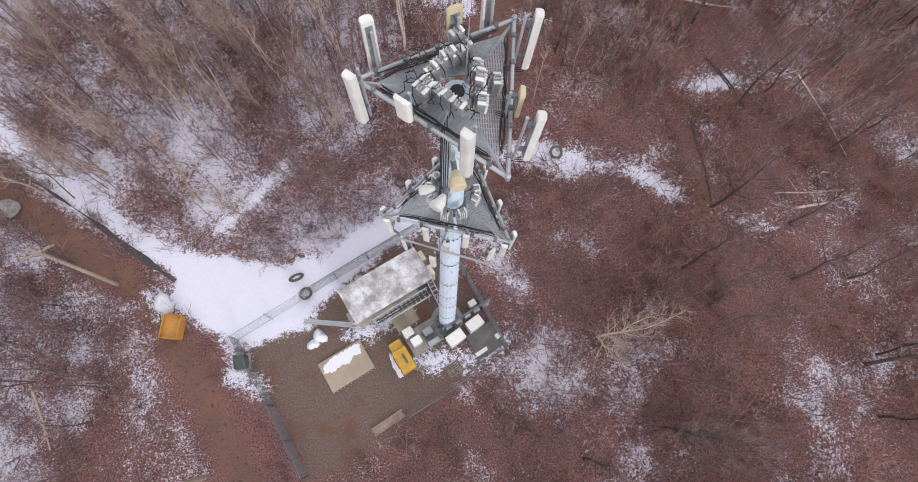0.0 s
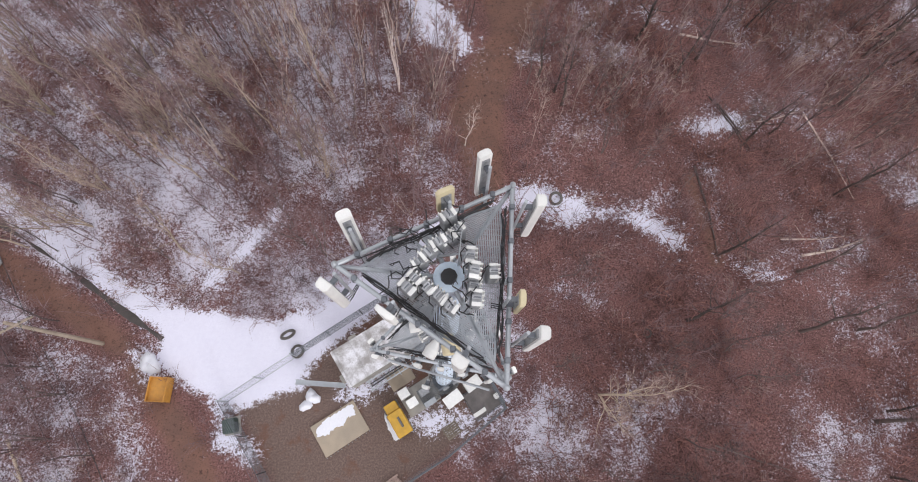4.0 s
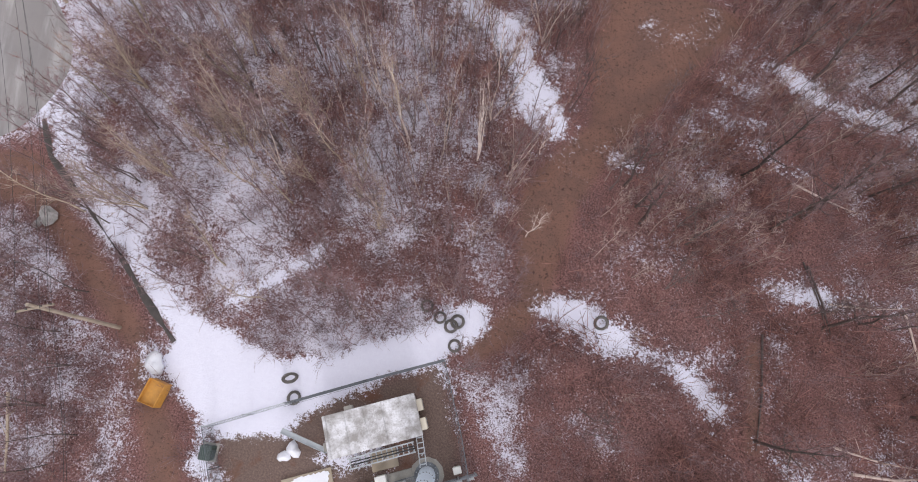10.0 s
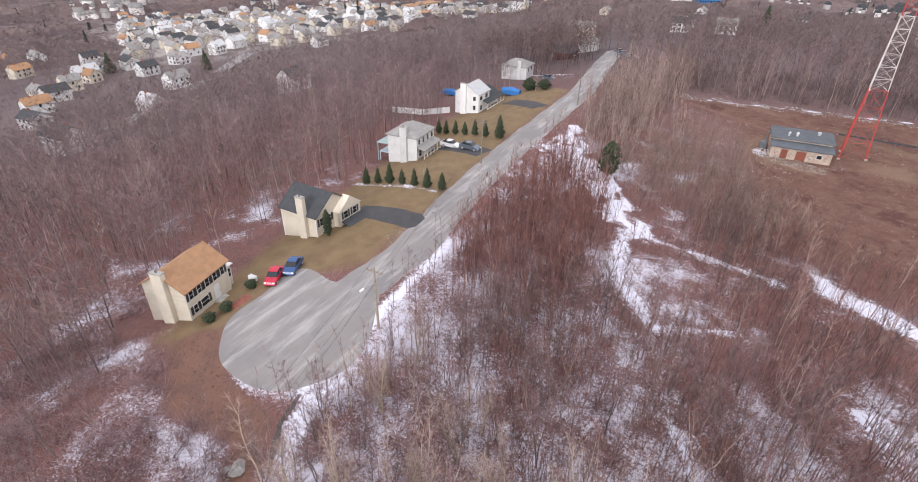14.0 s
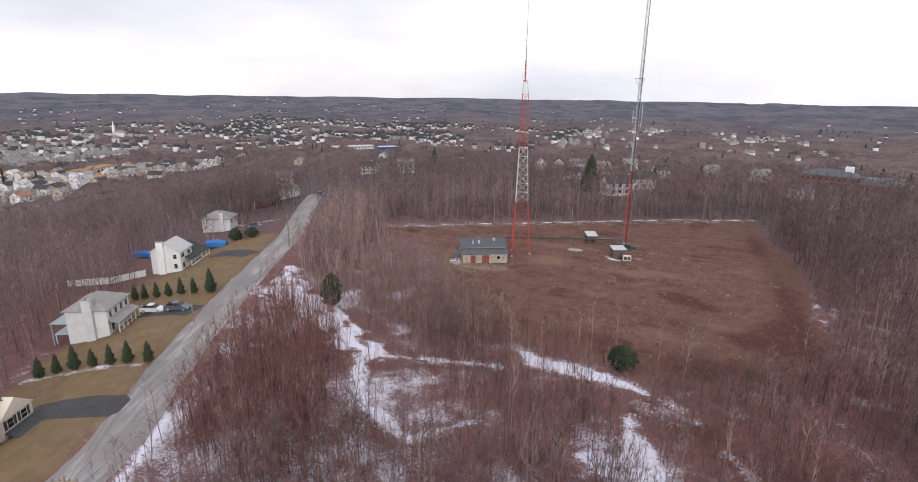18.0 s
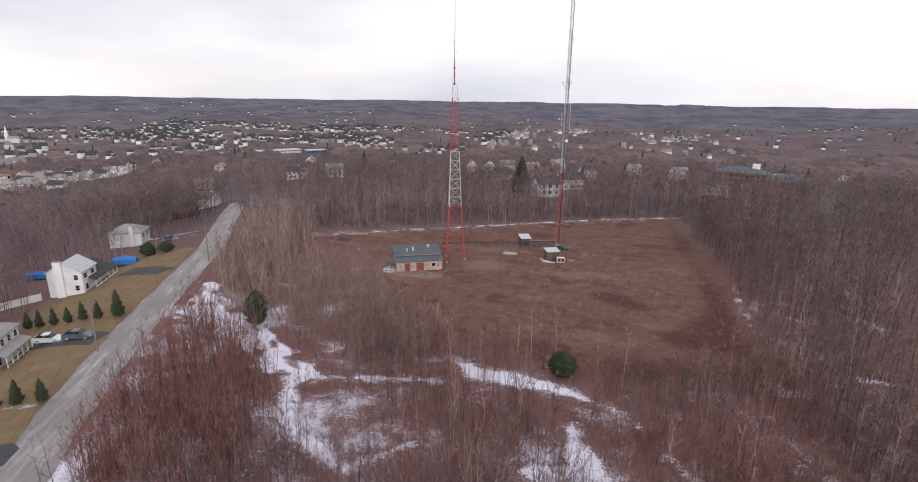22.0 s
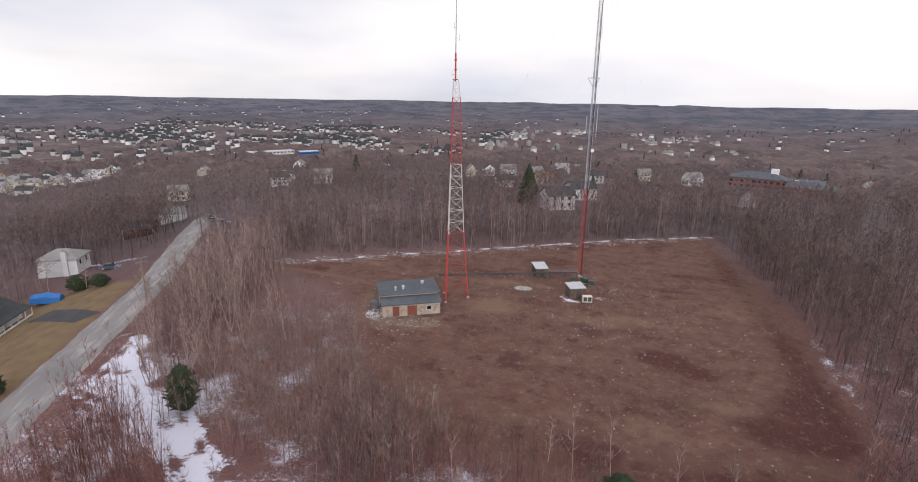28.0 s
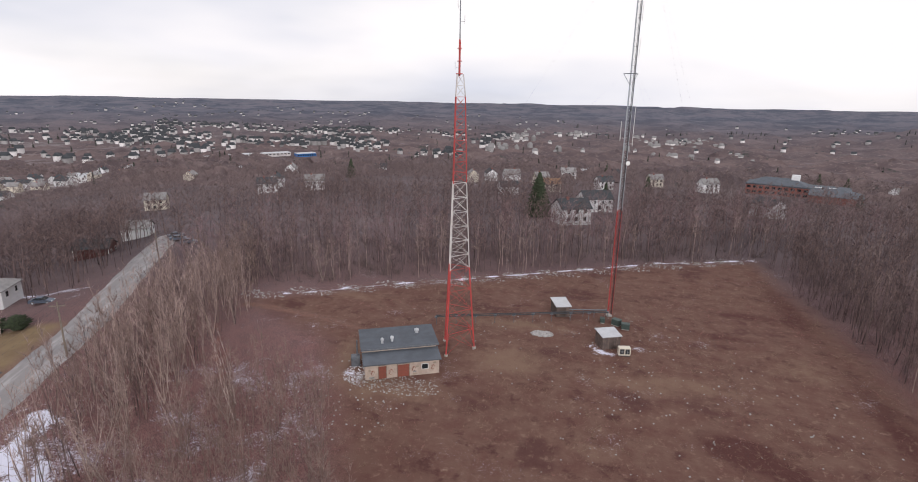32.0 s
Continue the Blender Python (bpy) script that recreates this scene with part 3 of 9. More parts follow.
def masks(x, y):
    snow = np.zeros(np.shape(x))
    for shapes, reach in ((DRIFTS, lambda pts: -inside(x, y, pts)), (STRIPS, lambda pts: line_dist(x, y, pts))):
        for k, (pts, melt, wide) in enumerate(shapes):
            d = reach(pts)
            s = np.clip(0.5 - d / wide, 0, 1.0)
            if melt:  # driven over and half melted: ruts along it, bare patches
                s = s - (0.6 * melt + 0.5 * melt * np.cos(d * 3.2) + 1.1 * melt * wave(x, y, 2.2, k) + 0.5 * melt * wave(x, y, 0.9, 3.0)) * smooth01((s - 0.36) / 0.12)
            snow = np.maximum(snow, s)
    dirt = -inside(x, y, TRAIL)
    for pts in DIRT:
        dirt = np.minimum(dirt, line_dist(x, y, pts))
    dirt = np.clip(0.5 - dirt / 2.0, 0, 1)
    field, lawn, gravel = (np.clip(0.5 + inside(x, y, p) / w, 0, 1) for p, w in ((FIELD, 6.0), (LAWN, 3.0), (COMPOUND, 1.0)))
    # a thin dusting lies in the shaded young wood west of the trail and thins out east of it
    dust = 0.22 + 0.33 * smooth01((4 - x) / 10) * smooth01((64 - y) / 16) * smooth01((x + 60) / 14) * smooth01((y - 3) / 5)
    dust += 0.48 * np.exp(-((x - 5.0 + 0.3 * (y - 3)) ** 2 / 7 + (y - 3) ** 2 / 50)) + 0.26 * np.exp(-((x - 8.6) ** 2 + (y + 4.5) ** 2) / 9) + 0.07 * smooth01((x - 4) / 4) * smooth01((y - 28) / 8) * smooth01((70 - y) / 8) + 0.23 * np.exp(-((x + 32) ** 2 + (y + 4) ** 2) / 160) + 0.10 * smooth01((x + 25) / -6) * smooth01((9 - y) / 6) * smooth01((x + 60) / 6)
    dust += 0.08 * smooth01((x - 24) / 8) * smooth01((100 - y) / 60) + 0.40 * np.exp(-((x + 36) ** 2 + (y - 66) ** 2) / 80) + 0.50 * np.exp(-((x + 59 + 0.45 * (y - 52)) ** 2 / 16 + (y - 52) ** 2 / 160)) + 0.45 * np.exp(-((x + 68) ** 2 + (y - 88) ** 2) / 150) + 0.35 * np.exp(-((x - 0) ** 2 + (y - 60) ** 2) / 60) + 0.2 * smooth01((x + 88) / -10) + 0.22 * smooth01((x + 52) / -8) * smooth01((9 - y) / 6)
    dust += 0.13 * wave(x, y, 3.4, 7.0) + 0.07 * wave(x, y, 1.3, 2.0)  # patchy, blown about
    dust = np.maximum(dust, 0)
    dust *= (1 - np.clip(dirt * 1.3, 0, 1)) * (1 - field) * (1 - lawn) * (1 - 0.85 * gravel)
    dust *= 1 - smooth01((np.hypot(x, y - 60) - 85) / 40)
    return snow, dirt, field, lawn, gravel, dust


def town(x, y):
    """How built-up the valley is, 0 to 1."""
    near = smooth01((-x - 390 - 0.1 * (y - 100)) / 60) * smooth01((960 + x) / 150) * smooth01((y - 20) / 70) * smooth01((600 + 0.28 * (x + 400) - y) / 110)
    return near + 0.5 * np.exp(-(((x + 1350) / 420) ** 2 + ((y - 700) / 600) ** 2)) + 0.3 * np.exp(-(((x + 900) / 500) ** 2 + ((y - 1500) / 350) ** 2))


def axis_steps(lo, hi, step, end_lo, end_hi):
    near = list(np.arange(lo, hi + step / 2, step))
    out, d, p = [], step, hi
    while p < end_hi:
        d = min(d * 1.14, 110)
        p += d
        out.append(p)
    inn, d, p = [], step, lo
    while p > end_lo:
        d = min(d * 1.14, 110)
        p -= d
        inn.append(p)
    return np.array(inn[::-1] + near + out)


gx, gy = axis_steps(-96, 50, 0.68, -4850, 4850), axis_steps(-26, 216, 0.68, -900, 4850)
GX, GY = np.meshgrid(gx, gy)
GZ = land(GX, GY)
nx, ny = len(gx), len(gy)
idx = np.arange(nx * ny).reshape(ny, nx)
quads = np.stack([idx[:-1, :-1], idx[:-1, 1:], idx[1:, 1:], idx[1:, :-1]], -1).reshape(-1, 4)

ground_mat, n, l, b = node_mat("leaf litter, grass, gravel and snow")
pos = n.new("ShaderNodeNewGeometry").outputs["Position"]
attr = {}
for key in ("snow", "dirt", "field", "lawn", "gravel", "dust", "ruddy", "paler", "built"):
    a = n.new("ShaderNodeAttribute")
    a.attribute_name = key
    attr[key] = a.outputs["Fac"]
n_big, n_mid = noise_node(n, l, 0.035, 4, 0.6, pos), noise_node(n, l, 0.33, 6, 0.65, pos)
n_fine, n_leaf = noise_node(n, l, 2.6, 6, 0.75, pos), noise_node(n, l, 7.5, 5, 0.82, pos)
litter = mix_node(n, l, range_node(n, l, n_mid, 0.3, 0.7), (0.208, 0.102, 0.094), (0.148, 0.079, 0.076))
litter = mix_node(n, l, range_node(n, l, n_leaf, 0.53, 0.60), litter, (0.300, 0.178, 0.160))
litter = mix_node(n, l, range_node(n, l, n_leaf, 0.48, 0.40), litter, (0.055, 0.031, 0.030))
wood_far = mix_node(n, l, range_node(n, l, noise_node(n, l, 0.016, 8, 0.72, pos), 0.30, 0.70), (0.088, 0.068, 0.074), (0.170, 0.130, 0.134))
wood_far = mix_node(n, l, range_node(n, l, noise_node(n, l, 0.007, 7, 0.7, pos), 0.58, 0.75), wood_far, (0.20, 0.155, 0.145))
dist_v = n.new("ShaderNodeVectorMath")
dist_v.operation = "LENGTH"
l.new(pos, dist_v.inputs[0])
# blue-grey distance haze, painted into the base colour of the far hills
haze_far = mix_node(n, l, range_node(n, l, noise_node(n, l, 0.009, 7, 0.75, pos), 0.38, 0.62), (0.070, 0.080, 0.110), (0.150, 0.142, 0.168))
wood_far = mix_node(n, l, range_node(n, l, dist_v.outputs["Value"], 1700.0, 3600.0), wood_far, haze_far)
paved = mix_node(n, l, range_node(n, l, noise_node(n, l, 0.045, 5, 0.7, pos), 0.42, 0.60), (0.16, 0.125, 0.12), (0.34, 0.31, 0.30))
wood_far = mix_node(n, l, attr["built"], wood_far, paved)
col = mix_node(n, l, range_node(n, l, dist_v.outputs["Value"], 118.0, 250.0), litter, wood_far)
grass = mix_node(n, l, range_node(n, l, n_mid, 0.32, 0.68), (0.126, 0.061, 0.049), (0.160, 0.093, 0.071))
grass = mix_node(n, l, range_node(n, l, noise_node(n, l, 0.07, 4, 0.6, pos), 0.56, 0.66), grass, (0.095, 0.044, 0.038))
grass = mix_node(n, l, range_node(n, l, math_node(n, l, "ADD", attr["ruddy"], math_node(n, l, "MULTIPLY", n_mid, 0.9)), 0.62, 0.95), grass, (0.088, 0.036, 0.031))
grass = mix_node(n, l, range_node(n, l, noise_node(n, l, 0.8, 6, 0.75, pos), 0.53, 0.72), grass, (0.230, 0.148, 0.110))
grass = mix_node(n, l, range_node(n, l, noise_node(n, l, 0.22, 7, 0.75, pos), 0.48, 0.34), grass, (0.088, 0.040, 0.034))
grass = mix_node(n, l, range_node(n, l, math_node(n, l, "ADD", attr["paler"], math_node(n, l, "MULTIPLY", n_mid, 1.0)), 0.62, 1.45), grass, (0.200, 0.126, 0.090))
grass = mix_node(n, l, range_node(n, l, n_fine, 0.36, 0.24), grass, (0.060, 0.036, 0.030))
col = mix_node(n, l, attr["field"], col, grass)
turf = mix_node(n, l, range_node(n, l, n_mid, 0.35, 0.7), (0.215, 0.152, 0.086), (0.170, 0.115, 0.070))
turf = mix_node(n, l, range_node(n, l, n_leaf, 0.5, 0.8), turf, (0.24, 0.19, 0.11))
col = mix_node(n, l, attr["lawn"], col, turf)
soil = mix_node(n, l, range_node(n, l, n_mid, 0.35, 0.65), (0.205, 0.112, 0.086), (0.160, 0.094, 0.077))
soil = mix_node(n, l, range_node(n, l, n_leaf, 0.55, 0.8), soil, (0.25, 0.15, 0.10))
soil = mix_node(n, l, range_node(n, l, n_fine, 0.46, 0.34), soil, (0.075, 0.042, 0.036))
soil = mix_node(n, l, range_node(n, l, n_leaf, 0.44, 0.36), soil, (0.060, 0.036, 0.032))
col = mix_node(n, l, range_node(n, l, math_node(n, l, "ADD", attr["dirt"], math_node(n, l, "MULTIPLY", n_fine, 0.7)), 0.55, 1.15), col, soil)
pebble = mix_node(n, l, range_node(n, l, n_leaf, 0.35, 0.7), (0.120, 0.082, 0.072), (0.225, 0.165, 0.140))
pebble = mix_node(n, l, range_node(n, l, n_mid, 0.52, 0.66), pebble, (0.160, 0.085, 0.062))
col = mix_node(n, l, attr["gravel"], col, pebble)
speck = math_node(n, l, "ADD", math_node(n, l, "MULTIPLY", n_fine, 0.85), math_node(n, l, "MULTIPLY", n_mid, 0.60))
speck = math_node(n, l, "ADD", speck, math_node(n, l, "MULTIPLY", n_leaf, 0.85))
n_patch = noise_node(n, l, 0.10, 6, 0.7, pos)
drift = math_node(n, l, "ADD", speck, math_node(n, l, "MULTIPLY", attr["snow"], 0.95))
drift = range_node(n, l, drift, 1.56, 1.68)
powder = math_node(n, l, "ADD", math_node(n, l, "MULTIPLY", n_leaf, 1.00), math_node(n, l, "MULTIPLY", n_fine, 0.60))
powder = math_node(n, l, "ADD", powder, math_node(n, l, "MULTIPLY", n_patch, 1.05))
powder = math_node(n, l, "ADD", powder, math_node(n, l, "MULTIPLY", attr["dust"], 0.50))
powder = math_node(n, l, "MULTIPLY", range_node(n, l, powder, 1.54, 1.70), 0.82)
white = math_node(n, l, "MAXIMUM", drift, powder)
col = mix_node(n, l, white, col, mix_node(n, l, n_fine, (0.82, 0.82, 0.92), (0.68, 0.67, 0.79)))
l.new(col, b.inputs["Base Color"])
b.inputs["Roughness"].default_value = 0.95
b.inputs["Specular IOR Level"].default_value = 0.2
bump_node(n, l, b, math_node(n, l, "ADD", n_leaf, math_node(n, l, "MULTIPLY", n_fine, 2.0)), 0.5, 0.06)

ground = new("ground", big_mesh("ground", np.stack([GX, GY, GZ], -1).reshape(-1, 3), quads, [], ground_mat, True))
for key, val in zip(("snow", "dirt", "field", "lawn", "gravel", "dust"), masks(GX.ravel(), GY.ravel())):
    at = ground.data.attributes.new(key, "FLOAT", "POINT")
    at.data.foreach_set("value", np.ascontiguousarray(val, np.float32))
ruddy = sum(g * np.exp(-(((GX - px) / sx) ** 2 + ((GY - py) / sy) ** 2)) for px, py, sx, sy, g in RUDDY)
paler = sum(g * np.exp(-(((GX - px) / sx) ** 2 + ((GY - py) / sy) ** 2)) for px, py, sx, sy, g in PALER)
at = ground.data.attributes.new("paler", "FLOAT", "POINT")
at.data.foreach_set("value", np.ascontiguousarray(paler.ravel(), np.float32))
at = ground.data.attributes.new("built", "FLOAT", "POINT")
at.data.foreach_set("value", np.ascontiguousarray(np.clip(town(GX, GY), 0, 1).ravel(), np.float32))
at = ground.data.attributes.new("ruddy", "FLOAT", "POINT")
at.data.foreach_set("value", np.ascontiguousarray(ruddy.ravel(), np.float32))
tagged(ground, "brown leaf litter and dry grass with patches of old snow", "ground", kind="structure")

# ---- street, drive and yard surfaces ----
def lz(x, y):
    return float(land(np.array([x]), np.array([y]))[0])


def ribbon(name, centre, half, mat, lift, label, category, step=1.5):
    """A strip of paving that follows the ground along a centre line."""
    pts = []
    for (ax, ay), (bx, by) in zip(centre, centre[1:]):
        k = max(1, int(math.hypot(bx - ax, by - ay) / step))
        pts += [(ax + (bx - ax) * i / k, ay + (by - ay) * i / k) for i in range(k)]
    pts.append(centre[-1])
    V, Q = [], []
    cols = 5
    for i, (x, y) in enumerate(pts):
        a, c = pts[max(0, i - 2)], pts[min(len(pts) - 1, i + 2)]
        d = Vector((c[0] - a[0], c[1] - a[1])).normalized()
        w = half + 0.12 * math.sin(i * 0.7) + 0.1 * math.sin(i * 2.3)
        for k in range(cols):
            s = (k / (cols - 1) * 2 - 1) * w
            px, py = x + d.y * s, y - d.x * s
            V.append((px, py, lz(px, py) + (lift if 0 < k < cols - 1 else lift - 0.05)))
        if i:
            Q += [((i - 1) * cols + k, (i - 1) * cols + k + 1, i * cols + k + 1, i * cols + k) for k in range(cols - 1)]
    ob = new(name, big_mesh(name, np.array(V), Q, [], mat))
    return tagged(ob, label, category, kind="structure")


road_mat, n, l, b = node_mat("worn grey asphalt")
pos = n.new("ShaderNodeNewGeometry").outputs["Position"]
lane = n.new("ShaderNodeMapping")
lane.vector_type = "TEXTURE"
lane.inputs["Rotation"].default_value, lane.inputs["Scale"].default_value = (0, 0, radians(25.2)), (1.0, 7.0, 1.0)
l.new(pos, lane.inputs["Vector"])
r_big, r_mid, r_fine = noise_node(n, l, 0.12, 4, 0.6, pos), noise_node(n, l, 0.55, 5, 0.65, lane.outputs["Vector"]), noise_node(n, l, 14, 4, 0.7, pos)
c = mix_node(n, l, range_node(n, l, r_big, 0.35, 0.65), (0.265, 0.245, 0.240), (0.215, 0.205, 0.208))
c = mix_node(n, l, range_node(n, l, r_mid, 0.46, 0.70), c, (0.400, 0.380, 0.378))
c = mix_node(n, l, range_node(n, l, r_fine, 0.55, 0.85), c, (0.17, 0.155, 0.15))
l.new(c, b.inputs["Base Color"])
b.inputs["Roughness"].default_value = 0.9
bump_node(n, l, b, r_fine, 0.3, 0.02)
ribbon("road", STREET, 3.4, road_mat, 0.07, "worn grey asphalt street with salt stains", "road")

# the turning circle: a lobed outline round its middle, fanning out to the parking place
def circle_edge(a):
    r = 9.3 + 0.5 * math.cos(2 * a + 0.6)
    r += 4.2 * math.exp(-((a - 2.72) / 0.30) ** 2) + 3.2 * math.exp(-((a - 1.75) / 0.40) ** 2)
    return r


rings, spokes = 6, 72
V, Q = [(-52.6, 22.4, lz(-52.6, 22.4) + 0.08)], []
T = []
for k in range(spokes):
    a = 2 * math.pi * k / spokes
    for i in range(1, rings + 1):
        r = circle_edge(a) * i / rings + (0.12 * math.sin(7 * a) if i == rings else 0)
        x, y = -52.6 + r * math.cos(a), 22.4 + r * math.sin(a)
        V.append((x, y, lz(x, y) + (0.08 if i < rings else 0.02)))
for k in range(spokes):
    j = (k + 1) % spokes
    T.append((0, 1 + k * rings, 1 + j * rings))
    Q += [(1 + k * rings + i, 1 + k * rings + i + 1, 1 + j * rings + i + 1, 1 + j * rings + i) for i in range(rings - 1)]
tagged(new("turning_circle", big_mesh("turning_circle", np.array(V), Q, T, road_mat)), "worn grey asphalt turning circle with pale salt streaks", "road", kind="structure")
ribbon("asphalt_kerb", [(-42.6, 18.6), (-40.2, 15.6), (-35.3, 12.6), (-31.1, 9.9), (-26.6, 6.7), (-22.8, 4.2)], 0.17, asphalt_edge, 0.07, "dark asphalt edge of the snowy drive", "kerb")
for k, pts in enumerate(([(-66.5, 49.4), (-78.5, 43.6)], [(-84.5, 77.6), (-97.5, 75.6)], [(-102.0, 111.5), (-117.0, 113.6)])):
    ribbon("driveway", pts, 2.6, asphalt_dark, 0.06, "dark asphalt driveway beside a lawn", "driveway")

# ---- monopole ----
PX, PY = -0.70, 0.90
mono = thing("cell_tower", "pale blue-grey steel monopole with two crowded antenna platforms", "tower", pose(PX, PY, 0))
pole = part("pole", Mesh().tube((0, 0, 0.15), (0, 0, 11), 0.66, 0.56, 18).tube((0, 0, 11), (0, 0, 22), 0.55, 0.45, 18).tube((0, 0, 22), (0, 0, 32.0), 0.44, 0.34, 18), pole_paint, mono, "pale blue-grey tapered steel pole", smooth=False)
part("base_plate", Mesh().tube((0, 0, 0.05), (0, 0, 0.15), 0.95, 0.95, 18), galv_dark, mono)
part("footing", Mesh().tube((0, 0, -0.3), (0, 0, 0.05), 1.3, 1.3, 12), concrete, mono, "concrete footing")
for k in range(12):
    a = 2 * math.pi * k / 12
    part("anchor_bolt", Mesh().tube((0.82 * math.cos(a), 0.82 * math.sin(a), 0.15), (0.82 * math.cos(a), 0.82 * math.sin(a), 0.36), 0.035, 0.035, 6), galv, mono)
for z, r in ((4.0, 0.63), (8.0, 0.60), (11.0, 0.62), (14.0, 0.545), (18.0, 0.51), (22.0, 0.50)):
    ring = Mesh()
    for k in range(18):
        a = 2 * math.pi * k / 18
        ring.tube((r * math.cos(a), r * math.sin(a), z), ((r + 0.045) * math.cos(a), (r + 0.045) * math.sin(a), z), 0.04, 0.03, 6)
    part("port_ring", ring.tube((0, 0, z - 0.03), (0, 0, z + 0.03), r + 0.01, r + 0.01, 18, False), galv_dark, mono)
for k in range(34):
    z = 2.0 + k * 0.88
    r = 0.66 - 0.0098 * z
    s = 1 if k % 2 else -1
    part("step_bolt", Mesh().tube((s * 0.05, -r + 0.02, z), (s * 0.16, -r - 0.14, z), 0.012, 0.012, 5), galv, mono)


def grating(poly, z, ang, pitch=0.040):
    """Bearing bars clipped to a triangle or strip, with cross rods and a rim."""
    g = Mesh()
    ca, sa = math.cos(ang), math.sin(ang)
    loc = [(x * ca + y * sa, -x * sa + y * ca) for x, y in poly]
    lo, hi = min(p[1] for p in loc), max(p[1] for p in loc)

    def span(v):
        xs = []
        for (ax, ay), (bx, by) in zip(loc, loc[1:] + loc[:1]):
            if (ay > v) != (by > v):
                xs.append(ax + (bx - ax) * (v - ay) / (by - ay))
        return (min(xs), max(xs)) if len(xs) > 1 else None

    v = lo + pitch
    while v < hi - 0.02:
        s = span(v)
        if s:
            k = len(g.v)
            for u, w, h in ((s[0], -0.011, 0), (s[1], -0.011, 0), (s[1], 0.011, 0), (s[0], 0.011, 0), (s[0], -0.011, -0.035), (s[1], -0.011, -0.035), (s[1], 0.011, -0.035), (s[0], 0.011, -0.035)):
                g.v.append((u * ca - (v + w) * sa, u * sa + (v + w) * ca, z + h))
            g.f += [(k, k + 1, k + 2, k + 3), (k + 4, k + 5, k + 1, k), (k + 7, k + 6, k + 2, k + 3)]
        v += pitch
    ca2, sa2 = -sa, ca
    loc = [(x * ca2 + y * sa2, -x * sa2 + y * ca2) for x, y in poly]
    v, hi = min(p[1] for p in loc) + 0.08, max(p[1] for p in loc)
    while v < hi - 0.02:
        s = span(v)
        if s:
            g.tube((s[0] * ca2 - v * sa2, s[0] * sa2 + v * ca2, z + 0.004), (s[1] * ca2 - v * sa2, s[1] * sa2 + v * ca2, z + 0.004), 0.009, 0.009, 4, False)
        v += 0.13
    for (ax, ay), (bx, by) in zip(poly, poly[1:] + poly[:1]):
        g.tube((ax, ay, z - 0.02), (bx, by, z - 0.02), 0.03, 0.03, 4)
    return g


def panel_antenna(parent, x, y, z0, z1, ang, w, d, mat, label, tilt=2.0, domed=False):
    """A panel antenna with rounded face, brackets and a mounting pipe; ang is the way it faces."""
    m = pose(x, y, 0, 0, 0, math.degrees(ang)) @ Matrix.Translation((0, 0, z0)) @ pose(0, 0, 0, 0, tilt, 0)
    h = z1 - z0
    prof = [(-d / 2, -w / 2), (d * 0.15, -w / 2), (d * 0.40, -w * 0.40), (d / 2, -w * 0.22), (d / 2, w * 0.22), (d * 0.40, w * 0.40), (d * 0.15, w / 2), (-d / 2, w / 2)]
    body = Mesh().slab(prof, 0.02, h - 0.02)
    cap = Mesh().slab([(px * 1.02, py * 1.02) for px, py in prof], h - 0.02, h + 0.025).slab([(px * 0.85, py * 0.85) for px, py in prof], h + 0.025, h + 0.045)
    a = part("antenna", body.moved(m), mat, parent, label)
    part("end_cap", cap.moved(m), mat, a)
    part("back_plate", Mesh().box(-d / 2 - 0.025, -w * 0.30, 0.12, -d / 2 - 0.003, w * 0.30, h - 0.12).moved(m), radio_grey, a)
    for zz in (0.2 * h, 0.8 * h):
        part("bracket", Mesh().box(-d / 2 - 0.17, -0.05, zz - 0.05, -d / 2 - 0.028, 0.05, zz + 0.05).moved(m), galv_dark, a)
    part("mount_pipe", Mesh().tube((-d / 2 - 0.20, 0, -0.25), (-d / 2 - 0.20, 0, h * 0.95), 0.038, 0.038, 8).moved(m), galv, a)
    for k in range(3):
        yy = (k - 1) * 0.07
        part("jumper_cable", Mesh().path([(0, yy, 0.02), (-0.05, yy, -0.16), (-d / 2 - 0.15, yy * 0.6, -0.22), (-d / 2 - 0.45, yy * 0.5, -0.12 + 0.03 * k)], 0.012, 5).moved(m), cable_black, a)
    return a


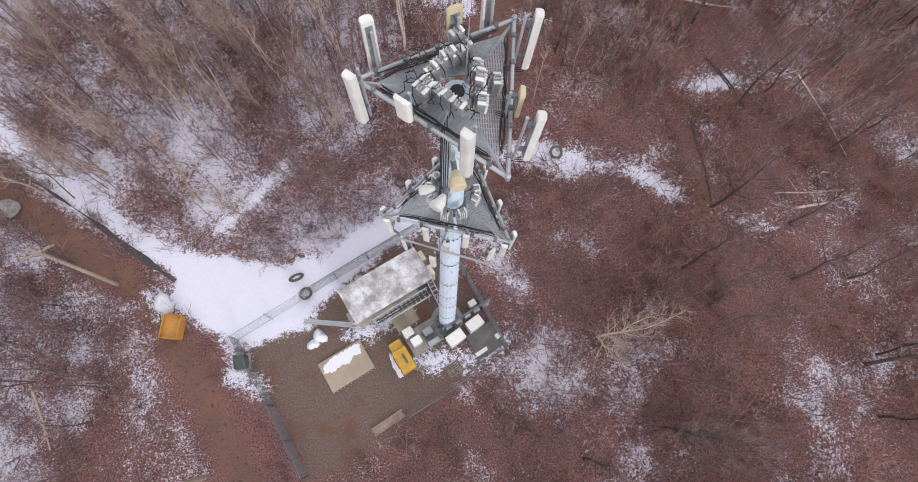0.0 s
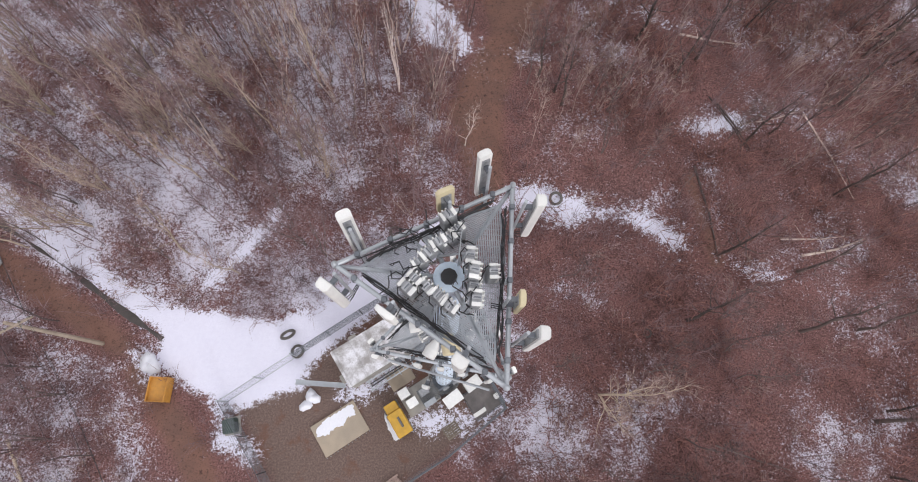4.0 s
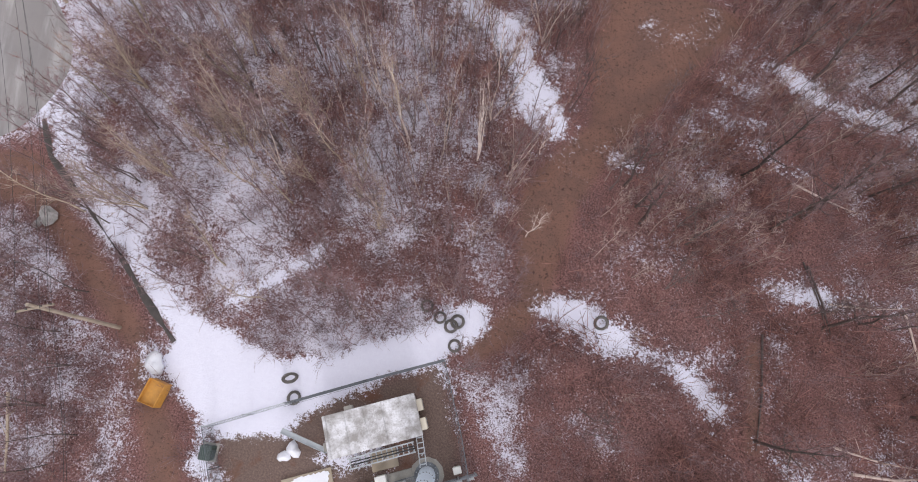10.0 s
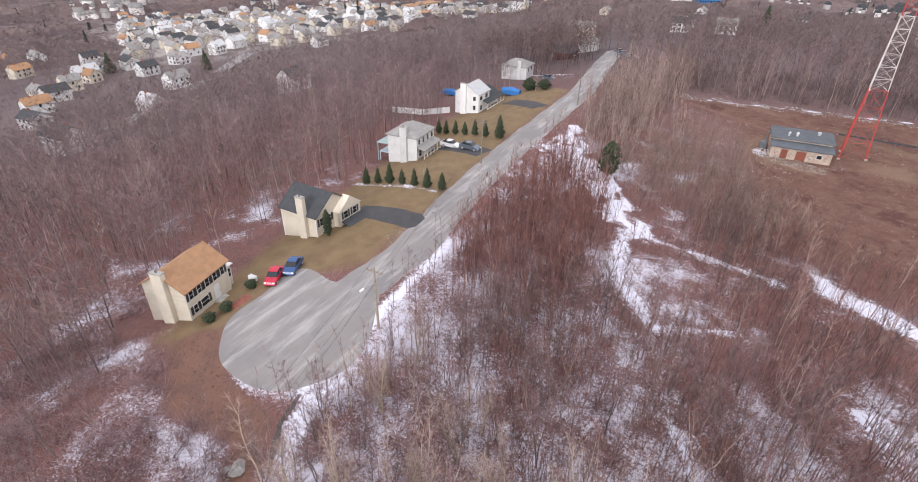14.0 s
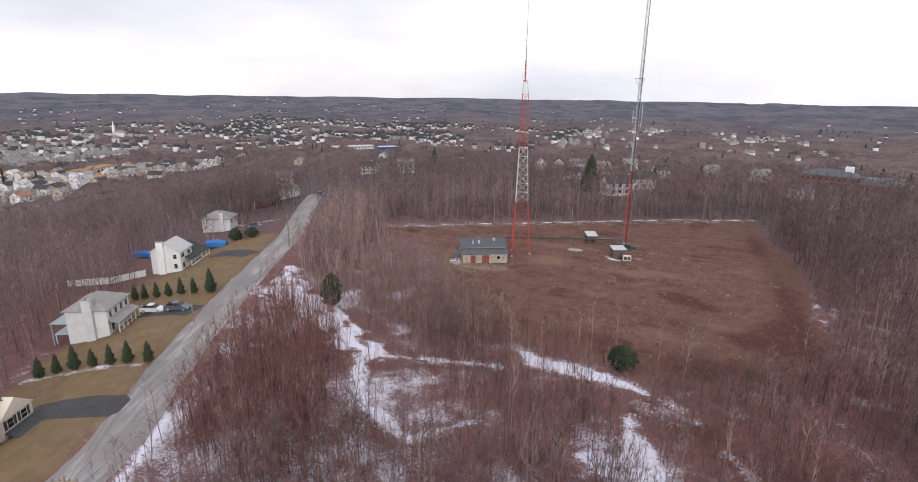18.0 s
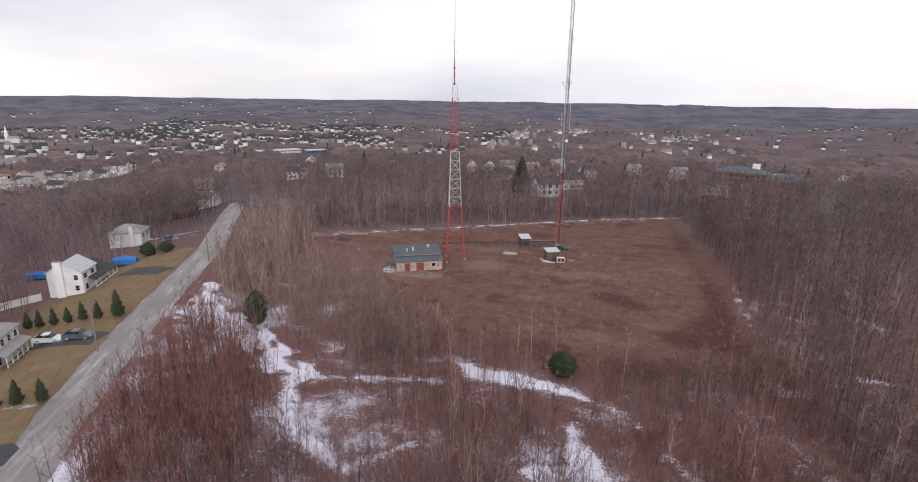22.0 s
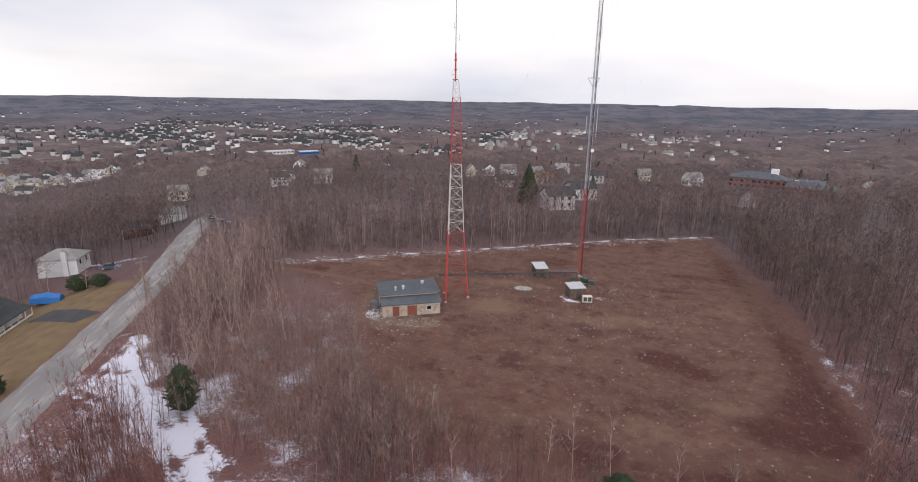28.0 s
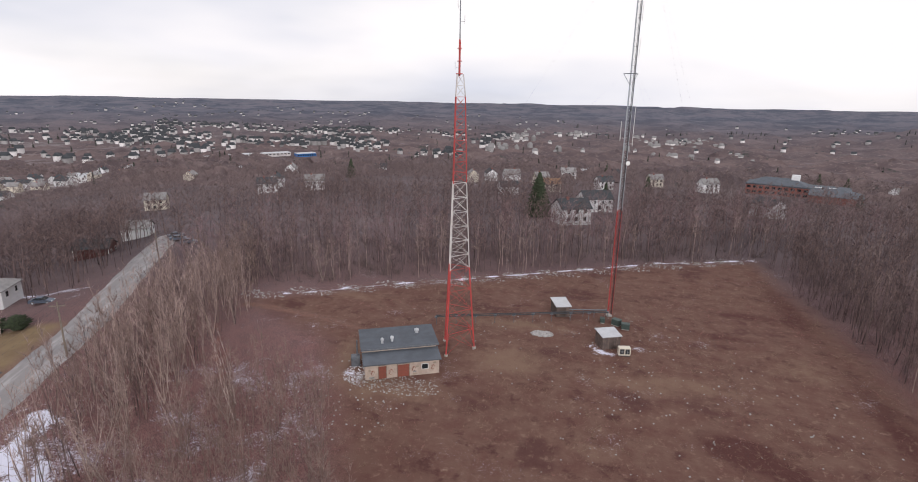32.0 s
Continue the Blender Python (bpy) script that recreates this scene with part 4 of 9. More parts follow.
def radio(parent, x, y, z, ang, w=0.34, d=0.20, h=0.46, label="", lean=0.0):
    """A remote radio: dark finned body under pale sun covers, with carrying handles and a black pigtail."""
    m = pose(x, y, z, 0, lean, math.degrees(ang))
    r = part("radio", Mesh().cbox(-d / 2, -w / 2, 0, d / 2, w / 2, h, 0.02).moved(m), radio_grey, parent, label)
    for k in range(4):
        yy = -w / 2 + w * (k + 0.5) / 4
        part("cooling_fin", Mesh().cbox(d / 2 + 0.002, yy - 0.016, 0.03, d / 2 + 0.06, yy + 0.016, h - 0.02, 0.006).moved(m), antenna_white, r)
    for k, (a, b) in enumerate(((-0.5, -0.22), (-0.12, 0.16), (0.26, 0.5))):
        part("sun_cover", Mesh().cbox(-d * 0.5, a * w, h + 0.002, d * 0.5, b * w - 0.02, h + 0.035, 0.008).moved(m), cover_grey if k == 1 else antenna_white, r)
    part("handle", Mesh().path([(-d * 0.3, -0.04 * w, h + 0.01), (-d * 0.3, -0.04 * w, h + 0.09), (d * 0.3, -0.04 * w, h + 0.09), (d * 0.3, -0.04 * w, h + 0.01)], 0.014, 5).moved(m), galv_dark, r)
    part("pigtail_cable", Mesh().path([(-d * 0.4, w * 0.2, h), (-d * 0.7, w * 0.25, h + 0.1), (-d * 1.1, w * 0.1, h - 0.1), (-d * 0.9, -w * 0.1, 0.02)], 0.013, 5).moved(m), cable_black, r)
    return r


def platform(name, corners, z, rail_r, label, hub=0.62):
    """Three outer rails, stand-off arms to the pole, gratings and a hand rail; corners are relative to the pole."""
    base = part(name, Mesh().tube((0, 0, z - 0.35), (0, 0, z - 0.05), hub, hub, 18), galv_dark, mono, label)
    for k in range(3):
        (ax, ay), (bx, by) = corners[k], corners[(k + 1) % 3]
        part("rail", Mesh().tube((ax, ay, z + 0.1), (bx, by, z + 0.1), rail_r, rail_r, 10), galv, base)
        part("elbow", Mesh().lathe([(rail_r * 0.2, -0.13), (rail_r * 1.25, -0.08), (rail_r * 1.3, 0.10), (rail_r * 0.4, 0.15)], 10, (ax, ay, z + 0.1)), galv, base)
        mx, my = (ax + bx) / 2, (ay + by) / 2
        part("standoff_arm", Mesh().tube((mx * 0.2, my * 0.2, z - 0.12), (mx, my, z - 0.02), 0.06, 0.06, 8), galv, base)
        part("corner_arm", Mesh().tube((ax * 0.12, ay * 0.12, z - 0.10), (ax, ay, z), 0.05, 0.05, 8), galv, base)
        ins = lambda px, py, s: (px * s, py * s)
        tri = [ins(ax, ay, 0.80), ins(ax * 0.45 + bx * 0.55, ay * 0.45 + by * 0.55, 0.92), ins(ax * 0.45 + bx * 0.55, ay * 0.45 + by * 0.55, 0.42), ins(ax, ay, 0.26)]
        part("grating", grating(tri, z, math.atan2(by - ay, bx - ax)), grating_mat, base, "grey open steel grating")
        tri = [ins(bx, by, 0.80), ins(bx, by, 0.30), ins(ax * 0.40 + bx * 0.60, ay * 0.40 + by * 0.60, 0.42), ins(ax * 0.40 + bx * 0.60, ay * 0.40 + by * 0.60, 0.92)]
        part("grating", grating(tri, z, math.atan2(by - ay, bx - ax)), grating_mat, base, "grey open steel grating")
        for s in (0.12, 0.3, 0.5, 0.7, 0.88):
            cx, cy = ax + (bx - ax) * s, ay + (by - ay) * s
            part("clamp", Mesh().cbox(cx - 0.06, cy - 0.06, z - 0.02, cx + 0.06, cy + 0.06, z + 0.21, 0.02), galv_dark, base)
        rng = random.Random(k + int(z))
        for j in range(6):
            pts = []
            for s in range(9):
                q = 0.08 + 0.84 * s / 8
                off = 0.86 + 0.05 * rng.uniform(-1, 1)
                pts.append(((ax + (bx - ax) * q) * off, (ay + (by - ay) * q) * off, z + 0.04 + 0.03 * j + 0.04 * rng.random()))
            part("cable_run", Mesh().path(pts, 0.013, 5), cable_black, base)
    return base


TOP = [(1.46, 2.06), (-2.42, 0.26), (1.12, -2.32)]
MID = [(0.5, 2.3), (-2.43, -0.75), (2.0, -1.72)]
top_pf = platform("platform", TOP, 32.0, 0.054, "triangular upper antenna platform of galvanised pipe and grating", 0.30)
mid_pf = platform("platform", MID, 25.4, 0.055, "triangular lower antenna platform of galvanised pipe and grating")
WHITE_A, CREAM_A = "white panel antenna", "cream square panel antenna"
for x, y, z0, z1, w, d, mat, lab in (
    (0.07, 3.12, 31.45, 33.25, 0.30, 0.17, antenna_white, WHITE_A), (-0.77, 2.42, 32.20, 33.05, 0.40, 0.12, antenna_cream, CREAM_A),
    (-2.72, 1.74, 31.45, 33.40, 0.30, 0.20, antenna_white, WHITE_A), (-3.05, 0.50, 31.35, 33.25, 0.28, 0.20, antenna_white, WHITE_A),
    (-1.93, -0.05, 32.35, 33.10, 0.42, 0.13, antenna_white, "pale square panel antenna"), (-0.51, -0.95, 31.35, 33.30, 0.30, 0.22, antenna_white, WHITE_A),
    (1.10, 2.13, 31.35, 33.25, 0.27, 0.20, antenna_white, WHITE_A), (0.68, 0.19, 32.25, 33.05, 0.34, 0.12, antenna_cream, CREAM_A),
    (1.00, -0.50, 31.35, 33.20, 0.27, 0.20, antenna_white, WHITE_A)):
    x, y = x - PX, y - PY
    side = min(range(3), key=lambda k: abs((TOP[(k + 1) % 3][0] - TOP[k][0]) * (y - TOP[k][1]) - (TOP[(k + 1) % 3][1] - TOP[k][1]) * (x - TOP[k][0])))
    ex, ey = TOP[(side + 1) % 3][0] - TOP[side][0], TOP[(side + 1) % 3][1] - TOP[side][1]
    panel_antenna(top_pf, x, y, z0, z1, math.atan2(-ex, ey), w, d, mat, lab)
for k in range(3):
    ex, ey = MID[(k + 1) % 3][0] - MID[k][0], MID[(k + 1) % 3][1] - MID[k][1]
    face = math.atan2(-ex, ey)
    for s, dz in ((0.04, 0.0), (0.34, -0.1), (0.66, 0.05), (0.96, -0.15)):
        x, y = MID[k][0] + ex * s + 0.14 * math.cos(face), MID[k][1] + ey * s + 0.14 * math.sin(face)
        panel_antenna(mid_pf, x, y, 24.35 + dz, 25.75 + dz, face, 0.22, 0.12, antenna_white, WHITE_A, 3.0)
for x, y, z in ((-0.73, -1.83, 22.9), (-1.87, -0.9, 22.3), (1.44, -1.68, 23.3), (-0.2, -1.2, 22.6)):
    panel_antenna(mid_pf, x, y, z, z + 1.25, math.atan2(y, x), 0.24, 0.13, antenna_white, WHITE_A, 3.0)
part("lower_boom", Mesh().tube((-2.1, -0.9, 23.6), (1.5, -2.0, 23.6), 0.045, 0.045, 8).tube((-0.5, -1.35, 23.6), (-0.1, -0.3, 23.5), 0.05, 0.05, 8), galv, mid_pf)
rng = random.Random(5)
# radio clusters crowd round the cable hole, leaving the south grating clear
for x, y, turn in ((-0.44, 0.33, 125), (-0.24, 0.52, 125), (-0.02, 0.68, 125), (0.20, 0.82, 122), (0.02, 1.08, 120), (-0.62, 0.16, 125), (0.46, 0.30, -4), (0.47, -0.02, -4), (0.48, -0.30, -4), (0.50, -0.60, -4), (0.84, -0.05, -4), (-0.68, -0.16, 48), (-0.46, -0.34, 48), (-0.24, -0.54, 48), (-0.02, -0.74, 48), (-0.84, -0.38, 48)):
    radio(top_pf, x + rng.uniform(-0.02, 0.02), y + rng.uniform(-0.02, 0.02), 32.12 + rng.uniform(0, 0.25), radians(turn) + rng.uniform(-0.1, 0.1), 0.34 + 0.06 * rng.random(), 0.17 + 0.04 * rng.random(), 0.40 + 0.12 * rng.random(), "grey radio unit under pale sun covers", rng.uniform(-8, 8))
for k in range(20):
    a, r = rng.uniform(0, 6.283), rng.uniform(0.35, 1.0)
    p = [r * math.cos(a), r * math.sin(a), 32.5 + 0.25 * rng.random()]
    pts = [tuple(p)]
    for _ in range(6):
        p = [p[0] + rng.uniform(-0.16, 0.16) + 0.05 * math.cos(a), p[1] + rng.uniform(-0.16, 0.16) + 0.05 * math.sin(a), max(32.08, p[2] + rng.uniform(-0.16, 0.10))]
        pts.append(tuple(p))
    part("loose_cable", Mesh().path(pts, 0.014, 5), cable_black, top_pf)
for k in range(9):
    a = k * 2 * math.pi / 9 + 0.2
    radio(mid_pf, 0.85 * math.cos(a), 0.85 * math.sin(a), 25.45 + 0.25 * (k % 3), a, 0.30, 0.18, 0.45, "white radio unit with grey cooling fins")


def dish(x, y, z, ang, r, mat, label, drum=True):
    m = Matrix.Translation((x, y, z)) @ Matrix.Rotation(ang, 4, "Z") @ Matrix.Rotation(radians(90), 4, "Y")
    prof = [(r * 0.15, -0.35), (r * 0.55, -0.25), (r, 0.0), (r, 0.22), (r * 0.96, 0.25), (r * 0.3, 0.27)] if drum else [(r * 0.15, -0.3), (r * 0.6, -0.2), (r, 0.0), (r * 0.98, 0.02), (r * 0.5, -0.10), (r * 0.05, -0.16)]
    d = part("dish", Mesh().lathe(prof, 22).moved(m), mat, mono, label)
    part("dish_mount", Mesh().tube((0, 0, -0.62), (0, 0, -0.3), 0.08, 0.08, 8).moved(m), galv_dark, d)
    part("dish_pipe", Mesh().tube((x - 0.6 * math.cos(ang), y - 0.6 * math.sin(ang), z - 0.6), (x - 0.6 * math.cos(ang), y - 0.6 * math.sin(ang), z + 0.6), 0.05, 0.05, 8), galv, d)


dish(0.05, -1.1, 29.3, math.radians(-80), 0.24, antenna_cream, "cream drum microwave dish")
dish(-0.45, -1.0, 27.4, math.radians(240), 0.20, antenna_white, "white drum microwave dish")
dish(-0.9, -0.2, 26.6, math.radians(190), 0.17, antenna_white, "white drum microwave dish")
for k in range(5):
    a = radians(205 + k * 10)
    part("feeder_cable", Mesh().path([(0.40 * math.cos(a), 0.40 * math.sin(a), 32.0), (0.46 * math.cos(a), 0.46 * math.sin(a), 29.0), (0.50 * math.cos(a), 0.50 * math.sin(a), 25.8)], 0.018, 5), cable_black, mono)
part("lightning_rod", Mesh().tube((0.2, 0.25, 31.9), (0.2, 0.25, 34.2), 0.02, 0.01, 6), galv, mono)
# solid black cap paints the darkness of the open pole top
part("cable_port", Mesh().tube((0, 0, 31.9), (0, 0, 32.06), 0.20, 0.18, 9), cable_black, mono, "black cap standing for the dark hole at the pole top")

# ---- equipment yard ----
YA = 31.5
yard = lambda x, y, z=0.0, extra=0.0: pose(x, y, z, 0, 0, YA + extra)
shelter = thing("equipment_shelter", "grey weathered concrete equipment shelter with stained flat roof", "shelter", yard(-5.45, 3.15))
part("wall", Mesh().box(-3.3, -1.42, 0.05, 3.3, -1.30, 2.75).box(-3.3, 1.30, 0.05, 3.3, 1.42, 2.75).box(-3.3, -1.298, 0.05, -3.18, 1.298, 2.75).box(3.18, -1.298, 0.05, 3.3, 1.298, 2.75), concrete, shelter)
roof = part("roof", Mesh().cbox(-3.38, -1.5, 2.755, 3.38, 1.5, 2.95, 0.04), roof_snowy, shelter, "stained grey concrete roof slab with old snow")
for k in range(5):
    part("roof_rib", Mesh().box(-3.2 + k * 1.35, -1.45, 2.953, -3.12 + k * 1.35, 1.45, 2.985), roof_snowy, roof)
part("door", Mesh().cbox(2.0, -1.46, 0.1, 2.95, -1.43, 2.15, 0.01), galv_dark, shelter, "grey steel door")
for yy in (-0.75, 0.6):
    ac = part("air_conditioner", Mesh().cbox(3.31, yy - 0.42, 0.5, 3.78, yy + 0.42, 2.6, 0.03), siding_cream, shelter, "cream wall-mounted air conditioner")
    for j in range(6):
        part("louvre", Mesh().box(3.785, yy - 0.34, 0.7 + j * 0.12, 3.80, yy + 0.34, 0.76 + j * 0.12), galv_dark, ac)
part("vent_hood", Mesh().cbox(-1.8, 1.43, 1.9, -1.2, 1.80, 2.6, 0.04), concrete, shelter)
part("vent_hood", Mesh().cbox(-3.7, -0.9, 1.7, -3.31, -0.3, 2.4, 0.04), concrete, shelter)
def ragged(pts, seed, amp=0.07, step=0.12):
    """The outline of a melting patch: a polygon with a frayed edge."""
    q, out = random.Random(seed), []
    for (ax, ay), (bx, by) in zip(pts, pts[1:] + pts[:1]):
        n_ = max(2, int(math.hypot(bx - ax, by - ay) / step))
        out += [(ax + (bx - ax) * i / n_ + q.uniform(-amp, amp), ay + (by - ay) * i / n_ + q.uniform(-amp, amp)) for i in range(n_)]
    return out


def slab_thing(name, label, cat, x, y, sx, sy, h, mat, extra=0.0):
    t = thing(name, label, cat, yard(x, y, 0, extra))
    return t, part("slab", Mesh().cbox(-sx / 2, -sy / 2, -0.1, sx / 2, sy / 2, h, 0.03), mat, t)


pad, pad_slab = slab_thing("concrete_pad", "tan concrete pad half covered by a snow drift", "slab", -8.6, -2.7, 3.7, 2.55, 0.14, concrete_tan)
drift_pts = [(-1.7, 0.35), (-0.9, 0.1), (-0.2, 0.25), (0.35, 0.05), (0.8, 0.4), (1.45, 0.2), (1.68, 1.0), (1.2, 1.15), (0.4, 1.1), (-0.6, 1.15), (-1.5, 0.9)]
part("snow_drift", Mesh().slab(ragged(drift_pts, 1), 0.142, 0.18), snow_mat, pad, "white wedge of old snow")
for k in range(13):
    part("anchor", Mesh().tube((-1.8 + k * 0.3, -1.35, 0.0), (-1.8 + k * 0.3, -1.35, 0.16), 0.03, 0.03, 5), galv, pad)

gen = thing("generator", "yellow enclosed generator on a steel skid", "generator", yard(-4.2, -2.1))
part("skid", Mesh().box(-0.6, -1.35, 0.0, -0.45, 1.35, 0.22).box(0.45, -1.35, 0.0, 0.6, 1.35, 0.22).box(-0.45, -1.3, 0.05, 0.45, 1.3, 0.2), galv_dark, gen)
part("housing", Mesh().cbox(-0.58, -1.3, 0.222, 0.58, 0.6, 1.35, 0.06), yellow, gen, "yellow sheet-metal housing")
part("radiator_hood", Mesh().cbox(-0.5, 0.604, 0.222, 0.5, 1.3, 1.1, 0.06), yellow, gen, "darker yellow radiator hood")
part("exhaust", Mesh().tube((0.1, -0.7, 1.36), (0.1, 0.1, 1.45), 0.09, 0.09, 10), rubber, gen, "dark exhaust silencer")
part("grille", Mesh().box(-0.3, 1.302, 0.35, 0.3, 1.32, 0.95), galv_dark, gen)
for k in range(3):
    part("door_panel", Mesh().box(-0.605, -1.2 + k * 0.6, 0.4, -0.583, -0.66 + k * 0.6, 1.2), yellow, gen)
part("snow_strip", Mesh().slab(ragged([(-1.05, -1.2), (-0.68, -1.3), (-0.68, 1.0), (-0.86, 0.6), (-1.05, -0.2)], 2, 0.05), 0.0, 0.05), snow_mat, gen, "snow beside the skid")


def cabinet(x, y, sx, sy, h, mat, label, z=0.25, extra=0.0):
    c = thing("cabinet", label, "cabinet", yard(x, y, 0, extra), "outdoor cabinets")
    part("plinth", Mesh().box(-sx / 2 + 0.03, -sy / 2 + 0.03, 0, sx / 2 - 0.03, sy / 2 - 0.03, z), galv_dark, c)
    part("body", Mesh().cbox(-sx / 2, -sy / 2, z + 0.002, sx / 2, sy / 2, z + h, 0.06), mat, c)
    part("lid", Mesh().cbox(-sx / 2 - 0.03, -sy / 2 - 0.03, z + h + 0.002, sx / 2 + 0.03, sy / 2 + 0.03, z + h + 0.09, 0.05), mat, c)
    d = part("door", Mesh().box(-sx / 2 + 0.06, -sy / 2 - 0.02, z + 0.1, sx / 2 - 0.06, -sy / 2 - 0.003, z + h - 0.08), mat, c)
    part("handle", Mesh().box(sx / 2 - 0.16, -sy / 2 - 0.05, z + h * 0.45, sx / 2 - 0.12, -sy / 2 - 0.022, z + h * 0.6), galv_dark, d)


cabinet(-3.75, -0.30, 0.75, 0.65, 1.1, antenna_white, "pale grey outdoor equipment cabinet")
cabinet(-3.10, -0.95, 0.75, 0.60, 1.1, antenna_white, "pale grey outdoor equipment cabinet")
cabinet(-0.05, -0.75, 1.35, 0.85, 1.25, antenna_white, "large white rounded battery cabinet", extra=4)
cabinet(1.45, 0.35, 1.25, 0.80, 1.25, antenna_white, "large white rounded battery cabinet", extra=4)
cabinet(1.30, 2.0, 0.55, 0.45, 0.9, antenna_white, "small white outdoor cabinet")
cabinet(-2.25, -0.15, 0.7, 0.5, 0.7, radio_grey, "grey open rack cabinet")
cabinet(-1.75, -0.95, 0.9, 0.35, 0.5, galv, "low grey steel cabinet")
cabinet(2.0, -1.75, 1.0, 0.25, 0.35, antenna_white, "flat white cable box", 0.1)
cabinet(3.3, -0.55, 0.4, 0.35, 0.7, antenna_white, "small white meter box")

pf2, s2_ = slab_thing("equipment_slab", "dark stained concrete slab with steel kerb frame", "slab", 2.35, -0.75, 2.5, 2.1, 0.12, slab_dark)
part("frame", Mesh().path([(-1.3, -1.1, 0.16), (1.3, -1.1, 0.16), (1.3, 1.1, 0.16), (-1.3, 1.1, 0.16), (-1.3, -1.1, 0.16)], 0.04, 5), galv_dark, pf2)
pf3, s3_ = slab_thing("equipment_slab", "dark stained concrete slab beside the pole", "slab", -2.6, -0.5, 2.7, 2.0, 0.10, concrete)
pf4, s4_ = slab_thing("equipment_slab", "brown slab between shelter and pole", "slab", -4.1, 1.0, 2.0, 1.4, 0.10, concrete_tan)

tray = thing("ice_bridge", "galvanised cable bridge on posts between shelter and pole", "cable bridge", yard(-4.0, 1.55))
for yy in (-0.35, 0.35):
    part("side_rail", Mesh().box(-2.6, yy - 0.04, 2.3, 2.2, yy + 0.04, 2.42), galv, tray)
for k in range(13):
    part("rung", Mesh().box(-2.5 + k * 0.38, -0.31, 2.33, -2.42 + k * 0.38, 0.31, 2.38), galv, tray)
for xx in (-2.4, -0.2, 2.0):
    for yy in (-0.3, 0.3):
        part("post", Mesh().tube((xx, yy, 0), (xx, yy, 2.3), 0.045, 0.045, 8), galv, tray)
part("cable_sheath", Mesh().path([(-2.4, -0.1, 2.45), (2.2, -0.1, 2.45)], 0.05, 6).path([(-2.4, 0.1, 2.45), (2.2, 0.08, 2.45)], 0.04, 6), cable_black, tray)
tray2 = thing("ice_bridge", "short galvanised cable bridge running from the shelter end to the pole", "cable bridge", pose(-1.55, 2.5, 0, 0, 0, -63))
for yy in (-0.22, 0.22):
    part("side_rail", Mesh().box(-1.5, yy - 0.03, 2.4, 1.0, yy + 0.03, 2.5), galv, tray2)
for k in range(7):
    part("rung", Mesh().box(-1.4 + k * 0.36, -0.19, 2.42, -1.33 + k * 0.36, 0.19, 2.46), galv, tray2)
for xx in (-1.3, 0.2):
    part("post", Mesh().tube((xx, 0, 0), (xx, 0, 2.4), 0.045, 0.045, 8), galv, tray2)
hf = thing("equipment_rack", "galvanised steel rack frame beside the pole base", "rack", yard(0.6, 0.9))
for xx in (-1.9, -0.4, 1.1, 2.4):
    part("post", Mesh().tube((xx, 0, 0), (xx, 0, 2.0), 0.045, 0.045, 8), galv, hf)
for zz in (0.9, 1.95):
    part("rail", Mesh().box(-2.0, -0.05, zz, 2.5, 0.05, zz + 0.08), galv_dark, hf)
for k in range(5):
    part("control_box", Mesh().cbox(-1.7 + k * 0.85, -0.25, 1.1, -1.2 + k * 0.85, -0.06, 1.75, 0.02), radio_grey, hf)
walk_ = thing("steel_walkway", "dark steel grating walkway round the pole base", "walkway", yard(-1.1, 0.1))
part("grating", grating([(-1.6, -0.6), (1.4, -0.6), (1.4, 0.7), (-1.6, 0.7)], 0.55, 0.0, 0.07), galv_dark, walk_)
for xx, yy in ((-1.5, -0.5), (1.3, -0.5), (1.3, 0.6), (-1.5, 0.6)):
    part("leg", Mesh().tube((xx, yy, 0), (xx, yy, 0.53), 0.04, 0.04, 6), galv_dark, walk_)

beam = thing("cable_tray", "pale green-grey cable tray on low legs beside the shelter", "cable tray", pose(-10.1, 0.55, 0, 0, 0, -5))
part("channel", Mesh().box(-1.9, -0.17, 0.75, 1.9, 0.17, 0.80).box(-1.9, -0.19, 0.802, 1.9, -0.16, 0.95).box(-1.9, 0.16, 0.802, 1.9, 0.19, 0.95), galv, beam)
for xx in (-1.7, 0, 1.7):
    part("leg", Mesh().tube((xx, 0, 0), (xx, 0, 0.75), 0.05, 0.05, 6), galv, beam)

bench = thing("timber_stack", "flat stack of pale reddish weathered planks on the ground", "planks", pose(-5.2, -6.95, 0, 0, 0, 33))
for j in range(2):
    for k in range(4):
        part("plank", Mesh().cbox(-1.35 + 0.05 * (k % 2), -0.32 + k * 0.165, 0.06 + j * 0.06, 1.35 - 0.06 * (k % 3), -0.17 + k * 0.165, 0.115 + j * 0.06, 0.01), wood_pink, bench)
for xx in (-1.0, 0.0, 1.0):
    part("bearer", Mesh().box(xx - 0.05, -0.33, 0, xx + 0.05, 0.34, 0.058), wood_grey, bench)
pallet = thing("pallet", "reddish weathered timber pallet lying on gravel", "pallet", pose(-0.15, -3.0, 0, 0, 0, 35))
for k in range(6):
    part("slat", Mesh().box(-0.6, -0.5 + k * 0.17, 0.10, 0.6, -0.38 + k * 0.17, 0.125), wood_grey, pallet)
for xx in (-0.55, 0, 0.55):
    part("bearer", Mesh().box(xx - 0.05, -0.5, 0, xx + 0.05, 0.5, 0.098), wood_grey, pallet)

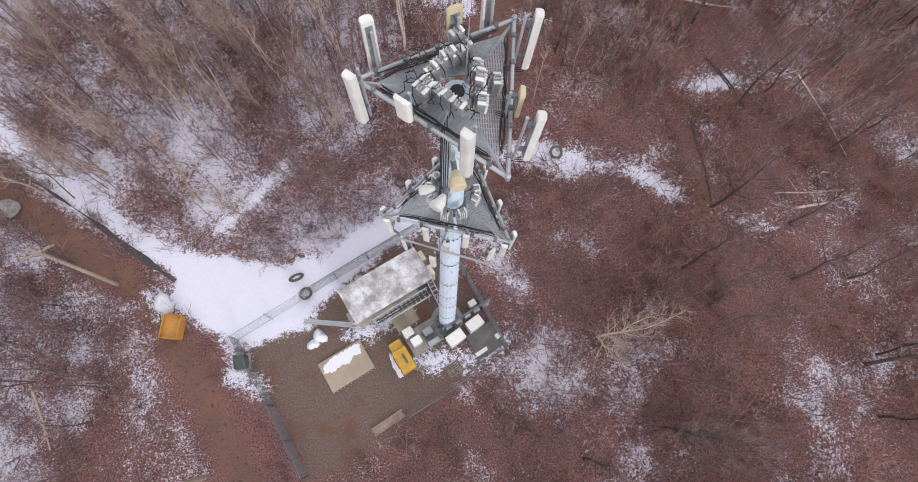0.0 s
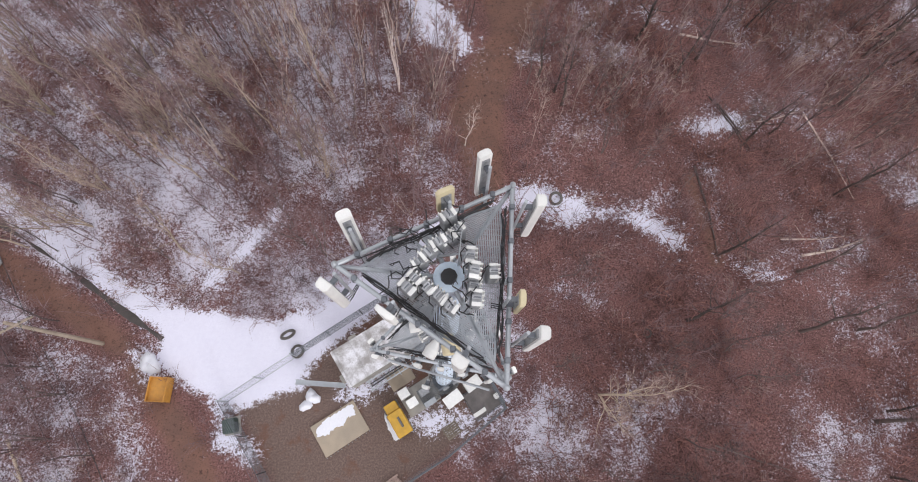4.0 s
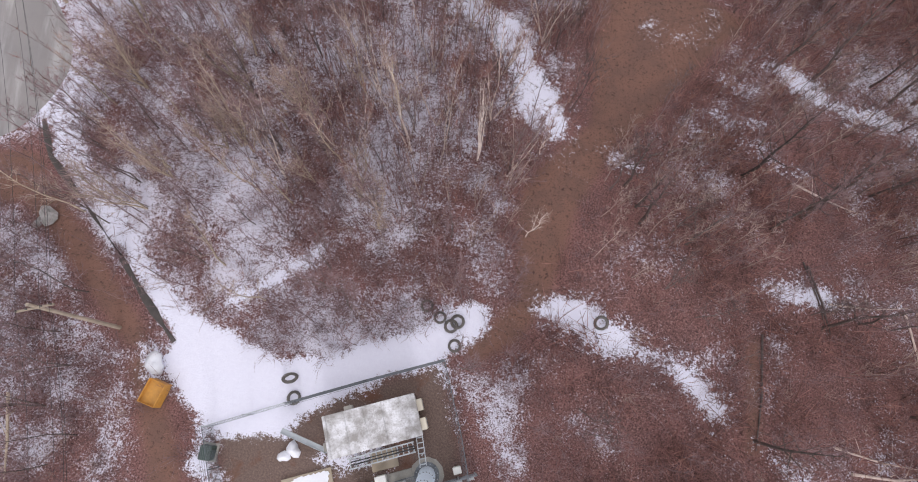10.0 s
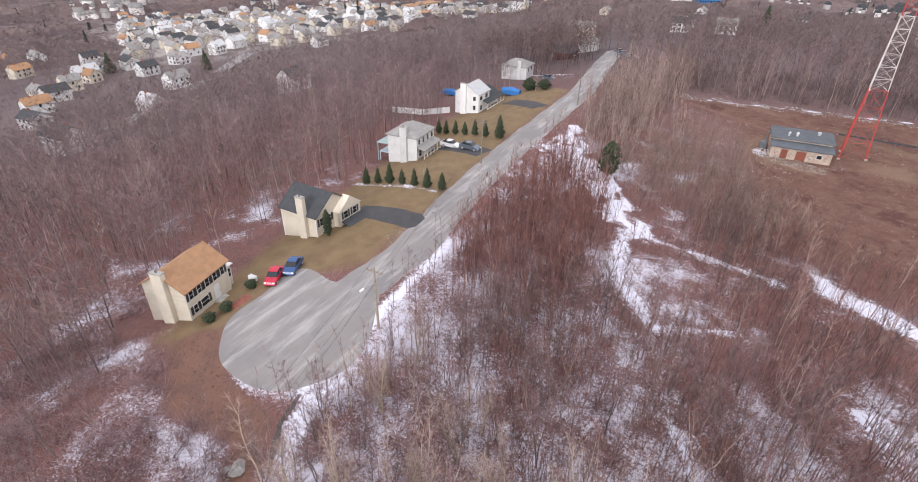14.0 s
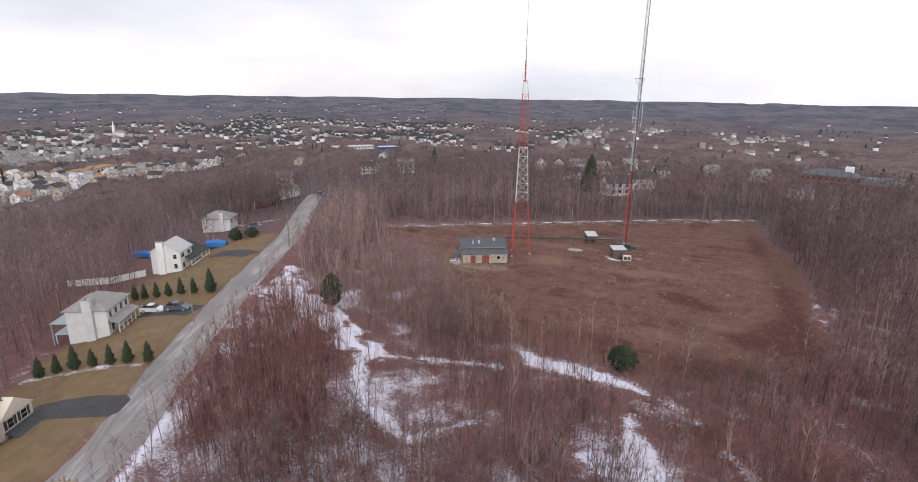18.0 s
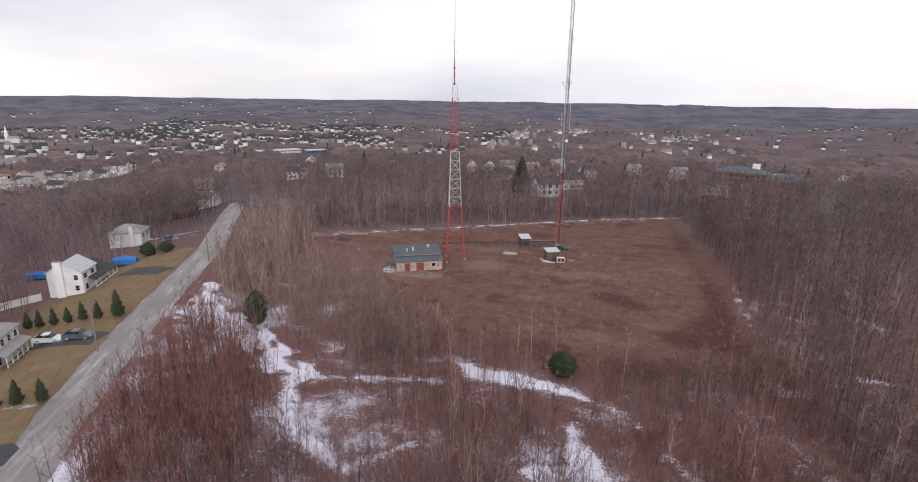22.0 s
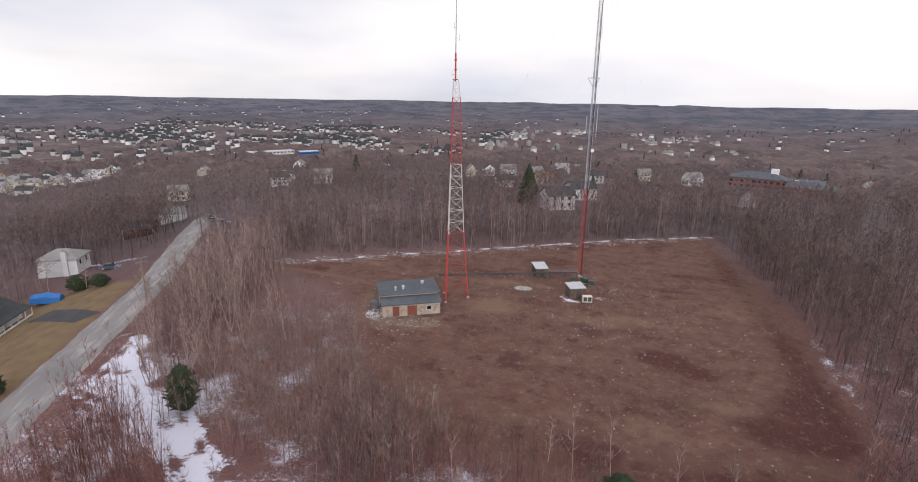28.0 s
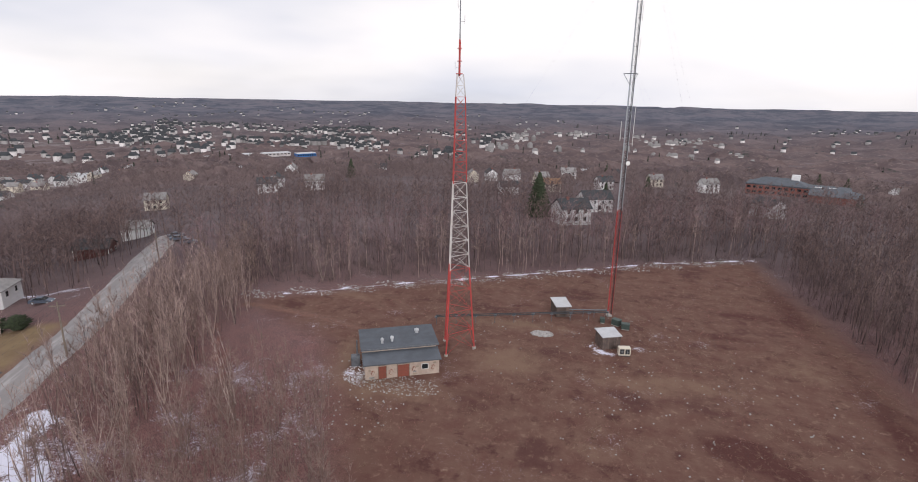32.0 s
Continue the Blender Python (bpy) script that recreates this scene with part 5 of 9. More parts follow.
bin_ = thing("steel_bin", "open orange painted steel bin beside the snowy drive", "bin", pose(-22.15, 0.35, 0, 0, 0, -4))
part("shell", Mesh().box(-0.68, -0.9, 0.1, 0.68, -0.84, 1.15).box(-0.68, 0.84, 0.1, 0.68, 0.9, 1.15).box(-0.68, -0.838, 0.1, -0.62, 0.838, 1.15).box(0.62, -0.838, 0.1, 0.68, 0.838, 1.15).box(-0.618, -0.838, 0.1, 0.618, 0.838, 0.95), orange, bin_)
part("rim", Mesh().path([(-0.66, -0.88, 1.17), (0.66, -0.88, 1.17), (0.66, 0.88, 1.17), (-0.66, 0.88, 1.17), (-0.66, -0.88, 1.17)], 0.05, 6), orange, bin_)
for yy in (-0.7, 0.7):
    part("runner", Mesh().box(-0.6, yy - 0.08, 0, 0.6, yy + 0.08, 0.098), galv_dark, bin_)
gb = thing("transformer_box", "dark green utility enclosure at the gate", "utility box", pose(-16.65, -2.35, 0, 0, 0, 10))
part("body", Mesh().cbox(-0.45, -0.5, 0.08, 0.45, 0.5, 0.95, 0.05), green_box, gb)
part("pad", Mesh().box(-0.6, -0.65, -0.05, 0.6, 0.65, 0.078), concrete, gb)
part("door", Mesh().box(-0.4, -0.525, 0.15, 0.4, -0.503, 0.85), green_box, gb)


def lump(r, seed, flat=0.6, n1=10, n2=6):
    """A faceted, uneven stone or heap."""
    q = random.Random(seed)
    ph = [q.uniform(0, 6.28) for _ in range(4)]
    v, f = [], []
    for i in range(n2 + 1):
        th = math.pi * i / n2
        for k in range(n1):
            a = 2 * math.pi * k / n1
            rr = r * (1 + 0.22 * math.sin(2 * a + ph[0]) * math.sin(th) + 0.16 * math.sin(3 * a + ph[1]) + 0.14 * math.sin(4 * th + ph[2]) + 0.08 * q.uniform(-1, 1))
            v.append((rr * math.sin(th) * math.cos(a), rr * math.sin(th) * math.sin(a), rr * flat * math.cos(th)))
    for i in range(n2):
        for k in range(n1):
            f.append((i * n1 + k, (i + 1) * n1 + k, (i + 1) * n1 + (k + 1) % n1, i * n1 + (k + 1) % n1))
    return Mesh().add(v, f)


for x, y, r, fl, mat, lab in ((-37.4, 10.6, 0.75, 0.7, rock_mat, "rough grey granite boulder on leaf litter"), (-37.9, 9.8, 0.4, 0.7, rock_mat, "small grey boulder on leaf litter"),
                              (-10.8, -0.35, 0.55, 0.5, snow_mat, "lumpy heap of old shovelled snow"), (-23.4, 2.3, 0.8, 0.4, snow_mat, "lumpy heap of old shovelled snow"), (-11.3, -1.0, 0.4, 0.5, snow_mat, "lumpy heap of old shovelled snow")):
    ob = new("boulder" if mat is rock_mat else "snow_mound", lump(r, int(x * 7)).data("lump", mat, mat is snow_mat))
    ob.location = (x, y, lz(x, y) + r * fl * 0.35)
    tagged(ob, lab, "boulder" if mat is rock_mat else "snow heap")


def tyre(x, y, r, label, tilt=0.0, z=None):
    v, f = [], []
    n1, n2, w = 26, 8, r * 0.22
    for i in range(n1):
        a = 2 * math.pi * i / n1
        for j in range(n2):
            c = 2 * math.pi * j / n2
            rr = r - w + w * math.cos(c) * (1.0 if math.cos(c) > 0 else 0.75)
            v.append((rr * math.cos(a), rr * math.sin(a), w * 0.9 * math.sin(c)))
    for i in range(n1):
        for j in range(n2):
            f.append((i * n2 + j, ((i + 1) % n1) * n2 + j, ((i + 1) % n1) * n2 + (j + 1) % n2, i * n2 + (j + 1) % n2))
    t = thing("tyre", label, "tyre", pose(x, y, lz(x, y) + w * 0.35 + abs(math.sin(radians(tilt))) * r * 0.6, tilt, 0, 40 * x), "dumped tyres")
    part("casing", Mesh().add(v, f), rubber, t)
    tr = Mesh()
    for k in range(30):
        a = 2 * math.pi * k / 30
        m = Matrix.Rotation(a, 4, "Z")
        tr.add([m @ Vector(p) for p in ((r * 0.985, -0.012, -w * 0.45), (r * 0.985, 0.012, -w * 0.45), (r * 0.985, 0.012, w * 0.45), (r * 0.985, -0.012, w * 0.45), (r * 1.03, -0.012, -w * 0.4), (r * 1.03, 0.012, -w * 0.4), (r * 1.03, 0.012, w * 0.4), (r * 1.03, -0.012, w * 0.4))], [(4, 5, 6, 7), (0, 1, 5, 4), (1, 2, 6, 5), (2, 3, 7, 6), (3, 0, 4, 7)])
    part("tread", tr, rubber, t)


for x, y, r, tl in ((-4.7, 13.0, 0.54, 8), (-3.4, 12.4, 0.52, 5), (-2.35, 12.0, 0.58, 14), (-1.6, 10.6, 0.54, 6), (9.2, 15.9, 0.62, 25), (-13.0, 4.4, 0.62, 48), (-12.2, 3.1, 0.55, 10), (-1.95, 12.5, 0.6, 10)):
    tyre(x, y, r, "large old black tyre lying in snow", tl)
tyre(15.8, 4.1, 0.36, "small old black tyre on brown leaves", 5)


def fence(name, pts, label, h=2.2, gap=2.6, wires=True):
    t = thing(name, label, "fence", Matrix())
    for (ax, ay), (bx, by) in zip(pts, pts[1:]):
        L = math.hypot(bx - ax, by - ay)
        k = max(1, round(L / gap))
        for i in range(k + 1):
            x, y = ax + (bx - ax) * i / k, ay + (by - ay) * i / k
            z = lz(x, y)
            p = part("post", Mesh().tube((x, y, z - 0.1), (x, y, z + h), 0.035, 0.035, 7), galv_dark, t)
        part("top_rail", Mesh().tube((ax, ay, lz(ax, ay) + h - 0.05), (bx, by, lz(bx, by) + h - 0.05), 0.025, 0.025, 6), galv_dark, t)
        mesh = Mesh()
        m = int(L / 0.16)
        for i in range(-14, m):
            for s in (1, -1):
                u0, u1 = i / m, (i + 14) / m
                z0, z1 = (0.05, h - 0.05) if s > 0 else (h - 0.05, 0.05)
                c0, c1 = max(0.0, u0), min(1.0, u1)
                if c1 <= c0:
                    continue
                za, zb = z0 + (z1 - z0) * (c0 - u0) / (u1 - u0), z0 + (z1 - z0) * (c1 - u0) / (u1 - u0)
                mesh.tube((ax + (bx - ax) * c0, ay + (by - ay) * c0, za), (ax + (bx - ax) * c1, ay + (by - ay) * c1, zb), 0.007, 0.007, 3, False)
        part("wire_mesh", mesh, galv_dark, t)
        for j in range(3):
            d = Vector((by - ay, ax - bx)).normalized() * (0.1 + 0.1 * j)
            part("barbed_strand", Mesh().tube((ax + d.x, ay + d.y, lz(ax, ay) + h + 0.08 + 0.1 * j), (bx + d.x, by + d.y, lz(bx, by) + h + 0.08 + 0.1 * j), 0.012, 0.012, 4), galv_dark, t)
    return t


fence("chain_link_fence", [(-17.2, -0.6), (-13.9, -5.6), (-11.0, -10.6)], "galvanised chain-link fence along the gravel yard")
fence("chain_link_fence", [(-12.2, 2.7), (-7.2, 5.95), (-2.0, 9.2), (0.9, 4.3), (3.9, -1.5), (-0.4, -4.75), (-3.6, -6.6)], "galvanised chain-link fence behind the shelter")
gate = thing("gate", "galvanised double pipe gate standing closed in snow", "gate", Matrix())
ga, gb_ = Vector((-17.2, -0.6, 0)), Vector((-12.2, 2.7, 0))
gm = (ga + gb_) / 2
for p, q in ((ga, gm * 0.995 + ga * 0.005), (gm * 0.995 + gb_ * 0.005, gb_)):
    leaf = part("gate_leaf", Mesh().path([p + Vector((0, 0, 0.15)), q + Vector((0, 0, 0.15)), q + Vector((0, 0, 2.0)), p + Vector((0, 0, 2.0)), p + Vector((0, 0, 0.15))], 0.035, 6), galv, gate)
    wires = Mesh()
    for k in range(16):
        a, c = p.lerp(q, k / 16), p.lerp(q, (k + 1) / 16)
        wires.tube(a + Vector((0, 0, 0.2)), c + Vector((0, 0, 1.95)), 0.005, 0.005, 3, False).tube(c + Vector((0, 0, 0.2)), a + Vector((0, 0, 1.95)), 0.005, 0.005, 3, False)
    part("wire_mesh", wires, galv_dark, leaf)
for p in (ga, gm, gb_):
    part("gate_post", Mesh().tube(p, p + Vector((0, 0, 2.3)), 0.06, 0.06, 8), galv, gate)

# ---- utility poles and lines ----
def utility_pole(x, y, h, ang, lamp=False, lean=0.0, timber=wood_pole):
    z = lz(x, y)
    t = thing("utility_pole", "bleached timber utility pole with crossarm" if not lamp else "timber utility pole with street lamp arm", "utility pole", pose(x, y, z, 0, lean, ang))
    part("shaft", Mesh().tube((0, 0, -0.2), (0, 0, h), 0.17, 0.11, 10), timber, t)
    part("crossarm", Mesh().cbox(-1.15, -0.16, h - 0.75, 1.15, -0.04, h - 0.62, 0.01), timber, t)
    for xx in (-1.05, -0.45, 0.45, 1.05):
        part("insulator", Mesh().lathe([(0.03, 0), (0.06, 0.05), (0.04, 0.1), (0.05, 0.16), (0.01, 0.18)], 8, (xx, -0.1, h - 0.62)), rubber, t)
    part("brace", Mesh().tube((-0.6, -0.08, h - 0.72), (0, -0.1, h - 1.3), 0.015, 0.015, 5).tube((0.6, -0.08, h - 0.72), (0, -0.1, h - 1.3), 0.015, 0.015, 5), galv_dark, t)
    if lamp:
        arm = part("lamp_arm", Mesh().path([(0, 0.1, h - 2.2), (0, 1.2, h - 1.7), (0, 2.2, h - 1.65)], 0.035, 7), galv, t)
        part("lamp_head", Mesh().cbox(-0.14, 2.1, h - 1.76, 0.14, 2.75, h - 1.58, 0.05), antenna_white, arm)
    return Vector((x, y, z + h - 0.5))


tops = [utility_pole(-8.5, -27.0, 9.8, 30), utility_pole(-18.5, -10.6, 9.8, 30), utility_pole(-27.4, 3.95, 9.9, 30), utility_pole(-47.2, 30.6, 9.0, 205, True)]
tops2 = [utility_pole(-80.5, 73.5, 9.5, 25, timber=wood_grey), utility_pole(-97.2, 120.8, 9.5, 25, timber=wood_grey), utility_pole(-118.5, 163.0, 9.5, 25, timber=wood_grey)]
for row in ([*tops], [tops[-1], *tops2]):
    for a, c in zip(row, row[1:]):
        wire = thing("power_line", "thin black overhead wires between timber poles", "power line", Matrix(), "overhead wires")
        d = (c - a).to_2d().normalized()
        for off, dz in ((-1.0, 0.1), (0.45, 0.1), (1.0, 0.1), (0.05, -1.6)):
            pts = []
            for k in range(9):
                s = k / 8
                p = a.lerp(c, s)
                pts.append((p.x + d.y * off, p.y - d.x * off, p.z + dz - 0.9 * 4 * s * (1 - s)))
            part("wire", Mesh().path(pts, 0.012, 4), cable_black, wire)

# ---- field site ----
fh = thing("transmitter_building", "low flat-roofed pale plaster building with rust-red doors", "building", pose(-47.9, 127.6, 0, 0, 0, 28))
part("wall", Mesh().box(0, 0, 0, 11.4, 0.2, 2.45).box(0, 0.202, 0, 0.2, 2.99, 2.42).box(11.2, 0.202, 0, 11.4, 2.99, 2.42).box(0, 3.0, 0, 0.2, 9.0, 3.54).box(11.2, 3.0, 0, 11.4, 9.0, 3.54).box(0.202, 8.8, 0, 11.198, 9.0, 3.6).box(0.202, 3.0, 2.6, 11.198, 3.2, 3.6), stucco, fh, "pale yellow plaster wall with grey stone-like patches")
part("lower_roof", Mesh().add([(-0.3, -0.35, 2.42), (11.7, -0.35, 2.42), (11.7, 2.995, 2.95), (-0.3, 2.995, 2.95), (-0.3, -0.35, 2.6), (11.7, -0.35, 2.6), (11.7, 2.995, 3.12), (-0.3, 2.995, 3.12)], [(3, 2, 1, 0), (4, 5, 6, 7), (0, 1, 5, 4), (1, 2, 6, 5), (2, 3, 7, 6), (3, 0, 4, 7)]), roof_slate, fh, "blue-grey lower lean-to roof")
part("upper_roof", Mesh().add([(-0.45, 2.6, 3.55), (11.85, 2.6, 3.55), (11.85, 9.4, 3.95), (-0.45, 9.4, 3.95), (-0.45, 2.6, 3.78), (11.85, 2.6, 3.78), (11.85, 9.4, 4.18), (-0.45, 9.4, 4.18)], [(3, 2, 1, 0), (4, 5, 6, 7), (0, 1, 5, 4), (1, 2, 6, 5), (2, 3, 7, 6), (3, 0, 4, 7)]), roof_slate, fh, "blue-grey flat upper roof")
part("fascia", Mesh().box(-0.47, 2.55, 3.5, 11.87, 2.598, 3.8), galv_dark, fh)
for x0, w in ((2.0, 1.15), (4.9, 1.75)):
    d = part("door", Mesh().box(x0, -0.06, 0.05, x0 + w, -0.003, 2.05), rust_door, fh, "rust-red door")
    part("door_frame", Mesh().box(x0 - 0.1, -0.045, 0.02, x0 - 0.005, -0.003, 2.14).box(x0 + w + 0.005, -0.045, 0.02, x0 + w + 0.1, -0.003, 2.14).box(x0 - 0.1, -0.045, 2.145, x0 + w + 0.1, -0.003, 2.22), wood_grey, d)
    part("handle", Mesh().tube((x0 + w * 0.85, -0.12, 1.0), (x0 + w * 0.85, -0.065, 1.0), 0.03, 0.03, 6), galv_dark, d)
w1 = part("window", Mesh().box(8.6, -0.05, 0.95, 9.7, -0.003, 1.9), trim_white, fh)
part("pane", Mesh().box(8.68, -0.058, 1.03, 9.62, -0.052, 1.82), glass_dark, w1)
rng = random.Random(3)
for k in range(26):
    x0, z0 = rng.uniform(0.1, 10.8), rng.choice((0.15, 0.55, 0.95, 1.35, 1.75))
    if any(a - 0.7 < x0 < c for a, c in ((2.0, 3.2), (4.9, 6.7), (8.5, 9.8))):
        continue
    part("stone", Mesh().cbox(x0, -0.025, z0, x0 + rng.uniform(0.3, 0.6), -0.003, z0 + 0.28, 0.008), rng.choice((stucco, rock_mat, concrete_tan)), fh)
for x0, z0, rr in ((1.1, 1.1, 0.28), (3.9, 1.0, 0.34), (7.4, 1.2, 0.3), (10.4, 1.15, 0.3)):
    part("graffiti", Mesh().path([(x0 + rr * math.cos(0.9 * k), -0.032, z0 + 1.3 * rr * math.sin(0.9 * k)) for k in range(7)], 0.035, 4).path([(x0 - rr, -0.032, z0 - rr), (x0 + 0.3 * rr, -0.032, z0 + 1.5 * rr)], 0.03, 4), rust_door, fh, "faded red scrawl on the wall")
for x0, y0, r in ((3.0, 4.2, 0.28), (4.6, 4.6, 0.30), (8.9, 6.8, 0.42)):
    v = part("roof_vent", Mesh().lathe([(r * 0.7, 3.8), (r * 0.7, 4.35), (r, 4.40), (r, 4.62), (r * 0.5, 4.78), (r * 0.05, 4.82)], 14, (x0, y0, 0)), roof_pale, fh, "shiny turbine roof vent")
part("chimney_pipe", Mesh().tube((-0.9, 6.0, 0), (-0.9, 6.0, 3.9), 0.12, 0.12, 8), galv_dark, fh)
part("tank", Mesh().cbox(-1.9, 4.6, 0, -0.5, 6.2, 1.5, 0.1), galv_dark, fh, "dark grey tank beside the wall")

# stones and thin snow round the building
def scatter_stones(name, label, cx, cy, rx, ry, count, size, mat, seed, hole=None):
    V, Q = [], []
    q = np.random.default_rng(seed)
    base = np.array([(-1, -1, -0.4), (1, -1, -0.4), (1, 1, -0.4), (-1, 1, -0.4), (-0.7, -0.7, 0.6), (0.7, -0.6, 0.7), (0.6, 0.7, 0.5), (-0.6, 0.6, 0.6)])
    f = np.array([(0, 1, 5, 4), (1, 2, 6, 5), (2, 3, 7, 6), (3, 0, 4, 7), (4, 5, 6, 7)])
    k = 0
    for _ in range(count):
        a, r = q.uniform(0, 6.283), math.sqrt(q.uniform(0, 1))
        x, y = cx + rx * r * math.cos(a), cy + ry * r * math.sin(a)
        s = size * q.uniform(0.4, 1.4)
        t = q.uniform(0, 3)
        p = base * (s, s * q.uniform(0.6, 1.2), s * 0.6)
        p = np.stack([p[:, 0] * math.cos(t) - p[:, 1] * math.sin(t) + x, p[:, 0] * math.sin(t) + p[:, 1] * math.cos(t) + y, p[:, 2] + lz(x, y) + 0.3 * s], -1)
        V.append(p)
        Q.append(f + k)
        k += 8
    return tagged(new(name, big_mesh(name, np.concatenate(V), np.concatenate(Q), [], mat)), label, "stones", kind="stuff")


scatter_stones("stones", "pale rubble and crusted snow round the building", -43.5, 127.8, 7.5, 2.8, 460, 0.085, rock_mat, 1)
scatter_stones("stones", "crusted snow and rubble lumps beside the wall", -50.4, 130.2, 1.7, 3.6, 180, 0.075, snow_mat, 2)
for k in range(13):
    scatter_stones("stones", "pale stones and crusted snow along the far bank", -84 + 8.6 * k, 154.5 + 4.8 * k, 5.5, 2.2, 70, 0.15, rock_mat, 40 + k)
scatter_stones("stones", "grey rubble heap in dry grass", -23.9, 152.0, 2.0, 1.2, 160, 0.22, rock_mat, 3)
scatter_stones("stones", "pale stones scattered over dry grass", -12, 146, 24, 20, 170, 0.10, rock_mat, 4)
scatter_stones("stones", "pale stones scattered over dry grass", -52, 122, 12, 12, 200, 0.10, rock_mat, 5)
scatter_stones("stones", "pale stones scattered along the field edge", 5, 120, 26, 24, 170, 0.09, rock_mat, 6)


def bar(m, a, c, r, n=4):
    m.tube(a, c, r, r, n, False)


tw = thing("lattice_tower", "self-supporting lattice tower in faded red and white bands", "tower", pose(-37.7, 141.9, 0, 0, 0, 8))
WID = ((0.0, 3.3), (14.6, 2.15), (28.7, 1.42), (41.8, 0.98), (45.1, 0.62))


def half_w(z):
    for (a, p), (c, q) in zip(WID, WID[1:]):
        if z <= c:
            return p + (q - p) * (z - a) / (c - a)
    return WID[-1][1]


def corner(z, k):
    a = radians(250 + 120 * k)
    return Vector((half_w(z) * math.cos(a), half_w(z) * math.sin(a), z))


for (z0, z1, mat, lab) in ((0.0, 14.6, tower_red, "faded red lattice section"), (14.6, 28.7, tower_white, "off-white lattice section"), (28.7, 41.8, tower_red, "faded red lattice section"), (41.8, 45.1, tower_white, "off-white lattice section")):
    sec = part("section", Mesh().tube((0, 0, z0), (0, 0, z0 + 0.02), 0.02, 0.02, 4), mat, tw, lab)
    bays = max(1, round((z1 - z0) / (3.7 if z0 < 14 else 2.4 if z0 < 28 else 1.7)))
    for k in range(3):
        leg = Mesh()
        bar(leg, corner(z0, k), corner(z1, k), 0.13 if z0 < 14 else 0.09, 6)
        part("leg", leg, mat, sec)
    for i in range(bays):
        a, c = z0 + (z1 - z0) * i / bays, z0 + (z1 - z0) * (i + 1) / bays
        for k in range(3):
            m = Mesh()
            bar(m, corner(a, k), corner(c, (k + 1) % 3), 0.026)
            bar(m, corner(a, (k + 1) % 3), corner(c, k), 0.026)
            part("brace", m, mat, sec)
            m = Mesh()
            bar(m, corner(c, k), corner(c, (k + 1) % 3), 0.045)
            part("girt", m, mat, sec)
for k in range(3):
    p = corner(0, k)
    part("footing", Mesh().tube((p.x, p.y, -0.3), (p.x, p.y, 0.25), 0.35, 0.30, 8), concrete, tw)
    knee = Mesh()
    bar(knee, corner(0.3, k), corner(4.9, k) * 0.7 + Vector((0, 0, 1.4)), 0.06)
    part("knee_brace", knee, tower_red, tw)
part("top_mast", Mesh().tube((0, 0, 44.8), (0, 0, 50.0), 0.16, 0.15, 10), tower_red, tw, "solid red top mast")
part("whip", Mesh().tube((0, 0, 50.0), (0, 0, 57.0), 0.09, 0.06, 8).tube((0, 0, 57.0), (0, 0, 66.0), 0.05, 0.03, 6), galv_dark, tw, "thin grey whip antenna")
for z in (45.1, 46.9, 48.7):
    part("collar", Mesh().tube((0, 0, z), (0, 0, z + 0.12), 0.55 if z < 46 else 0.35, 0.5 if z < 46 else 0.3, 10), tower_red, tw)
for z, a in ((52.5, 0.4), (54.6, 2.2), (46.0, 3.6)):
    part("side_arm", Mesh().tube((0, 0, z), (0.7 * math.cos(a), 0.7 * math.sin(a), z), 0.02, 0.02, 5).tube((0.7 * math.cos(a), 0.7 * math.sin(a), z - 0.3), (0.7 * math.cos(a), 0.7 * math.sin(a), z + 0.9), 0.025, 0.02, 5), galv_dark, tw)
part("feeder_cable", Mesh().path([tuple(corner(z, 0) * 0.96 + Vector((0, 0, z * 0.04))) for z in (0.5, 10, 20, 30, 40, 44)], 0.05, 5), cable_black, tw)

mast = thing("guyed_mast", "slender guyed lattice mast, red below and grey above", "mast", pose(-11.9, 164.4, 0, 0, 0, 20))
MH = 0.52


def mcorner(z, k):
    a = radians(90 + 120 * k)
    return Vector((MH * math.cos(a), MH * math.sin(a), z))


for z0, z1, mat, lab in ((0.3, 21.5, tower_red, "red mast section"), (21.5, 44.5, galv, "grey mast section"), (44.5, 72.0, galv, "grey mast section")):
    sec = part("section", Mesh().tube((0, 0, z0), (0, 0, z0 + 0.02), 0.02, 0.02, 4), mat, mast, lab)
    for k in range(3):
        leg = Mesh()
        bar(leg, mcorner(z0, k), mcorner(z1, k), 0.06, 6)
        part("leg", leg, mat, sec)
    for k in range(3):
        m = Mesh()
        i, z = 0, z0
        while z < z1 - 0.1:
            zz = min(z1, z + 1.05)
            bar(m, mcorner(z, k if i % 2 else (k + 1) % 3), mcorner(zz, ((k + 1) % 3 if i % 2 else k)), 0.028, 3)
            bar(m, mcorner(zz, k), mcorner(zz, (k + 1) % 3), 0.025, 3)
            z, i = zz, i + 1
        part("lacing", m, mat, sec)
part("pier", Mesh().tube((0, 0, -0.3), (0, 0, 0.32), 0.7, 0.6, 10), concrete, mast)
star = Mesh()
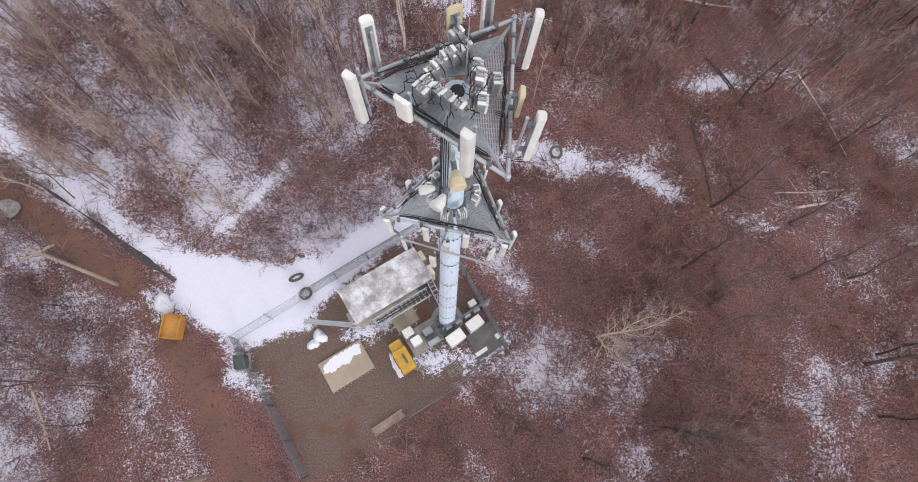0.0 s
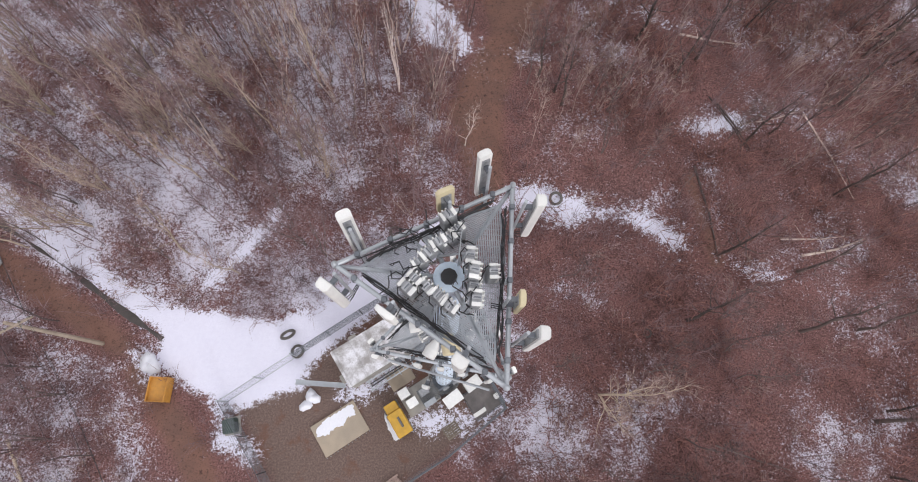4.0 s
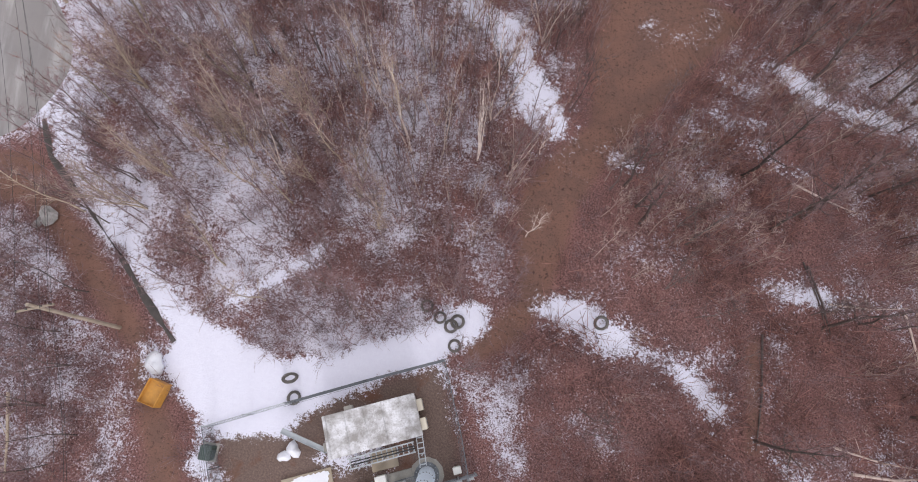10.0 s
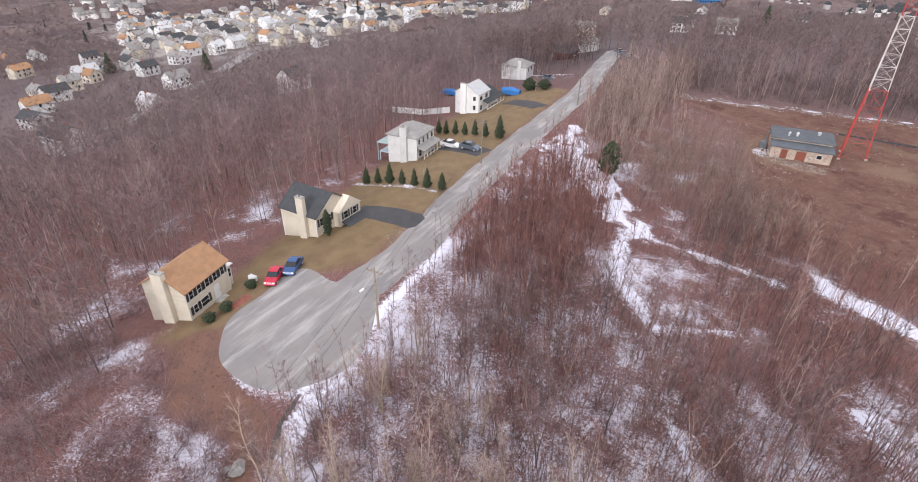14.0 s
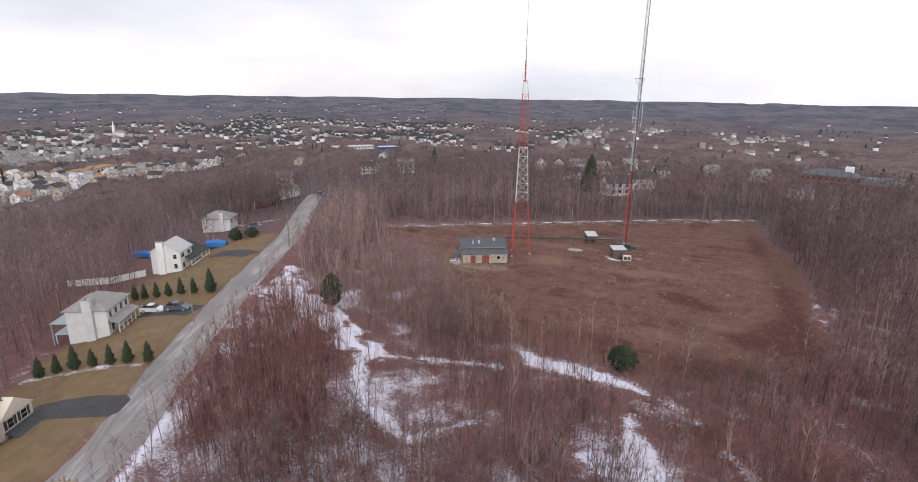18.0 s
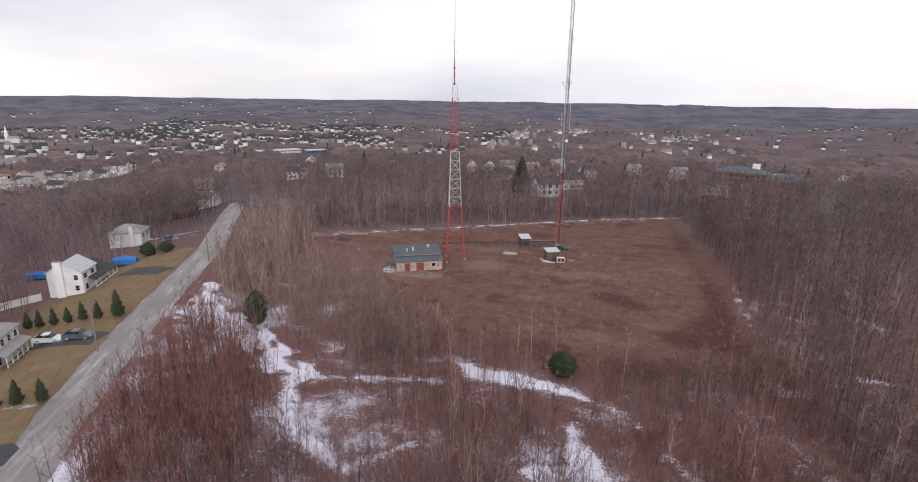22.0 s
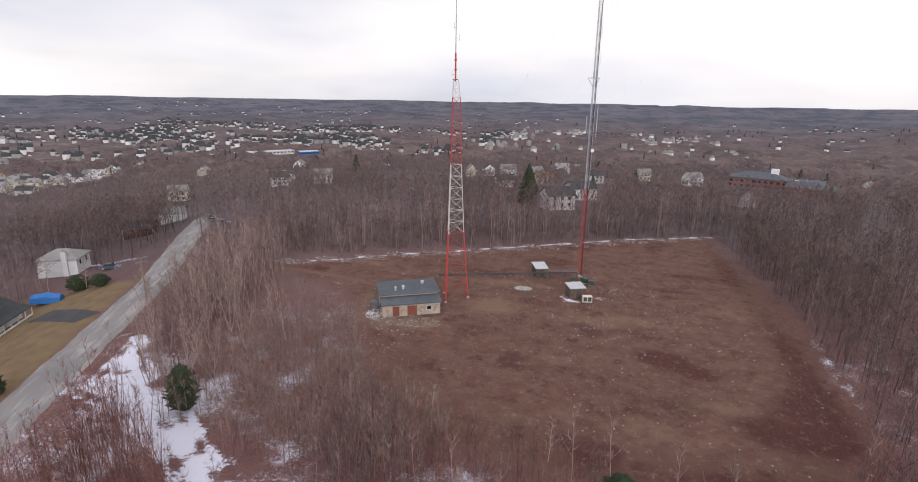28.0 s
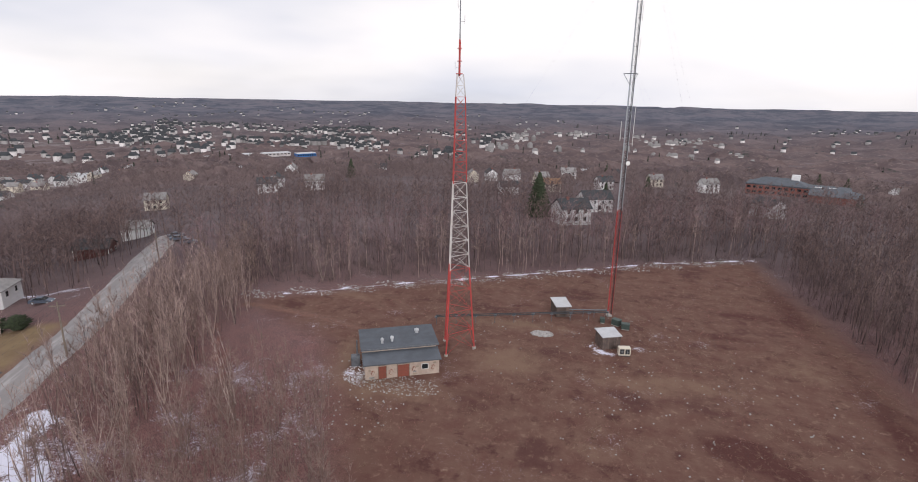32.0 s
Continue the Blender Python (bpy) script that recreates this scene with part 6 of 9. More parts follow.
for k in range(3):
    a, c = radians(30 + 120 * k), radians(150 + 120 * k)
    star.tube((1.5 * math.cos(a), 1.5 * math.sin(a), 46.3), (1.5 * math.cos(c), 1.5 * math.sin(c), 46.3), 0.05, 0.05, 6)
    star.tube((1.5 * math.cos(a), 1.5 * math.sin(a), 46.3), (0.3 * math.cos(a), 0.3 * math.sin(a), 44.4), 0.045, 0.045, 6)
part("star_bracket", star, galv_dark, mast, "dark triangular guy bracket")
for x0, z0, z1 in ((-1.15, 34.5, 38.0), (1.25, 33.5, 40.5), (0.9, 49, 52), (0.85, 55, 58)):
    m = Mesh().tube((x0, 0, z0), (x0, 0, z1), 0.045, 0.045, 6)
    m.tube((0, 0, z0 + 0.5), (x0, 0, z0 + 0.5), 0.03, 0.03, 5)
    part("side_antenna", m, antenna_white, mast)
part("feeder_cable", Mesh().tube((0.3, -0.4, 0.5), (0.3, -0.4, 70), 0.06, 0.06, 5).tube((0.1, -0.45, 0.5), (0.1, -0.45, 60), 0.05, 0.05, 5), cable_black, mast)
part("small_dish", Mesh().lathe([(0.05, -0.2), (0.4, 0), (0.42, 0.1), (0.1, 0.12)], 14).moved(Matrix.Translation((0.5, -0.7, 30.5)) @ Matrix.Rotation(radians(90), 4, "X")), antenna_white, mast, "small white dish")
for k in range(3):
    a = radians(30 + 120 * k)
    for z in (46.3, 70.0):
        part("guy_wire", Mesh().tube((1.45 * math.cos(a), 1.45 * math.sin(a), z) if z < 50 else (0.4 * math.cos(a), 0.4 * math.sin(a), z), (46 * math.cos(a), 46 * math.sin(a), 0.4), 0.004, 0.004, 3, False), cable_black, mast)


def shed(name, x, y, ang, sx, sy, h0, h1, wall, roof_m, label):
    t = thing(name, label, "shed", pose(x, y, lz(x, y), 0, 0, ang))
    for k in range(int(sx / 0.25)):
        x0 = -sx / 2 + k * sx / int(sx / 0.25)
        part("board", Mesh().box(x0 + 0.008, -sy / 2, 0, x0 + 0.242, -sy / 2 + 0.03, h0), wall, t)
    part("side_wall", Mesh().add([(-sx / 2, -sy / 2 + 0.032, 0), (-sx / 2 + 0.04, -sy / 2 + 0.032, 0), (-sx / 2 + 0.04, sy / 2, 0), (-sx / 2, sy / 2, 0), (-sx / 2, -sy / 2 + 0.032, h0), (-sx / 2 + 0.04, -sy / 2 + 0.032, h0), (-sx / 2 + 0.04, sy / 2, h1), (-sx / 2, sy / 2, h1)], [(3, 2, 1, 0), (4, 5, 6, 7), (0, 1, 5, 4), (1, 2, 6, 5), (2, 3, 7, 6), (3, 0, 4, 7)]), wall, t)
    part("side_wall", Mesh().add([(sx / 2 - 0.04, -sy / 2 + 0.032, 0), (sx / 2, -sy / 2 + 0.032, 0), (sx / 2, sy / 2, 0), (sx / 2 - 0.04, sy / 2, 0), (sx / 2 - 0.04, -sy / 2 + 0.032, h0), (sx / 2, -sy / 2 + 0.032, h0), (sx / 2, sy / 2, h1), (sx / 2 - 0.04, sy / 2, h1)], [(3, 2, 1, 0), (4, 5, 6, 7), (0, 1, 5, 4), (1, 2, 6, 5), (2, 3, 7, 6), (3, 0, 4, 7)]), wall, t)
    part("back_wall", Mesh().box(-sx / 2 + 0.042, sy / 2 - 0.04, 0, sx / 2 - 0.042, sy / 2, h1), wall, t)
    e = 0.2
    sl = (h1 - h0) / sy
    z0, z1 = h0 - e * sl + 0.01, h1 + e * sl + 0.01
    part("roof", Mesh().add([(-sx / 2 - e, -sy / 2 - e, z0), (sx / 2 + e, -sy / 2 - e, z0), (sx / 2 + e, sy / 2 + e, z1), (-sx / 2 - e, sy / 2 + e, z1), (-sx / 2 - e, -sy / 2 - e, z0 + 0.1), (sx / 2 + e, -sy / 2 - e, z0 + 0.1), (sx / 2 + e, sy / 2 + e, z1 + 0.1), (-sx / 2 - e, sy / 2 + e, z1 + 0.1)], [(3, 2, 1, 0), (4, 5, 6, 7), (0, 1, 5, 4), (1, 2, 6, 5), (2, 3, 7, 6), (3, 0, 4, 7)]), roof_m, t, "pale flat sheet roof")
    part("door", Mesh().box(-0.45, -sy / 2 - 0.03, 0.05, 0.45, -sy / 2 - 0.003, min(1.95, h0 - 0.1)), wood_weathered, t)


shed("shed", -12.3, 150.6, 26, 3.3, 2.9, 2.3, 2.6, wood_weathered, roof_pale, "weathered plank shed with pale sheet roof in dry grass")
shed("shed", -21.4, 162.8, 22, 2.8, 3.8, 2.2, 2.6, wood_weathered, roof_pale, "weathered plank shed with pale sheet roof beside the mast")
acu = thing("cooling_unit", "cream outdoor cooling unit with two dark fan openings", "air conditioner", pose(-9.6, 147.6, 0, 0, 0, 12))
part("body", Mesh().cbox(-1.0, -0.5, 0.15, 1.0, 0.5, 1.5, 0.06), siding_cream, acu)
part("skid", Mesh().box(-0.9, -0.45, 0, 0.9, 0.45, 0.148), galv_dark, acu)
for xx in (-0.45, 0.45):
    g = part("fan_opening", Mesh().box(xx - 0.36, -0.53, 0.4, xx + 0.36, -0.503, 1.3), shutter_dark, acu)
    part("fan_guard", Mesh().path([(xx - 0.3, -0.545, 0.85), (xx + 0.3, -0.545, 0.85)], 0.015, 4).path([(xx, -0.545, 0.5), (xx, -0.545, 1.2)], 0.015, 4), galv, g)
for x, y, s in ((-10.6, 160.0, 0.8), (-9.0, 158.6, 0.75), (-13.2, 160.6, 0.6)):
    cbx = thing("coupling_box", "dark green coupling cabinet by the mast base", "cabinet", pose(x, y, 0, 0, 0, 20 * x), "mast base cabinets")
    part("body", Mesh().cbox(-s, -s * 0.7, 0.2, s, s * 0.7, 1.5 * s, 0.08), green_box, cbx)
    part("lid", Mesh().cbox(-s * 1.05, -s * 0.75, 1.5 * s + 0.002, s * 1.05, s * 0.75, 1.5 * s + 0.1, 0.04), green_box, cbx)
    part("plinth", Mesh().box(-s * 0.9, -s * 0.6, 0, s * 0.9, s * 0.6, 0.198), concrete, cbx)
line = thing("transmission_line", "grey pipe transmission line on short posts across the field", "pipeline", Matrix())
la, lb = Vector((-43.6, 150.4, 0)), Vector((-12.3, 162.2, 0))
for off in (-0.3, 0.3):
    part("pipe", Mesh().tube(la + Vector((off * 0.5, -off, 1.75)), lb + Vector((off * 0.5, -off, 1.75)), 0.09, 0.09, 8), roof_dark, line)
for k in range(10):
    p = la.lerp(lb, k / 9)
    part("post", Mesh().tube(p, p + Vector((0, 0, 1.7)), 0.05, 0.05, 6), galv_dark, line)
    part("saddle", Mesh().box(p.x - 0.3, p.y - 0.5, 1.58, p.x + 0.3, p.y + 0.5, 1.66), galv_dark, line)
line2 = thing("transmission_line", "grey pipe run from the shed to the mast", "pipeline", Matrix())
part("pipe", Mesh().tube((-19.6, 161.5, 1.6), (-12.4, 163.6, 1.5), 0.12, 0.12, 8), galv_dark, line2)
for k in range(4):
    part("post", Mesh().tube((-19 + k * 2.1, 161.7 + k * 0.6, 0), (-19 + k * 2.1, 161.7 + k * 0.6, 1.5), 0.05, 0.05, 6), galv_dark, line2)


# ---- houses along the street ----
def window(parent, m, w, h, shutters=True):
    """A framed double-hung window on the wall plane y = 0 of m."""
    f = part("window", Mesh().box(-w / 2 - 0.08, -0.06, -0.08, w / 2 + 0.08, -0.003, h + 0.08).moved(m), trim_white, parent)
    part("pane", Mesh().box(-w / 2, -0.068, 0, w / 2, -0.062, h / 2 - 0.03).box(-w / 2, -0.068, h / 2 + 0.03, w / 2, -0.062, h).moved(m), glass_dark, f)
    if shutters:
        for s in (-1, 1):
            part("shutter", Mesh().box(s * (w / 2 + 0.31) - 0.2, -0.05, -0.05, s * (w / 2 + 0.31) + 0.2, -0.003, h + 0.05).moved(m), shutter_dark, f)


def gable_roof(L, D, z, rise, over=0.35, t=0.16):
    """Ridge along x."""
    m = Mesh()
    sl = rise / (D / 2)
    for s in (0, 1):
        y0, y1 = (-over, D / 2) if s == 0 else (D + over, D / 2)
        z0, z1 = z - over * sl, z + rise
        v = [(-over, y0, z0), (L + over, y0, z0), (L + over, y1, z1), (-over, y1, z1)]
        m.add([(p[0], p[1], p[2] + 0.01) for p in v] + [(p[0], p[1], p[2] + t) for p in v], [(3, 2, 1, 0), (4, 5, 6, 7), (0, 1, 5, 4), (1, 2, 6, 5), (2, 3, 7, 6), (3, 0, 4, 7)])
    return m


def hip_roof(L, D, z, rise, over=0.4):
    h = D / 2 * 0.85
    v = [(-over, -over, z), (L + over, -over, z), (L + over, D + over, z), (-over, D + over, z), (h, D / 2, z + rise), (L - h, D / 2, z + rise)]
    v += [(p[0], p[1], z - 0.18) for p in v[:4]]
    return Mesh().add(v, [(0, 1, 5, 4), (1, 2, 5), (2, 3, 4, 5), (3, 0, 4), (6, 7, 1, 0), (7, 8, 2, 1), (8, 9, 3, 2), (9, 6, 0, 3), (9, 8, 7, 6)])


def body_walls(L, D, h, t=0.2):
    return Mesh().box(0, 0, -1.5, L, t, h).box(0, D - t, -1.5, L, D, h).box(0, t + 0.002, -1.5, t, D - t - 0.002, h).box(L - t, t + 0.002, -1.5, L, D - t - 0.002, h)


def gable_end(x0, D, h, rise, t=0.2):
    return Mesh().add([(x0, 0.02, h + 0.002), (x0 + t, 0.02, h + 0.002), (x0 + t, D - 0.02, h + 0.002), (x0, D - 0.02, h + 0.002), (x0, D / 2, h + rise - 0.02), (x0 + t, D / 2, h + rise - 0.02)], [(3, 2, 1, 0), (0, 1, 5, 4), (2, 3, 4, 5), (1, 2, 5), (3, 0, 4)])


def house(x, y, ang, L, D, h, rise, wall, roof_m, label, hip=False, wins=(), end_wins=(), chimney=None, door=None, foundation=True, z=None):
    """Local x runs along the street front (y = 0 faces the street side), the ridge along x."""
    z = lz(x, y) if z is None else z
    t = thing("house", label, "house", pose(x, y, z, 0, 0, ang), "houses along the street")
    w = part("wall", body_walls(L, D, h), wall, t)
    if not hip:
        part("gable", gable_end(0, D, h, rise), wall, w)
        part("gable", gable_end(L - 0.2, D, h, rise), wall, w)
    for k in range(11):
        zz = 0.35 + k * (h - 0.5) / 11
        part("siding_course", Mesh().box(-0.02, -0.02, zz, L + 0.02, -0.002, zz + 0.05).box(-0.02, 0.0, zz, -0.002, D, zz + 0.05).box(L + 0.002, 0.0, zz, L + 0.02, D, zz + 0.05), wall, w)
    part("roof", hip_roof(L, D, h + 0.15, rise) if hip else gable_roof(L, D, h, rise), roof_m, t)
    part("corner_board", Mesh().box(-0.03, -0.03, 0, 0.12, -0.021, h).box(L - 0.12, -0.03, 0, L + 0.03, -0.021, h), trim_white, w)
    part("foundation", Mesh().box(0.05, 0.05, -2.5, L - 0.05, D - 0.05, -1.502), concrete, t)
    for wx, wz, ww, wh, sh in wins:
        window(t, Matrix.Translation((wx, 0, wz)), ww, wh, sh)
    for side, wy, wz, ww, wh, sh in end_wins:
        m = Matrix.Translation((0, wy, wz)) @ Matrix.Rotation(radians(-90), 4, "Z") if side == 0 else Matrix.Translation((L, wy, wz)) @ Matrix.Rotation(radians(90), 4, "Z")
        window(t, m, ww, wh, sh)
    if chimney:
        cx, cy, cw, cd = chimney
        c = part("chimney", Mesh().cbox(cx - cw / 2, cy - cd / 2, -1.4, cx + cw / 2, cy + cd / 2, h + rise + 0.35, 0.04), wall, t)
        part("chimney_cap", Mesh().box(cx - cw / 2 - 0.06, cy - cd / 2 - 0.06, h + rise + 0.352, cx + cw / 2 + 0.06, cy + cd / 2 + 0.06, h + rise + 0.45), concrete, c)
        part("flue", Mesh().tube((cx, cy, h + rise + 0.452), (cx, cy, h + rise + 0.75), 0.12, 0.12, 8), galv_dark, c)
    if door:
        d = part("door", Mesh().box(door - 0.5, -0.06, 0.1, door + 0.5, -0.003, 2.2), siding_white, t)
        part("step", Mesh().box(door - 0.9, -1.0, -0.4, door + 0.9, -0.07, 0.08), concrete, d)
        part("handle", Mesh().tube((door + 0.35, -0.12, 1.1), (door + 0.35, -0.065, 1.1), 0.03, 0.03, 6), galv_dark, d)
    return t


# the tan-roofed house by the turning circle: its long front looks on the circle, chimney on the end wall
FRONT = [(0.9, 2.85, 0.62, 1.1, True), (2.35, 2.85, 0.62, 1.1, True), (3.8, 2.85, 0.62, 1.1, True), (5.25, 2.85, 0.62, 1.1, True), (6.7, 2.85, 0.62, 1.1, True), (1.1, 0.6, 0.62, 1.15, True), (2.8, 0.6, 1.3, 1.15, True)]
h1 = house(-63.4, 12.8, 126, 7.7, 6.4, 4.4, 2.1, siding_cream, roof_tan, "two-storey cream colonial house with orange-brown shingle roof", wins=FRONT, chimney=(-0.35, 3.0, 0.75, 1.7), door=5.1)
part("side_wing", Mesh().box(7.702, 0.9, -1.5, 9.3, 4.6, 2.6), siding_cream, h1, "single-storey side wing")
part("wing_roof", Mesh().add([(7.71, 0.6, 2.61), (9.6, 0.6, 2.61), (9.6, 4.9, 2.61), (7.71, 4.9, 2.61), (7.71, 0.6, 2.8), (9.6, 0.6, 2.7), (9.6, 4.9, 2.7), (7.71, 4.9, 3.0)], [(3, 2, 1, 0), (4, 5, 6, 7), (0, 1, 5, 4), (1, 2, 6, 5), (2, 3, 7, 6), (3, 0, 4, 7)]), siding_white, h1)
window(h1, Matrix.Translation((8.5, 0.9, 0.9)), 1.1, 1.3, False)
# the dark-roofed house: gable end to the street, chimney on the side wall
h2 = house(-80.6, 31.4, 23.0, 7.6, 8.0, 5.5, 2.7, siding_cream, roof_dark, "two-storey cream house with charcoal shingle roof and chimney", end_wins=[(1, 1.2, 3.6, 0.8, 1.2, True), (1, 2.9, 3.6, 0.8, 1.2, True), (1, 2.2, 0.8, 0.9, 1.4, True)], chimney=(5.1, -0.35, 1.5, 0.75))
part("front_gable", Mesh().box(7.63, 4.0, -1.5, 8.9, 9.2, 4.9).add([(7.63, 3.8, 4.91), (9.1, 3.8, 4.91), (9.1, 9.4, 4.91), (7.63, 9.4, 4.91), (7.63, 6.6, 7.0), (9.1, 6.6, 7.0)], [(3, 2, 1, 0), (0, 1, 5, 4), (2, 3, 4, 5), (1, 2, 5), (3, 0, 4)]), siding_cream, h2, "projecting cream front bay")
part("porch_roof", Mesh().add([(8.91, 4.4, 3.0), (11.0, 4.4, 2.35), (11.0, 9.6, 2.35), (8.91, 9.6, 3.0), (8.91, 4.4, 3.15), (11.0, 4.4, 2.5), (11.0, 9.6, 2.5), (8.91, 9.6, 3.15)], [(3, 2, 1, 0), (4, 5, 6, 7), (0, 1, 5, 4), (1, 2, 6, 5), (2, 3, 7, 6), (3, 0, 4, 7)]), roof_dark, h2)
for yy in (4.6, 7.0, 9.4):
    part("porch_post", Mesh().box(10.75, yy - 0.07, -0.6, 10.89, yy + 0.07, 2.4), trim_white, h2)
for yy in (5.5, 7.7):
    window(h2, Matrix.Translation((8.9, yy, 3.4)) @ Matrix.Rotation(radians(90), 4, "Z"), 0.9, 1.2, True)
# the grey hip-roofed house with a porch along its front
h3 = house(-94.2, 66.6, 119, 8.2, 7.2, 4.9, 2.0, siding_grey, roof_grey, "two-storey light grey house with hipped roof and front porch", hip=True, wins=[(1.1, 3.3, 0.8, 1.1, False), (3.1, 3.3, 0.8, 1.1, False), (5.1, 3.3, 0.8, 1.1, False), (7.1, 3.3, 0.8, 1.1, False), (1.4, 0.6, 0.9, 1.3, False), (6.8, 0.6, 0.9, 1.3, False)], chimney=(-0.35, 3.0, 0.75, 1.6), door=4.1)
part("porch_roof", Mesh().add([(0, -1.9, 2.3), (8.2, -1.9, 2.3), (8.2, -0.07, 2.9), (0, -0.07, 2.9), (0, -1.9, 2.45), (8.2, -1.9, 2.45), (8.2, -0.07, 3.05), (0, -0.07, 3.05)], [(3, 2, 1, 0), (4, 5, 6, 7), (0, 1, 5, 4), (1, 2, 6, 5), (2, 3, 7, 6), (3, 0, 4, 7)]), roof_grey, h3)
part("porch_floor", Mesh().box(0, -1.85, -1.0, 8.2, -1.05, 0.05), wood_grey, h3)
for k in range(6):
    part("porch_post", Mesh().box(0.1 + k * 1.58, -1.80, 0.052, 0.24 + k * 1.58, -1.66, 2.31), trim_white, h3)
for k in range(5):
    part("porch_rail", Mesh().box(0.26 + k * 1.58, -1.76, 0.75, 1.66 + k * 1.58, -1.70, 0.85), trim_white, h3)
part("patio_cover", Mesh().box(0.6, 7.25, 2.2, 5.6, 10.6, 2.3).box(0.7, 10.3, -2.2, 0.85, 10.45, 2.198).box(5.35, 10.3, -2.2, 5.5, 10.45, 2.198), aqua_sheet, h3, "pale aqua translucent patio cover on posts")
part("deck", Mesh().box(1.0, 7.3, 0.0, 5.7, 10.2, 0.15).box(1.1, 10.0, -2.2, 1.25, 10.15, -0.002).box(5.45, 10.0, -2.2, 5.6, 10.15, -0.002), pole_paint, h3, "pale green-grey rear deck")
# the white house: gable end with a broad chimney, dark-roofed wing and porch beyond
h4 = house(-116.2, 101.4, 115, 6.8, 7.4, 5.2, 2.3, siding_white, roof_pale, "two-storey white house with pale roof, dark-roofed wing and porch", end_wins=[(0, 1.3, 3.3, 0.8, 1.1, False), (0, 1.3, 0.7, 0.8, 1.2, False)], wins=[(1.4, 3.4, 1.5, 1.0, False), (4.9, 3.4, 1.5, 1.0, False), (1.5, 0.6, 1.1, 1.3, False)], chimney=(-0.4, 4.6, 0.8, 1.7))
part("wing", Mesh().box(6.804, 0.5, -1.8, 14.2, 7.0, 2.7), siding_white, h4, "white single-storey wing")
part("wing_roof", Mesh().add([(6.81, 0.2, 2.71), (14.5, 0.2, 2.71), (14.5, 7.3, 2.71), (6.81, 7.3, 2.71), (6.81, 3.75, 4.7), (14.5, 3.75, 4.7)], [(3, 2, 1, 0), (0, 1, 5, 4), (2, 3, 4, 5), (1, 2, 5), (3, 0, 4)]), roof_dark, h4)
part("porch_roof", Mesh().add([(2.4, -1.7, 2.3), (14.3, -1.7, 2.3), (14.3, -0.07, 2.95), (2.4, -0.07, 2.95), (2.4, -1.7, 2.45), (14.3, -1.7, 2.45), (14.3, -0.07, 3.1), (2.4, -0.07, 3.1)], [(3, 2, 1, 0), (4, 5, 6, 7), (0, 1, 5, 4), (1, 2, 6, 5), (2, 3, 7, 6), (3, 0, 4, 7)]), roof_dark, h4)
for k in range(6):
    part("porch_post", Mesh().box(2.5 + k * 2.3, -1.62, -0.8, 2.64 + k * 2.3, -1.48, 2.31), trim_white, h4)
part("porch_rail", Mesh().box(2.66, -1.6, 0.5, 14.0, -1.54, 0.85), trim_white, h4)
part("porch_floor", Mesh().box(2.4, -1.66, -1.5, 14.2, -0.07, -0.1), wood_grey, h4)
for xx in (8.2, 11.4):
    part("garage_door", Mesh().box(xx - 1.2, 0.44, -0.2, xx + 1.2, 0.497, 2.1), trim_white, h4)
house(-145.5, 135.3, 28, 9.0, 8.0, 4.6, 2.0, siding_grey, roof_grey, "light grey house with low hipped roof behind shrubs", hip=True, end_wins=[(1, 2.0, 2.9, 0.9, 1.2, False), (1, 5.6, 2.9, 0.9, 1.2, False)], chimney=(6.5, -0.3, 1.2, 0.7))
house(-158, 173, 30, 9, 7, 3.4, 2.0, siding_maroon, roof_dark, "dark red house among bare trees", end_wins=[(1, 2.0, 1.2, 0.9, 1.2, False), (1, 5.6, 1.2, 0.9, 1.2, False)])
house(-164, 195, 30, 8, 7, 4.4, 2.0, siding_grey, roof_grey, "grey house among bare trees near the street end", end_wins=[(1, 2.0, 3.0, 0.9, 1.2, False), (1, 5.6, 3.0, 0.9, 1.2, False)])
house(-20.5, 283, 27, 12.5, 8.5, 5.2, 3.0, siding_white, roof_dark, "white two-storey house with dark gable roof beyond the field", wins=[(1.5, 3.4, 0.9, 1.2, False), (4.5, 3.4, 0.9, 1.2, False), (8.0, 3.4, 0.9, 1.2, False), (11, 3.4, 0.9, 1.2, False), (2.5, 0.8, 1.2, 1.4, False), (6.5, 0.8, 1.4, 1.8, False), (10, 0.8, 1.2, 1.4, False)], door=8.3)

wf = thing("vinyl_fence", "white vinyl privacy fence behind the white house", "fence", Matrix())
fp = [(-135.0, 84.5), (-126.5, 89.5), (-123.4, 96.6)]
for (ax, ay), (bx, by) in zip(fp, fp[1:]):
    k = int(math.hypot(bx - ax, by - ay) / 1.9)
    for i in range(k):
        x0, y0, x1, y1 = ax + (bx - ax) * i / k, ay + (by - ay) * i / k, ax + (bx - ax) * (i + 1) / k, ay + (by - ay) * (i + 1) / k
        d = Vector((x1 - x0, y1 - y0)).normalized()
        z = lz(x0, y0)
        part("panel", Mesh().slab([(x0, y0), (x1 - d.x * 0.1, y1 - d.y * 0.1), (x1 - d.x * 0.1 - d.y * 0.05, y1 - d.y * 0.1 + d.x * 0.05), (x0 - d.y * 0.05, y0 + d.x * 0.05)], z - 0.6, z + 1.7), siding_white, wf)
        part("post", Mesh().box(x1 - 0.07, y1 - 0.07, z - 0.8, x1 + 0.07, y1 + 0.07, z + 1.85), siding_white, wf)


